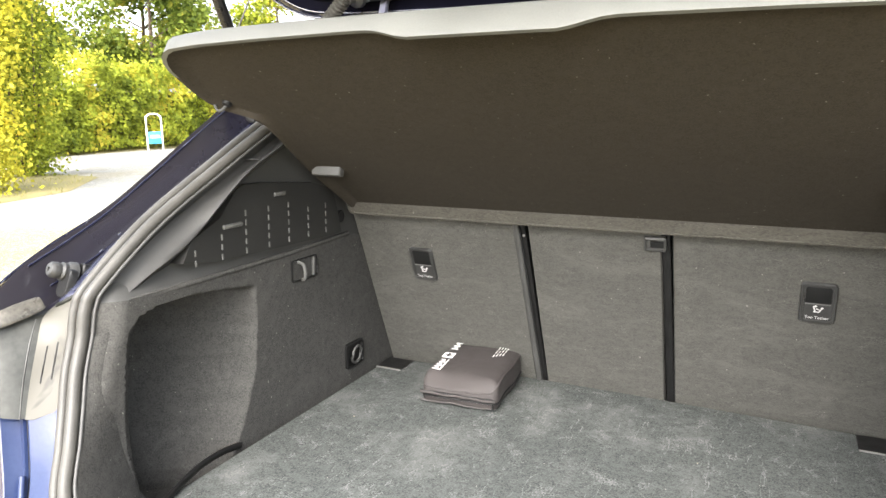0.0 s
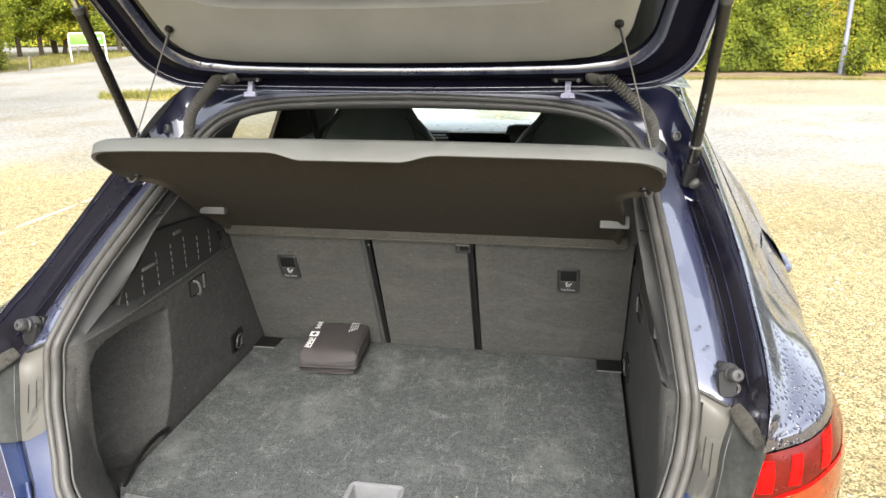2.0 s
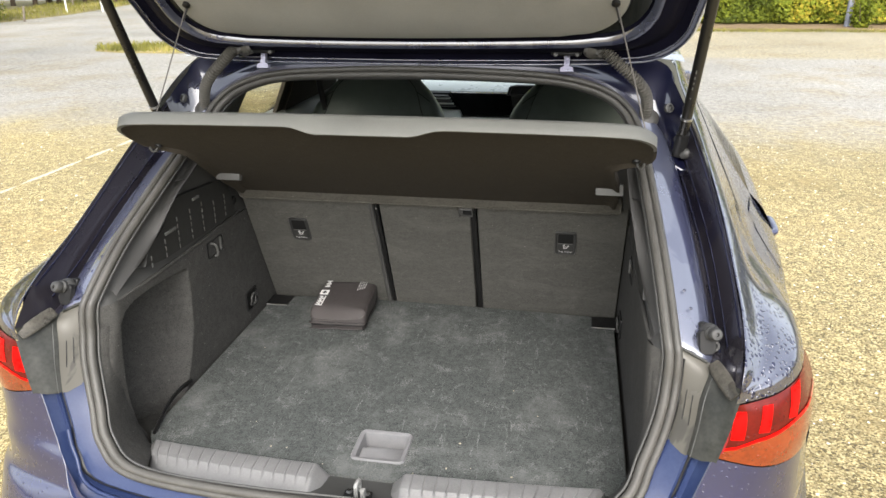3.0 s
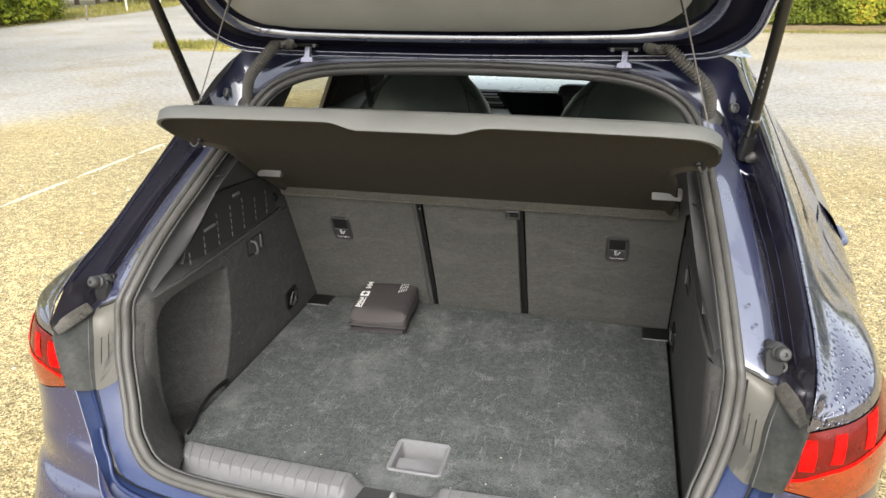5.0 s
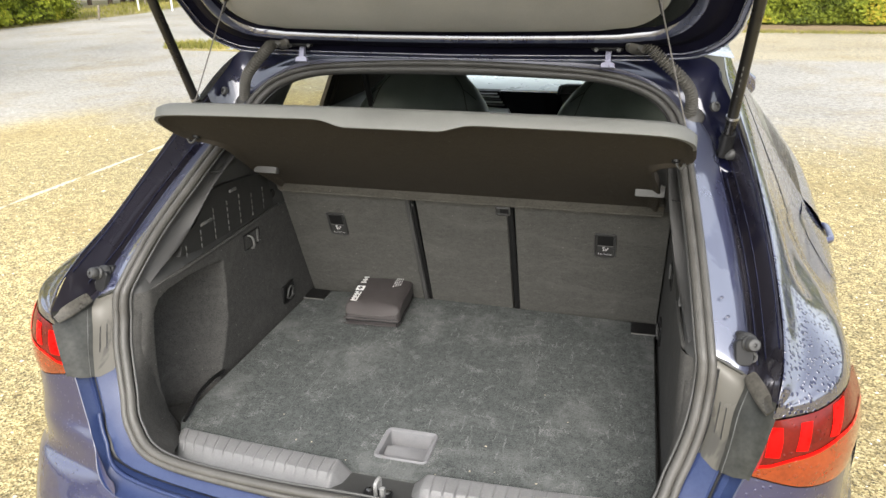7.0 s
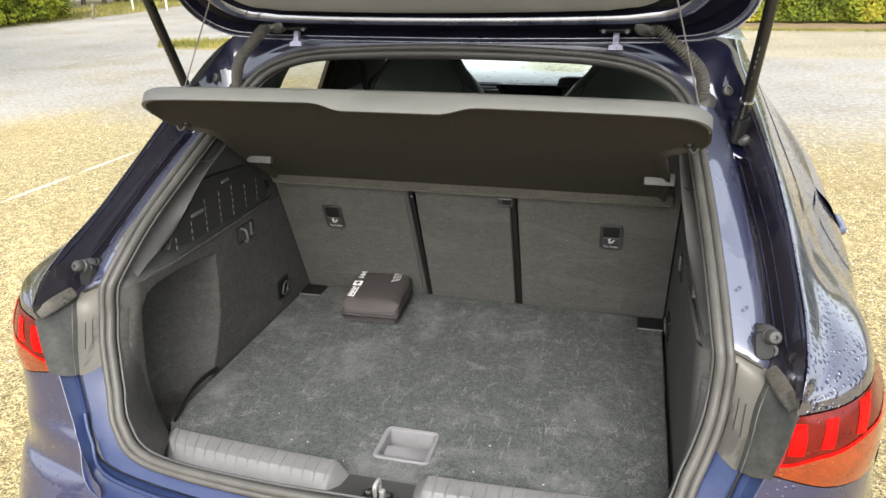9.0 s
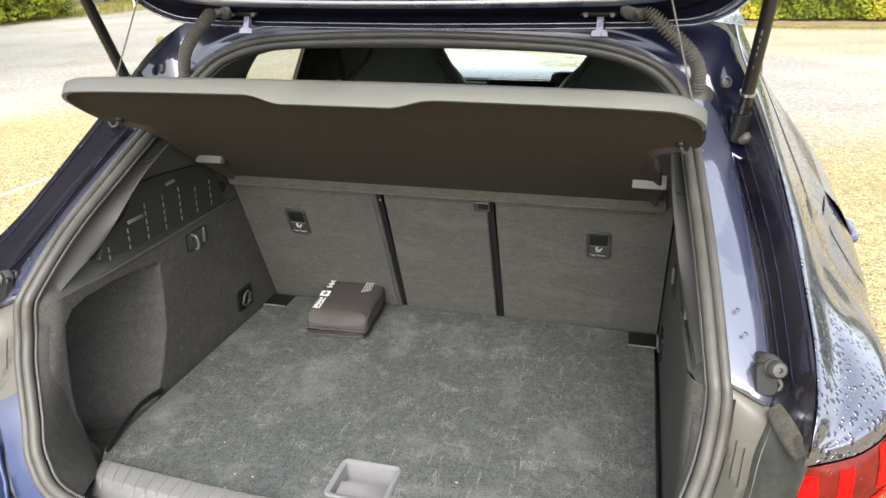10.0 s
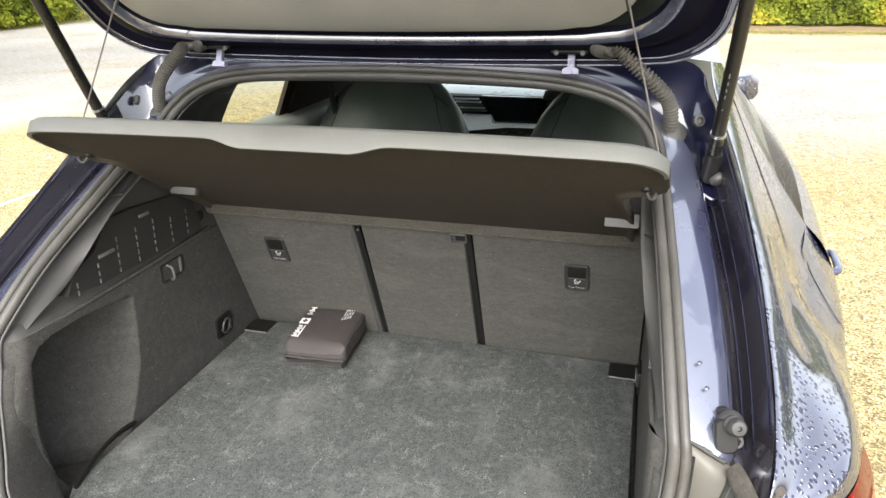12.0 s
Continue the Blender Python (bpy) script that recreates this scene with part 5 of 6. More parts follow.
# lower tail of the gate, bent down at the far end
tail = [[gate(x, .735, nn) + Vector((0, -dy, -dz)) for x in (-.655, -.4, 0, .4, .655)] for nn, dy, dz in ((-.04, 0, 0), (-.05, .12, .02), (-.04, .26, .16), (.02, .24, .20), (.06, .12, .08), (.05, .0, .0))]
loft("gate_tail", tail, PAINT, tailgate, "navy lower panel of the tailgate", 3, 60)
for s in (-1, 1):
    # hinge: black pad on the gate, bright arm down to the roof channel
    pad = box("hinge_pad", (.062, .008, .016), Matrix.Translation((s * .334, .068, 1.404)) @ pose(0, 0, 0, -40, 0, 0), BLACK, tailgate, "black hinge pad")
    for dx in (-.022, .022):
        lathe("hinge_bolt", [(.0042, 0), (.0042, .004), (.002, .005)], Matrix.Translation((s * .334 + dx, .063, 1.398)) @ pose(0, 0, 0, 60, 0, 0), GREY_RIB, pad, "", 10)
    arm = slab("hinge_arm", [(-.006, .040), (-.006, -.010), (-.014, -.013), (-.015, -.022), (.015, -.022), (.014, -.013), (.006, -.010), (.006, .040)], [(1, 1, 0), (1, 1, .007), (.9, .95, .009)], Matrix.Translation((s * .336, .083, 1.381)) @ pose(0, 0, 0, 70, 0, 0), HINGE, car, "bright hinge arm")
    # corrugated cable boot
    bx = .012 if s > 0 else -.006
    path = spline([(s * (.392 + bx), .062, 1.412), (s * (.405 + bx), .058, 1.402), (s * (.430 + bx), .060, 1.380), (s * (.460 + bx), .066, 1.354), (s * (.487 + bx * .8), .078, 1.326), (s * (.500 + bx * .5), .088, 1.297), (s * .504, .096, 1.270)], 56)
    tube("cable_boot", path, .0102, BOOT_GREY, car, "corrugated grey rubber cable boot", 12, False, lambda t: 1 + .30 * math.sin(t * 2 * math.pi * 32))
    lathe("boot_cuff", [(.030, 0), (.030, .006), (.024, .012), (.016, .018)], look((s * .505, .110, 1.260), (s * .50, .02, 1.40)) @ pose(0, 0, 0, 180, 0, 0), RUBBER, car, "grey rubber cuff of the cable boot")
    lathe("boot_cap", [(.034, 0), (.032, .006), (.018, .012), (.015, .02)], look((s * (.388 + bx), .072, 1.409), (s * (.446 + bx), .0, 1.37)) @ pose(0, 0, 0, 180, 0, 0) @ Matrix.Diagonal((1.2, .6, 1, 1)), RUBBER, tailgate)
    # gas strut
    p0, p1 = Vector((s * .573, .036, 1.205)), Vector((s * .592, -.185, 1.735))
    at = lambda f: p0.lerp(p1, f)
    st = tube("gas_strut", [at(.06), at(.46)], .0105, STRUT, car, "black gas strut", 14)
    tube("strut_sleeve", [at(.455), at(.63)], .0106, STRUT, st, "dark grey strut tube", 14)
    tube("strut_cap", [at(.625), at(.645)], .0118, PLASTIC, st, "grey end cap", 14)
    tube("strut_rod", [at(.64), at(1)], .0055, STEEL, st, "bright piston rod", 10)
    tube("strut_collar", [at(.15), at(.157)], .0125, STEEL, st, "bright collar", 14)
    tube("strut_foot", [at(.0), at(.09)], .0135, BLACK, st, "", 12)
    lathe("ball_stud", [(.006, -.012), (.010, -.006), (.011, .003), (.007, .009)], Matrix.Translation(p0 + Vector((s * .012, -.012, .004))) @ pose(0, 0, 0, 0, 60 * s, 0), BUFFER, st, "dark steel ball stud", 14)
    for k, (f, w) in enumerate(((.24, .003), (.275, .006), (.295, .005), (.315, .006), (.335, .008))):
        tube("strut_print", [at(f) + Vector((-.003, -.0085, -.004)), at(f + w / .6) + Vector((-.003, -.0085, -.004))], .0014, PLASTIC_LIGHT, st, "pale grey print", 6)
    # lifting cord
    tube("shelf_cord", [gate(s * .42, .23, .060), (s * .497, -.157, 1.252)], .0014, CORD, car, "thin grey shelf cord", 6)
    lathe("cord_button", [(.008, 0), (.008, .006), (.004, .009)], Matrix.Translation(gate(s * .42, .23, .066)) @ pose(0, 0, 0, 140, 0, 0), BLACK, tailgate, "black cord button", 12)
    tube("cord_sleeve", [gate(s * .42, .226, .062), gate(s * .42, .226, .062).lerp(Vector((s * .497, -.157, 1.252)), .13)], .003, BLACK, car, "", 6)

# ---- parcel shelf, hanging raised ----
shelf = thing("parcel_shelf", "dark felt parcel shelf with grey edge, raised on cords", "parcel shelf")
SA = math.atan2(.206, .335)
SO, SU, SN = Vector((0, .07, 1.112)), Vector((0, -math.cos(SA), math.sin(SA))), Vector((0, math.sin(SA), math.cos(SA)))


def on_shelf(x, u, n):
    return SO + Vector((x * 1.008 - .008, 0, 0)) + SU * u + SN * n


def shelf_half():
    """(x, u) down the right edge from the middle of the front."""
    pts = [(0, .402), (.04, .402), (.07, .402), (.085, .4015), (.10, .4015), (.115, .4015), (.13, .401), (.145, .401), (.17, .401), (.30, .398), (.40, .394)]
    for i in range(7):
        a = radians(90 - 90 * i / 6)
        pts.append((.44 + .065 * math.cos(a), .325 + .065 * math.sin(a)))
    pts += [(.509, .28), (.506, .252), (.493, .229), (.470, .214), (.454, .203), (.446, .18), (.449, .14), (.456, .10), (.463, .05), (.468, .0), (.468, -.15)]
    return pts


half = shelf_half()
outline = half + [(-x, u) for x, u in half[1:]][::-1]


def lip(x, u):
    """How far the skirt hangs under the shelf's edge."""
    if u < .3:
        return .013
    return .016 + .013 * (1 - smooth_step(.082, .142, abs(x))) - .002


def ring_at(inset, n, hang=False):
    out = []
    for x, u in outline:
        k = 1 - inset / .5
        h = n if not hang else -lip(x, u)
        out.append(on_shelf(x * k, u - inset * (1 if u > .3 else (0 if u > -.1 else -1)), h))
    return out


rs = [ring_at(.02, .014), ring_at(.006, .013), ring_at(0, .006), ring_at(0, 0, True), ring_at(.005, 0, True)]
n = len(outline)
band = lambda keep: [(a * n + i, a * n + (i + 1) % n, (a + 1) * n + (i + 1) % n, (a + 1) * n + i) for a in range(len(rs) - 1) for i in range(n) if (min(outline[i][1], outline[(i + 1) % n][1]) > .32) == keep]
mesh_of("edge_band", [v for r in rs for v in r], band(True), SHELF_EDGE, shelf, "grey vinyl edge band", 50)
mesh_of("side_edge", [v for r in rs for v in r], band(False), SHELF, shelf, "dark felt side edge", 50)
rs = [ring_at(.005, 0, True), ring_at(.010, -.010), ring_at(.016, -.006), ring_at(.03, -.005)]
mesh_of("shelf_underside", [v for r in rs for v in r], grid_faces(len(rs), n, False, True) + [tuple(range(3 * n, 4 * n))], SHELF, shelf, "dark brown felt underside", 40)
rs = [ring_at(.02, .014), ring_at(.05, .011)]
mesh_of("shelf_top", [v for r in rs for v in r], grid_faces(2, n, False, True) + [tuple(range(n, 2 * n))], SHELF_EDGE, shelf, "grey vinyl top", 40)
# padded front edge that lies against the seat backs
slab("seat_edge_pad", rounded(.485, .019, .008, 3), [(1, 1, -.02), (1, 1, .006), (.997, .88, .011), (.992, .74, .011), (.990, .70, .009)], pose(-.004, .186, 1.036, 90 + SEAT_TILT, 0, 0), BEAM_FELT, shelf, "grey felt pad along the seats")
slab("under_pad", rounded(.478, .018, .008, 3), [(1, 1, -.03), (1, 1, .0), (.998, .9, .004)], pose(-.008, .158, 1.073, 102, 0, 0), BEAM_FELT, shelf)
for s in (-1, 1):
    slab("pivot_bracket", rounded(.030, .013, .003, 3), [(1, 1, -.012), (1, 1, 0), (.95, .9, .002)], pose(s * .441, .045, 1.119, 76, 0, 0), GREY_RIB, shelf, "grey plastic shelf pivot")
    hk = tube("cord_hook", spline([on_shelf(s * .480, .240, -.010), on_shelf(s * .483, .240, -.018), on_shelf(s * .489, .243, -.021), on_shelf(s * .493, .249, -.014)], 5), .0026, PLASTIC, shelf, "grey cord hook", 8)
    lathe("hook_foot", [(.008, 0), (.007, .004), (.003, .006)], Matrix.Translation(on_shelf(s * .479, .240, -.006)) @ pose(0, 0, 0, 150, 0, 0), BLACK, hk, "", 12)

# ---- cabin ----
def pad(name, rows, parent, mat, label):
    """A cushioned form: rows of (x half width, y front, y back, z), round in plan."""
    verts = []
    for hw, y0, y1, z, cx in rows:
        cy, hy = (y0 + y1) / 2, abs(y1 - y0) / 2
        for x, y in rounded(hw, hy, min(hy * .95, hw * .6), 5):
            verts.append((cx + x, cy + y, z))
    n = len(rounded(1, 1, .5, 5))
    return mesh_of(name, verts, grid_faces(len(rows), n, False, True) + [tuple(range(n)), tuple(range((len(rows) - 1) * n, len(rows) * n))], mat, parent, label, 60)


for cx in (-.392, .378):
    rows = [(.25, 1.02, 1.22, .55, cx), (.285, 1.03, 1.22, .75, cx), (.29, 1.07, 1.24, .92, cx), (.278, 1.11, 1.255, 1.0, cx), (.245, 1.14, 1.265, 1.07, cx), (.207, 1.165, 1.275, 1.12, cx), (.165, 1.19, 1.285, 1.16, cx), (.138, 1.205, 1.29, 1.20, cx), (.125, 1.215, 1.30, 1.27, cx), (.113, 1.22, 1.305, 1.33, cx), (.10, 1.225, 1.305, 1.357, cx), (.08, 1.24, 1.295, 1.366, cx)]
    fs = pad("front_seat", rows, car, LEATHER, "dark leather front seat with fixed headrest")

    def on_seat(dx, z):
        """On the seat's rear face, dx beside its middle."""
        for (w0, a0, b0, z0, _), (w1, a1, b1, z1, _) in zip(rows, rows[1:]):
            if z0 <= z <= z1:
                f = (z - z0) / (z1 - z0)
                w, a, b = w0 + (w1 - w0) * f, a0 + (a1 - a0) * f, b0 + (b1 - b0) * f
                r = (b - a) / 2 * .95
                over = max(0, abs(dx) - (w - r))
                return (cx + dx, a + r - math.sqrt(max(0, r * r - over * over)) - .0004, z)

    for s in (-1, 1):
        tube("seat_seam", spline([on_seat(s * dx, z) for dx, z in ((.228, .80), (.226, .92), (.216, .98), (.198, 1.03), (.180, 1.08), (.168, 1.115), (.152, 1.145), (.128, 1.17))], 4), .0018, BLACK, fs, "", 6)
        tube("shoulder_seam", spline([on_seat(s * dx, z) for dx, z in ((.160, 1.13), (.185, 1.115), (.212, 1.094))], 4), .0016, BLACK, fs, "", 6)
for x0, x1 in ((-.505, -.205), (-.137, .137), (.205, .505)):
    cx, hw = (x0 + x1) / 2, (x1 - x0) / 2
    rows = [(hw, .215, .32, 1.03, cx), (hw, .205, .325, 1.08, cx), (hw, .205, .325, 1.12, cx), (hw * .97, .212, .318, 1.143, cx), (hw * .9, .23, .30, 1.154, cx)]
    rh = pad("rear_headrest", rows, car, LEATHER, "dark leather rear headrest with pale stitching")
    for s in (-1, 1):
        xs = cx + s * hw * .86
        tube("stitching", spline([(xs, .2055, 1.06), (xs, .2045, 1.12), (xs, .215, 1.146), (xs, .26, 1.1555), (xs, .31, 1.147)], 4), .0014, PLASTIC_LIGHT, rh, "pale stitching", 5)
rows = [(.66, .48, .66, .60, 0), (.66, .335, .50, .95, 0), (.64, .30, .44, 1.045, 0)]
pad("rear_seat", rows, car, LEATHER, "dark leather rear bench back")
# dashboard, screen, vents, console, mirror
across = (-.7, -.35, 0, .35, .7)
dash = loft("dashboard", [[(x, y + .05 * (x / .7) ** 2, z) for x in across] for y, z in ((1.93, .60), (1.88, .80), (1.878, .93), (1.880, .99), (1.886, 1.009), (1.90, 1.014))], PLASTIC, car, "charcoal dashboard", 4, 60)
loft("dash_top", [[(x, y + .05 * (x / .7) ** 2, z) for x in across] for y, z in ((1.898, 1.0135), (1.93, 1.022), (2.1, 1.045), (2.5, 1.050))], DASH, dash, "shiny dashboard top, windscreen glare in its pale tone", 4, 60)


def panel_on_dash(name, pts, mat, parent, label, y0=1.868, y1=1.885, lean=0.0):
    """A flat panel on the dashboard's face, its outline given as (x, z)."""
    n = len(pts)
    cx, cz = sum(p[0] for p in pts) / n, sum(p[1] for p in pts) / n
    top = max(p[1] for p in pts)
    back = lambda z: lean * (z - top)
    verts = [(x, y1, z) for x, z in pts] + [(x, y0 + .003 + back(z), z) for x, z in pts] + [(cx + (x - cx) * .97, y0 + back(z), cz + (z - cz) * .95) for x, z in pts]
    return mesh_of(name, verts, grid_faces(3, n, False, True) + [tuple(range(2 * n, 3 * n))], mat, parent, label)


GLOSS = material("gloss_black_screen", (0.004, 0.004, 0.005), 0.08, 0, 0.1, 10, 100, 0)
panel_on_dash("centre_screen", [(-.222, 1.013), (-.164, .906), (.075, .909), (.06, 1.012)], GLOSS, dash, "gloss black centre screen")
panel_on_dash("vent_surround", [(-.372, 1.010), (-.315, .936), (-.182, .934), (-.226, 1.011)], BLACK, dash, "black air vent", 1.874)
for k in range(5):
    z = .948 + k * .0125
    shift = -.044 * (z - .94) / .065
    box("vent_slat", (.115, .012, .0035), pose(-.25 + shift, 1.866, z, 35, 0, 0), SATIN if k in (1, 3) else PLASTIC_LIGHT, dash, "air vent slat", .001, 1)
panel_on_dash("dash_trim", [(-.30, .934), (-.18, .93), (-.165, .900), (.08, .898), (.08, .891), (-.10, .889), (-.27, .872), (-.36, .874)], SATIN, dash, "satin silver dashboard strip", 1.866, 1.885, 1.1)
hood = slab("instrument_hood", [(-.18, -.022), (.18, -.022), (.18, .016), (.15, .026), (-.14, .026), (-.17, .016)], [(1, 1, -.06), (1, 1, 0), (.97, .9, .004), (.93, .72, .004), (.92, .70, -.01)], pose(.222, 1.862, 1.026, 84, 0, 0), BLACK, dash, "black instrument hood")
# rim highlight of the black hood, laid on as a pale strip
box("hood_highlight", (.33, .003, .003), pose(.222, 1.857, 1.049), PLASTIC_LIGHT, hood, "pale strip for the highlight on the hood's rim", .001, 1)
for k in range(4):
    box("switch", (.026, .012, .010), pose(-.12 + .035 * k, 1.868, .856 - .008 * (k % 2), 10, 0, 0), PLASTIC_LIGHT, dash, "small switch", .002, 1)
con = box("centre_console", (.20, .75, .22), pose(0, 1.55, .56), BLACK, car, "black centre console", .02)
for s in (-1, 1):
    tube("console_rail", spline([(s * .09, 1.25, .675), (s * .085, 1.55, .69), (s * .09, 1.85, .80)], 5), .006, ALU, con, "bright console rail", 8)
box("gear_selector", (.035, .05, .03), pose(.01, 1.50, .69), PLASTIC_LIGHT, con, "gear selector", .008)
mount = box("overhead_console", (.20, .16, .03), pose(-.01, 1.74, 1.345, -14, 0, 0), PLASTIC_LIGHT, car, "grey overhead console", .01)
tube("mirror_stalk", [(.0, 1.80, 1.34), (.0, 1.83, 1.30)], .012, BLACK, mount, "", 10)
im = slab("interior_mirror", rounded(.115, .032, .028, 5), [(.96, .9, -.012), (1, 1, -.006), (1, 1, .004), (.97, .94, .008)], pose(.005, 1.80, 1.275, 82, 0, 8), BLACK, car, "black interior mirror")
mir = bpy.data.materials.new("mirror_glass")
mir.use_nodes = True
mir.node_tree.nodes["Principled BSDF"].inputs["Metallic"].default_value = 1
mir.node_tree.nodes["Principled BSDF"].inputs["Roughness"].default_value = .02
slab("mirror_glass", rounded(.108, .027, .024, 5), [(1, 1, .0085), (1, 1, .0095)], pose(.005, 1.80, 1.275, 82, 0, 8), mir, im, "mirror glass")
for s in (-1, 1):
    box("sun_visor", (.40, .02, .14), pose(s * .35, 1.77, 1.335, 70, 0, 0), LINER, car, "pale grey sun visor", .008)
tube("seat_belt", spline([(-.60, 1.12, 1.22), (-.585, 1.15, 1.05), (-.57, 1.2, .9)], 4), .012, BLACK, car, "black seat belt", 6)
# outside mirror and door handle on the car's right and left
for s in (-1, 1):
    slab("door_mirror", [(-.05, -.055), (.045, -.05), (.062, -.02), (.055, .035), (.02, .06), (-.045, .05)], [(.7, .7, -.05), (.95, .95, -.03), (1, 1, 0), (.93, .93, .014), (.6, .6, .02)], pose(s * .89, 2.35, 1.0, 102, 0, 0), PAINT_WET, car, "navy folded door mirror")
    tube("door_handle", spline([(s * .880, .44, .897), (s * .903, .455, .897), (s * .909, .50, .90), (s * .911, .55, .90), (s * .895, .565, .898)], 5), .009, PAINT_DAMP, car, "navy door handle", 10)

# ---- first-aid bag on the boot floor ----
bag = thing("first_aid_bag", "dark nylon zipped first-aid bag lying on the boot floor", "bag")
BM_ = Matrix.Translation((-.2465, .249, FZ)) @ pose(0, 0, 0, 0, 0, 4) @ Matrix.Diagonal((1.04, 1.03, 1, 1))


def finer(pts, step=.006):
    """Adds points along the long sides of a closed outline."""
    out = []
    for (x0, y0), (x1, y1) in zip(pts, pts[1:] + pts[:1]):
        k = max(1, int(math.hypot(x1 - x0, y1 - y0) / step))
        out += [(x0 + (x1 - x0) * i / k, y0 + (y1 - y0) * i / k) for i in range(k)]
    return out


prof = finer(rounded(.0735, .088, .012, 4))


def on_bag(x, y, z):
    """The bag swells towards the seats; its front is gathered in small folds."""
    k = 1.08 + .06 * smooth_step(-.094, -.06, y) + .15 * smooth_step(-.06, .095, y)
    front = smooth_step(-.080, -.092, y) * smooth_step(.018, .030, z)
    start = float(np.interp(x, [-.075, -.03, .0, .03, .075], [-.062, -.046, -.050, -.064, -.078]))
    dip = 1 - .34 * smooth_step(start, -.092, y) * smooth_step(.018, .044, z)
    fold = .0024 * front * math.sin(x * 420 + 2.0 * math.sin(x * 130))
    sag = .0016 * math.sin(31 * x + 18 * y) * (z > .03)
    return BM_ @ Vector((x + .0015 * math.sin(y * 60) * (abs(x) > .07), y + fold, z * k * dip + sag))


layers = [(.92, .94, .0005), (.98, .985, .005), (1.0, 1.0, .014), (1.0, 1.0, .034), (.985, .985, .043), (.95, .955, .0470), (.90, .91, .0485), (.82, .83, .0495), (.74, .74, .0502), (.62, .62, .0508), (.4, .4, .0512), (.1, .1, .0515)]
np_ = len(prof)
mesh_of("bag_body", [on_bag(x * sx, y * sy, h) for sx, sy, h in layers for x, y in prof], grid_faces(len(layers), np_, False, True) + [tuple(range(np_)), tuple(range((len(layers) - 1) * np_, len(layers) * np_))], NYLON, bag, "", 60)
tube("zip", [on_bag(x * 1.006, y * 1.006, .0145) for x, y in prof], .0022, BLACK, bag, "black zip round the bag", 6, True)
tube("seam_piping", [on_bag(x * .985, y * .985, .0435) for x, y in prof], .0018, NYLON, bag, "", 6, True)


def printed(name, x0, x1, y0, y1, mat, parent, label, lift=.0012):
    """A patch of print lying on the bag's top."""
    c = [on_bag(x, y, .0512) + Vector((0, 0, lift)) for x, y in ((x0, y0), (x1, y0), (x1, y1), (x0, y1))]
    return mesh_of(name, c + [p - Vector((0, 0, .0004)) for p in c], [(0, 1, 2, 3), (4, 5, 6, 7), (0, 1, 5, 4), (1, 2, 6, 5), (2, 3, 7, 6), (3, 0, 4, 7)], mat, parent, label)


for k in range(9):
    printed("print_bar", -.064 + .003 * (k % 2), -.051 - .002 * (k % 3), -.058 + k * .0060, -.0548 + k * .0060, WHITE_INK, bag, "white print")
printed("print_bar", -.050, -.0475, -.058, -.006, WHITE_INK, bag, "white print")
sq = printed("print_square", -.068, -.046, .002, .026, WHITE_INK, bag, "white printed square with cross")
printed("print_cross", -.0635, -.0505, .0115, .0165, NYLON, sq, "dark cross", .0018)
printed("print_cross", -.0595, -.0545, .0065, .0215, NYLON, sq, "dark cross", .002)
for k in range(5):
    printed("print_bar", -.064 + .004 * (k % 2), -.050 - .003 * (k % 2), .044 + k * .0075, .048 + k * .0075, WHITE_INK, bag, "white print")
for k in range(4):
    for g in range(3):
        printed("print_bar", .030 + k * .0055, .0318 + k * .0055, .025 + .004 * k + .018 * g, .040 + .003 * k + .018 * g - .004 * (g == k), WHITE_INK, bag, "small white print")
# flap, folds and zip pull on the bag's front
for h, r, m in ((.0075, .0016, NYLON), (.0225, .0022, NYLON), (.029, .0012, BLACK)):
    tube("front_fold", [on_bag(-.073 + .146 * i / 14, -.0945 - .001 * math.sin(i * 1.7), h + .0012 * math.sin(i * .9 + h * 300)) for i in range(15)], r, m, bag, "", 6)
box("zip_pull", (.004, .002, .014), BM_ @ pose(.070, -.0965, .014, 0, 0, 12), BLACK, bag, "black zip pull", .0008, 1)

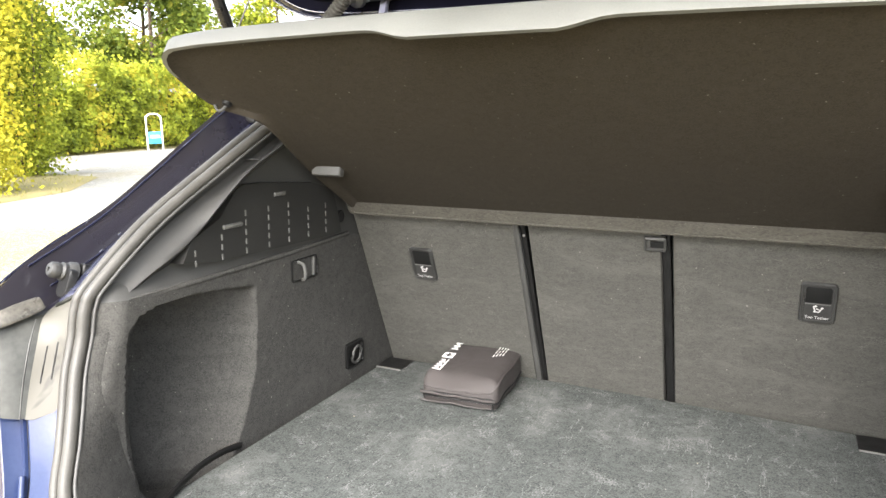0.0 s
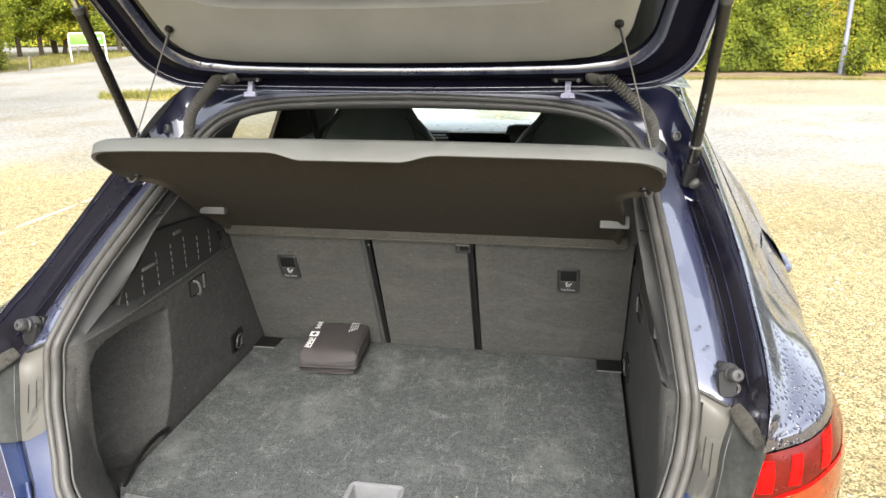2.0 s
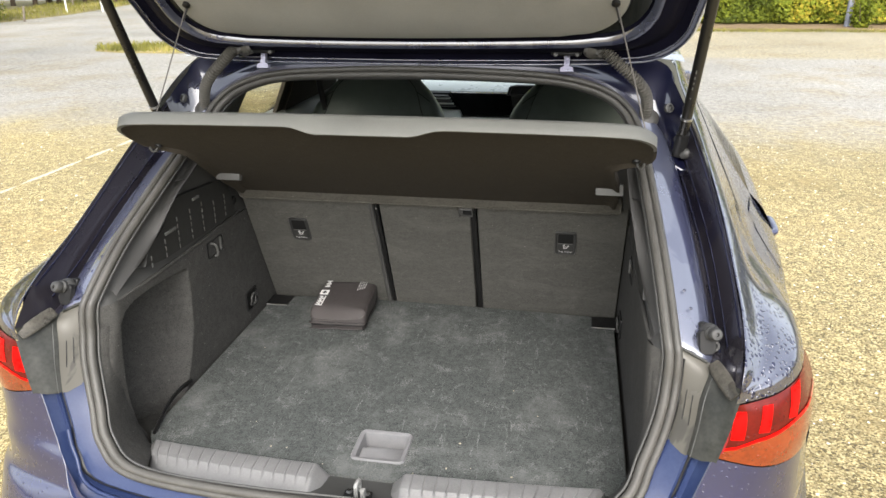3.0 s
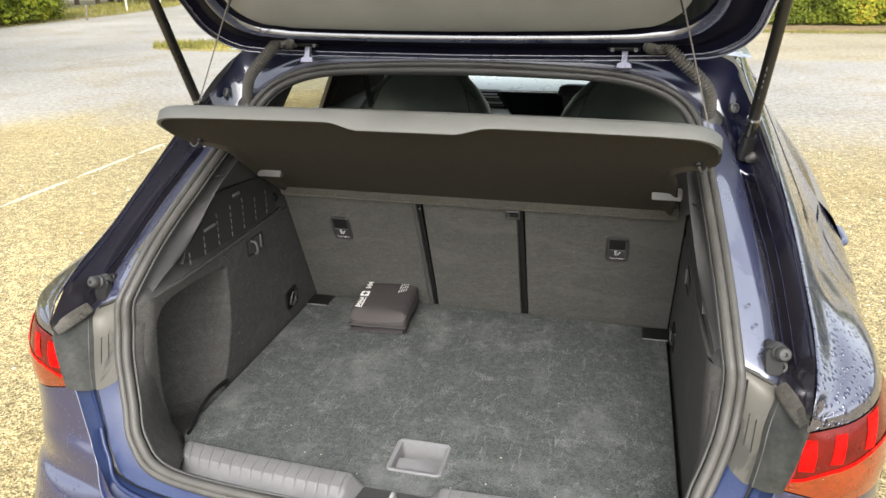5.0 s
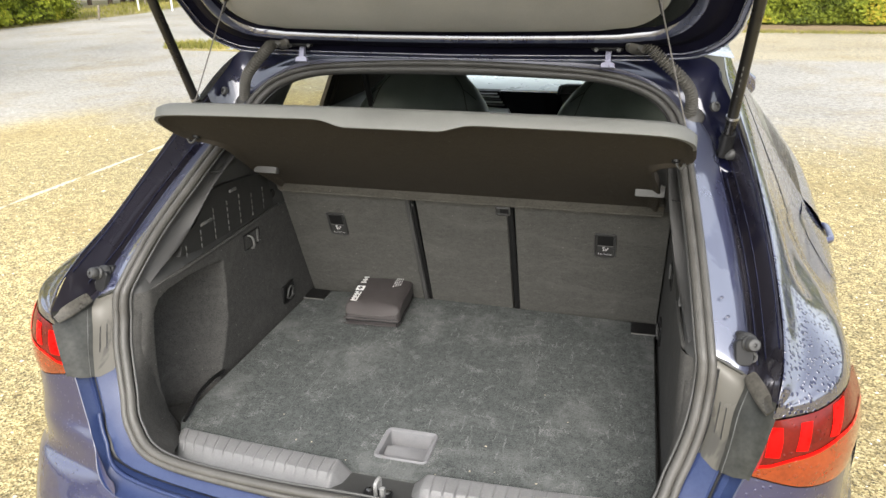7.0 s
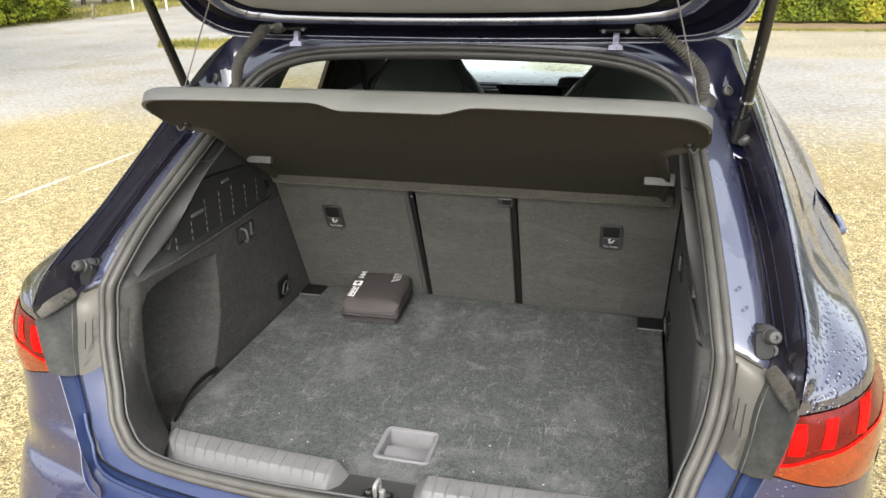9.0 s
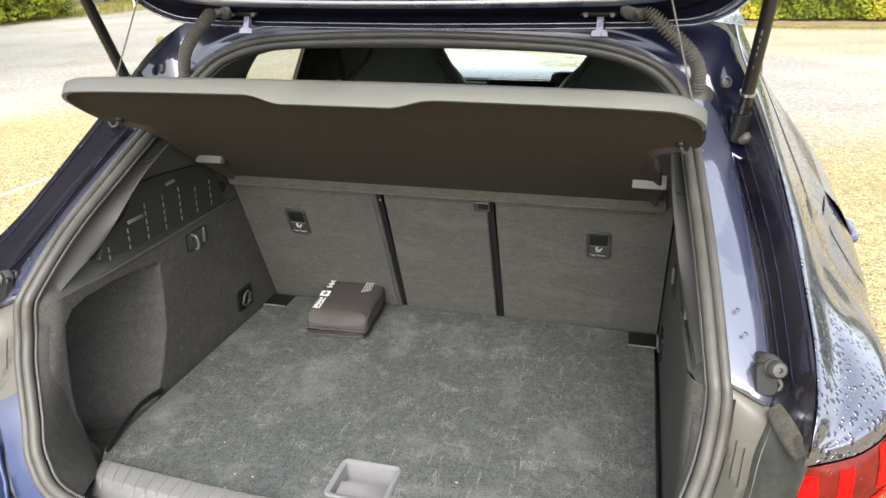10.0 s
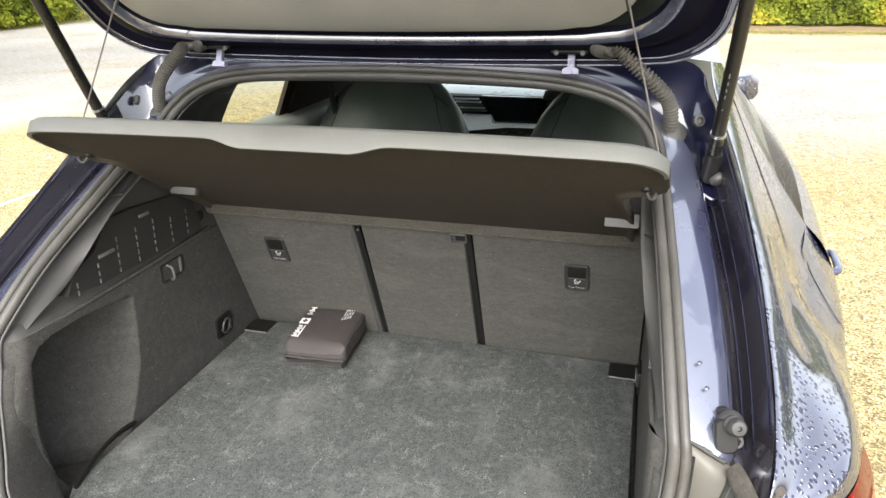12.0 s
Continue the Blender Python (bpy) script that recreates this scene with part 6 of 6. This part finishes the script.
# ---- surroundings ----
def leaf_material(name, dark, light, gold):
    m = bpy.data.materials.new(name)
    m.use_nodes = True
    nt = m.node_tree
    p = nt.nodes["Principled BSDF"]
    geo = nt.nodes.new("ShaderNodeNewGeometry")
    ramp = nt.nodes.new("ShaderNodeValToRGB")
    e = ramp.color_ramp.elements
    e[0].color, e[1].color = (*dark, 1), (*gold, 1)
    for at, c in ((.35, [(a + b) / 2 for a, b in zip(dark, light)]), (.7, light)):
        x = e.new(at)
        x.color = (*c, 1)
    tc = nt.nodes.new("ShaderNodeTexCoord")
    nz = nt.nodes.new("ShaderNodeTexNoise")
    nz.inputs["Scale"].default_value, nz.inputs["Detail"].default_value = .8, 3
    nt.links.new(tc.outputs["Object"], nz.inputs["Vector"])
    mx = nt.nodes.new("ShaderNodeMath")
    mx.operation = "MULTIPLY_ADD"
    mx.inputs[1].default_value = .55
    nt.links.new(geo.outputs["Random Per Island"], mx.inputs[0])
    sh = nt.nodes.new("ShaderNodeMath")
    sh.operation = "MULTIPLY_ADD"
    sh.inputs[1].default_value, sh.inputs[2].default_value = 2.3, -.93
    nt.links.new(nz.outputs[0], sh.inputs[0])
    nt.links.new(sh.outputs[0], mx.inputs[2])
    nt.links.new(mx.outputs[0], ramp.inputs[0])
    nt.links.new(ramp.outputs[0], p.inputs["Base Color"])
    p.inputs["Roughness"].default_value, p.inputs["Specular IOR Level"].default_value = .7, .2
    tr = nt.nodes.new("ShaderNodeBsdfTranslucent")
    nt.links.new(ramp.outputs[0], tr.inputs[0])
    ms = nt.nodes.new("ShaderNodeMixShader")
    ms.inputs[0].default_value = .4
    out = nt.nodes["Material Output"]
    nt.links.new(p.outputs[0], ms.inputs[1])
    nt.links.new(tr.outputs[0], ms.inputs[2])
    nt.links.new(ms.outputs[0], out.inputs[0])
    return m


HEDGE_LEAF = leaf_material("hedge_leaf", (.09, .12, .012), (.32, .36, .035), (.58, .48, .06))
GREEN_LEAF = leaf_material("green_hedge_leaf", (.055, .075, .010), (.20, .235, .022), (.40, .33, .04))
TREE_LEAF = leaf_material("tree_leaf", (.06, .09, .015), (.20, .25, .035), (.45, .38, .06))
GOLD_LEAF = leaf_material("golden_leaf", (.27, .26, .025), (.56, .51, .05), (.78, .60, .08))
BARK = material("bark", (.09, .065, .045), .9, 0, .4, 6, 60, .6, .01)
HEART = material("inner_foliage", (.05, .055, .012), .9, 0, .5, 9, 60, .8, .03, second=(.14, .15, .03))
GRASS = material("verge_grass", (.13, .12, .04), .9, 0, .4, 1.2, 40, .6, .02, second=(.26, .21, .09))
BLADE = leaf_material("grass_blade", (.12, .12, .03), (.28, .27, .06), (.46, .38, .14))
rng = np.random.default_rng(7)


def leaves(centres, normals, size):
    """Small folded leaf quads at the centres; returns verts and faces."""
    n = len(centres)
    a = rng.normal(size=(n, 3))
    t = a - normals * (a * normals).sum(1, keepdims=True)
    t /= np.linalg.norm(t, axis=1, keepdims=True) + 1e-9
    b = np.cross(normals, t)
    s = size * rng.uniform(.6, 1.4, (n, 1))
    w = .36
    v = np.stack([centres - t * s * .5, centres + b * s * w - normals * s * .08, centres + t * s * .5, centres - b * s * w - normals * s * .08], 1).reshape(-1, 3)
    f = np.arange(4 * n).reshape(-1, 4)
    return v, f


def leaf_mesh(name, v, f, mat, parent, label="", kind=""):
    me = bpy.data.meshes.new(name)
    me.vertices.add(len(v))
    me.vertices.foreach_set("co", v.ravel())
    me.loops.add(f.size)
    me.loops.foreach_set("vertex_index", f.ravel())
    me.polygons.add(len(f))
    me.polygons.foreach_set("loop_start", np.arange(0, f.size, 4))
    me.polygons.foreach_set("loop_total", np.full(len(f), 4))
    me.update(calc_edges=True)
    me.materials.append(mat)
    ob = new(name, me)
    if parent is not None:
        ob.parent = parent
    if label or kind:
        tagged(ob, label, kind=kind)
    return ob


def hedge(p0, p1, height, depth, n, size, mat, label, ragged=.35):
    """A clipped but uneven hedge between two ground points."""
    p0, p1 = np.array(p0, float), np.array(p1, float)
    d = p1 - p0
    length = np.linalg.norm(d)
    d /= length
    nor = np.array([d[1], -d[0]])
    if nor @ (-p0) < 0:
        nor = -nor
    th = thing("hedge", label, "hedge", (0, 0, 0))
    s = rng.uniform(0, length, n)
    top = height + ragged * np.array([noise.noise((x * .9, 3.1, height)) + .6 * noise.noise((x * 3.1, 1.7, 0)) for x in s])
    face = rng.random(n)
    on_top = face < .25
    z = np.where(on_top, top, top * rng.uniform(.03, 1, n) ** .85)
    w = np.where(on_top, rng.uniform(-.5, .5, n), .5) * depth
    bulge = np.array([noise.noise((x * .8, zz * 1.1, 5.0)) + .7 * noise.noise((x * 2.6, zz * 2.6, 9.0)) for x, zz in zip(s, z)])
    w = w + .32 * bulge - rng.exponential(.10, n)
    z = z + np.where(on_top, rng.exponential(.10, n) - .08, 0)
    xy = p0 + np.outer(s, d) + np.outer(w, nor)
    c = np.column_stack([xy, np.maximum(z, .05)])
    nn = np.column_stack([np.outer(np.ones(n), nor), np.full(n, .45)]) + rng.normal(scale=.55, size=(n, 3))
    nn /= np.linalg.norm(nn, axis=1, keepdims=True)
    v, f = leaves(c, nn, size)
    leaf_mesh("hedge_leaves", v, f, mat, th, "", "stuff")
    # solid heart filling the hedge, inner shade put into its dark green
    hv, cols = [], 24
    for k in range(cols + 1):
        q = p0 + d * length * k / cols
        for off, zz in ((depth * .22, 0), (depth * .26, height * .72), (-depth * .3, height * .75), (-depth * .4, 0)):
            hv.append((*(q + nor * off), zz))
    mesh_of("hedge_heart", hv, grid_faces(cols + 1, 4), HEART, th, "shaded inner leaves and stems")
    return th


def tree(at, height, crown_r, n, mat, label, size=.16, trunk=.16):
    th = thing("tree", label, "tree", at)
    base = Vector((0, 0, 0))
    bend = Vector((rng.uniform(-.3, .3), rng.uniform(-.3, .3), 0))
    path = spline([base, base + Vector((0, 0, height * .3)) + bend * .5, base + Vector((0, 0, height * .62)) + bend, base + Vector((0, 0, height * .9)) + bend * 1.2], 4)
    tube("trunk", path, trunk, BARK, th, "brown tapering trunk", 10, False, lambda t: 1.25 - 1.05 * t)
    ends = []
    for k in range(14):
        f = rng.uniform(.25, .85)
        o = path[int(f * (len(path) - 1))]
        a = rng.uniform(0, 2 * math.pi)
        r = crown_r * (1.05 - .6 * abs(f - .45)) * rng.uniform(.6, 1)
        e = o + Vector((math.cos(a) * r, math.sin(a) * r, r * rng.uniform(.15, .7)))
        tube("limb", spline([o, o.lerp(e, .5) + Vector((0, 0, .08 * r)), e], 4), trunk * .35, BARK, th, "", 6, False, lambda t: 1.1 - .9 * t)
        ends += [o.lerp(e, g) for g in (.55, .8, 1.0)]
    ends.append(path[-1])
    ends = np.array([list(e) for e in ends])
    pick = ends[rng.integers(0, len(ends), n)]
    off = rng.normal(size=(n, 3))
    off *= (rng.random((n, 1)) ** .45) * crown_r * .38 / np.linalg.norm(off, axis=1, keepdims=True)
    off[:, 2] *= .75
    c = pick + off
    nn = off / (np.linalg.norm(off, axis=1, keepdims=True) + 1e-6) + np.array([0, 0, .5]) + rng.normal(scale=.5, size=(n, 3))
    nn /= np.linalg.norm(nn, axis=1, keepdims=True)
    v, f = leaves(c, nn, size)
    leaf_mesh("crown", v, f, mat, th, "", "stuff")
    return th


hedge((2.0, 19.3), (16.0, 19.0), 1.9, 1.2, 46000, .085, GREEN_LEAF, "long green and yellow hedge beyond the lane", .25)
hedge((-10.0, 20.3), (2.0, 19.5), 2.1, 1.3, 26000, .11, HEDGE_LEAF, "bright yellow-green hedge ahead of the car", .4)
hedge((-17.3, 3.0), (-18.7, 19.0), 2.4, 1.6, 30000, .12, HEDGE_LEAF, "ragged yellow-green hedge beside the lane", .6)
hedge((-36.0, 41.0), (-14.0, 42.0), 2.2, 1.4, 20000, .13, HEDGE_LEAF, "far green hedge behind the sign", .4)
for x, y, h, r, m in ((-24, 9, 9, 3.0, GOLD_LEAF), (-23, 13, 8, 2.7, TREE_LEAF), (-26, 17, 10, 3.2, TREE_LEAF), (-25, 22, 9, 3.0, TREE_LEAF), (-25, 31, 9, 3.2, HEDGE_LEAF),
                      (-19, 35, 9, 3.4, HEDGE_LEAF), (-27, 6, 8, 2.6, TREE_LEAF), (-29, 25, 11, 3.5, TREE_LEAF), (-10, 27, 8, 3, TREE_LEAF), (-2, 27, 9, 3, GOLD_LEAF), (6, 27, 8, 3, TREE_LEAF)):
    tree((x, y, 0), h, r, 9000, m, "tall golden autumn tree" if m is GOLD_LEAF else "tall green tree behind the hedge", .22, .12)

hedge((16.0, 19.0), (21.0, 2.0), 2.6, 1.3, 16000, .13, GREEN_LEAF, "green hedge along the far side of the car park", .3)
for x, y in ((12, 26), (26, 14)):
    tree((x, y, 0), 5, 2.4, 6000, TREE_LEAF, "green tree behind the hedge", .24)

for k, (x, y) in enumerate(((-25.6, 27.6), (-25.0, 28.6), (-24.5, 29.4), (-24.2, 30.6), (-23.2, 31.2), (-22.0, 31.8), (-20.6, 32.4), (-19.0, 32.6))):
    tree((x, y, 0), 3.6 + .3 * (k % 3), 1.5, 8500, GOLD_LEAF if k == 3 else HEDGE_LEAF, "small yellow-green tree on the verge with a dark trunk", .13, .09)


def bush(at, height, width, n, mat, label):
    th = thing("bush", label, "bush", at)
    pts = []
    for k in range(16):
        a, r = rng.uniform(0, 2 * math.pi), width * rng.uniform(.1, .7)
        e = Vector((math.cos(a) * r, math.sin(a) * r, height * rng.uniform(.5, 1.05)))
        tube("stem", spline([(e.x * .2, e.y * .2, 0), (e.x * .6, e.y * .6, e.z * .55), e], 4), .018, BARK, th, "", 6, False, lambda t: 1.2 - t)
        for g in np.linspace(.08, 1, 9):
            pts.append(Vector((e.x * .2, e.y * .2, 0)).lerp(e, float(g)))
    pts = np.array([list(p) for p in pts])
    c = pts[rng.integers(0, len(pts), n)] + rng.normal(scale=width * .16, size=(n, 3))
    c[:, 2] = np.abs(c[:, 2]) + .03
    nn = rng.normal(size=(n, 3)) + np.array([0.4, -.4, .6])
    nn /= np.linalg.norm(nn, axis=1, keepdims=True)
    v, f = leaves(c, nn, .068)
    leaf_mesh("bush_leaves", v, f, mat, th, "", "stuff")


bush((-10.5, 5.2, 0), 6.2, 1.7, 30000, GOLD_LEAF, "tall golden leafy bush at the gravel's edge")
bush((-10.9, 3.2, 0), 7.0, 1.9, 26000, GOLD_LEAF, "tall golden leafy bush at the gravel's edge")
bush((-18.9, 19.8, 0), 3.4, 1.3, 15000, HEDGE_LEAF, "bushy yellow-green shrub where the lane bends")
bush((-12.6, 7.6, 0), 5.5, 1.6, 20000, HEDGE_LEAF, "tall yellow-green leafy bush at the gravel's edge")

bush((6.95, 17.75, 0), .75, .42, 1500, GREEN_LEAF, "small green shrub at the foot of the post")

# grass verges: at the foot of the hedges and the island in the lane
def verge(name, pts, label, h=.03, mat=None):
    n = len(pts)
    cx, cy = sum(p[0] for p in pts) / n, sum(p[1] for p in pts) / n
    verts = [(x, y, .004) for x, y in pts] + [(cx + (x - cx) * .96, cy + (y - cy) * .96, h) for x, y in pts]
    ob = mesh_of(name, verts, grid_faces(2, n, False, True) + [tuple(range(n, 2 * n))], mat or GRASS, None)
    return tagged(ob, label, "grass", kind="structure")


ISLAND = [(-9.3, 11.95), (-8.6, 11.75), (-7.4, 11.7), (-6.7, 12.1), (-7.2, 13.0), (-8.2, 13.4), (-9.2, 13.0), (-9.7, 12.6)]
verge("verge_ahead", [(-9.5, 17.6), (0, 17.2), (18, 17.0), (18, 22), (-9.5, 22)], "bare brown soil strip along the hedge", .03, SOIL)
verge("verge_beside", [(-16.2, 1), (-17.2, 10), (-18.0, 23), (-21, 34), (-34, 34), (-34, 1)], "rough grass verge under the hedge")
verge("verge_bush", [(-9.3, 2.2), (-9.0, 4.2), (-9.6, 6.2), (-11.2, 8.0), (-12.5, 8), (-12.5, 2)], "grassy edge with fallen leaves under the bushes")
verge("island_grass", ISLAND, "small weedy grass island in the lane")



def blades(pts, n, h, label):
    """Upright grass blades over a patch, as one tuft-covered sward."""
    p = np.array(pts, float)
    lo, hi = p.min(0), p.max(0)
    c = rng.uniform(lo, hi, (n * 3, 2))
    inside = np.zeros(len(c), bool)
    for a, b in zip(p, np.roll(p, -1, 0)):
        hit = ((a[1] > c[:, 1]) != (b[1] > c[:, 1])) & (c[:, 0] < (b[0] - a[0]) * (c[:, 1] - a[1]) / (b[1] - a[1] + 1e-9) + a[0])
        inside ^= hit
    c = c[inside][:n]
    m = len(c)
    lean = rng.normal(scale=.35, size=(m, 2))
    hh = h * rng.uniform(.4, 1.3, (m, 1))
    a = rng.uniform(0, math.pi, m)
    w = np.column_stack([np.cos(a), np.sin(a)]) * hh * .09
    z0, z1 = np.full((m, 1), .01), hh
    v = np.stack([np.hstack([c - w, z0]), np.hstack([c + w, z0]), np.hstack([c + w * .3 + lean * hh, z1]), np.hstack([c - w * .3 + lean * hh, z1])], 1).reshape(-1, 3)
    ob = leaf_mesh("grass", v, np.arange(4 * m).reshape(-1, 4), BLADE, None, label, "stuff")
    return tagged(ob, label, "grass", kind="stuff")


blades(ISLAND, 2200, .11, "weedy tufts of grass on a small island")
blades([(-9.5, 17.1), (0, 16.75), (18, 16.6), (18, 17.1), (-9.5, 17.7)], 26000, .05, "yellow-green moss and grass along the hedge foot")
blades([(-16.2, 1), (-17.2, 10), (-18.0, 23), (-21, 34), (-26, 34), (-21, 22), (-19, 1)], 12000, .12, "rough grass on the verge")
blades([(-9.3, 2.2), (-9.0, 4.2), (-9.6, 6.2), (-11.2, 8.0), (-12.5, 8), (-12.5, 2)], 2500, .06, "grass and fallen leaves under the bushes")

# white parking line, worn and ragged
def worn_line():
    m = material("worn_white_line", (.30, .25, .155), .85, 0, .3, 60, 220, .5, .004, second=(.54, .51, .43))
    ramp = [n for n in m.node_tree.nodes if n.type == "MAP_RANGE"][0]
    ramp.inputs["From Min"].default_value, ramp.inputs["From Max"].default_value = .62, .86
    return m


LINE = worn_line()
pl = thing("parking_line", "worn white painted parking line on the gravel", "road marking", kind="structure")
y = 1.6
while y < 5.2:
    step = .35 + .5 * rng.random()
    cols = int(step / .03)
    verts = []
    for k in range(cols + 1):
        yy = y + step * k / cols
        w = .026 * min(1, 4 * k / cols + .2, 4 * (cols - k) / cols + .2)
        verts += [(-3.90 - w * (.75 + .5 * rng.random()), yy, .004), (-3.90 + w * (.75 + .5 * rng.random()), yy, .004)]
    mesh_of("line_dash", verts, grid_faces(cols + 1, 2), LINE, pl)
    y += step + .012 + .05 * rng.random()

# sign on two legs, low hoop sign, post
SIGN_GREEN = material("green_sign", (.17, .40, .06), .4, 0, .1, 5, 100, 0)
SIGN_BLUE = material("blue_sign", (.05, .35, .75), .4, 0, .1, 5, 100, 0)
SIGN_WHITE = material("white_sign_paint", (.75, .75, .73), .5, 0, .1, 5, 100, 0)
sg = thing("board_sign", "white tubular sign frame with a lime green panel", "sign", (-18.35, 24.35, 0))
sg.rotation_euler = (0, 0, radians(38))
tube("sign_frame", spline([(-.62, 0, 0), (-.62, 0, .96), (-.59, 0, 1.06), (-.50, 0, 1.10), (.50, 0, 1.10), (.59, 0, 1.06), (.62, 0, .96), (.62, 0, 0)], 5), .032, SIGN_WHITE, sg, "white tube frame", 10)
box("sign_rail", (1.2, .04, .05), pose(0, 0, .66), SIGN_WHITE, sg, "white lower rail", .006)
bd = box("sign_panel", (1.16, .03, .36), pose(0, -.02, .88), SIGN_GREEN, sg, "lime green printed panel", .006)
for k in range(3):
    box("sign_bar", (.16, .008, .06), pose(.02 + .2 * k, -.038, .90), SIGN_WHITE, bd, "", 0)
hs = thing("hoop_sign", "white tubular hoop with a blue sign plate", "sign", (-15.62, 13.35, 0))
hs.rotation_euler = (0, 0, radians(62))
tube("hoop", spline([(-.20, 0, 0), (-.20, 0, .92), (-.17, 0, 1.03), (-.09, 0, 1.09), (.09, 0, 1.09), (.17, 0, 1.03), (.20, 0, .92), (.20, 0, 0)], 5), .021, SIGN_WHITE, hs, "white tube hoop", 10)
bp = box("blue_plate", (.34, .02, .32), pose(0, -.02, .45), SIGN_BLUE, hs, "blue sign plate", .004)
box("plate_bar", (.26, .01, .07), pose(0, -.034, .48), SIGN_WHITE, bp, "", 0)
po = thing("lamp_post", "grey metal post in front of the hedge", "post", (6.75, 18.1, 0))
lathe("post", [(.085, 0), (.07, .05), (.055, 1.2), (.05, 4.5)], pose(0, 0, 0), POST_GREY, po, "", 14)

# loose pale flints on the gravel
FLINT = material("pale_flint", (.40, .36, .27), .8, 0, .3, 20, 100, .4, .004, second=(.75, .72, .62), island=.5)
v0 = np.array([(1, 0, 0), (-1, 0, 0), (0, 1, 0), (0, -1, 0), (0, 0, 1), (0, 0, -1)], float)
f0 = np.array([(0, 2, 4), (2, 1, 4), (1, 3, 4), (3, 0, 4), (2, 0, 5), (1, 2, 5), (3, 1, 5), (0, 3, 5)])
vs, fs = [], []
for k in range(2600):
    x, y = rng.uniform(-5, 4.5), rng.uniform(-1.2, 6)
    if abs(x) < .95:
        x = math.copysign(.95 + 1.2 * rng.random(), x)
    s = rng.uniform(.004, .009) if k > 90 else rng.uniform(.010, .018)
    a = rng.uniform(0, 6.28)
    q = v0 * rng.uniform(.6, 1.3, (6, 1)) * np.array([s, s * .8, s * .5])
    q = q @ np.array([[math.cos(a), math.sin(a), 0], [-math.sin(a), math.cos(a), 0], [0, 0, 1]])
    fs.append(f0 + 6 * k)
    vs.append(q + np.array([x, y, s * .25]))
ob = mesh_of("loose_stones", np.concatenate(vs), np.concatenate(fs).tolist(), FLINT, None, "", 20)
tagged(ob, "loose pale flint stones scattered on gravel", "gravel", kind="stuff")

STAKE = material("weathered_stake", (.20, .17, .13), .9, 0, .3, 8, 80, .4, .003)
# open seams in the lane's asphalt
CRACK = material("open_seam", (.045, .036, .022), .95, 0, .4, 12, 60, .4)
for pts, w in (([(-9.15, 8.5), (-9.06, 9.0), (-9.16, 9.6), (-9.22, 10.35), (-9.13, 10.85), (-9.05, 11.3)], .016), ([(-12.56, 11.1), (-12.6, 11.6), (-12.58, 11.85)], .02), ([(-12.62, 12.0), (-12.76, 12.4), (-12.8, 13.4), (-12.7, 14.2)], .009),
               ([(4.6, 10.4), (4.9, 10.9), (4.8, 11.4), (5.1, 12.0)], .008)):
    line = spline([(x, y, .004) for x, y in pts], 14)
    verts = []
    for k, p in enumerate(line):
        ww = w * (.25 + .75 * abs(noise.noise((p.y * 3.1, w * 99, 0))) * 1.6) * math.sin(math.pi * (k + .3) / (len(line) - .4))
        jit = .03 * noise.noise((p.y * 5.0, 7.0, w))
        verts += [(p.x - ww + jit, p.y, .0035), (p.x + ww + jit, p.y, .0035)]
    mesh_of("lane_seam", verts, grid_faces(len(line), 2), CRACK, ground)
for x, y, h, lean in ((-17.3, 19.8, .5, 8), (-18.13, 25.1, .8, -5), (-21.6, 28.1, .8, 4)):
    tagged(lathe("wooden_stake", [(.035, 0), (.035, h * .9), (.03, h), (.01, h + .02)], pose(x, y, -.02, 0, lean, 0), STAKE, None, "", 8), "pale wooden stake on the grass verge", "stake", group="stakes along the verge")
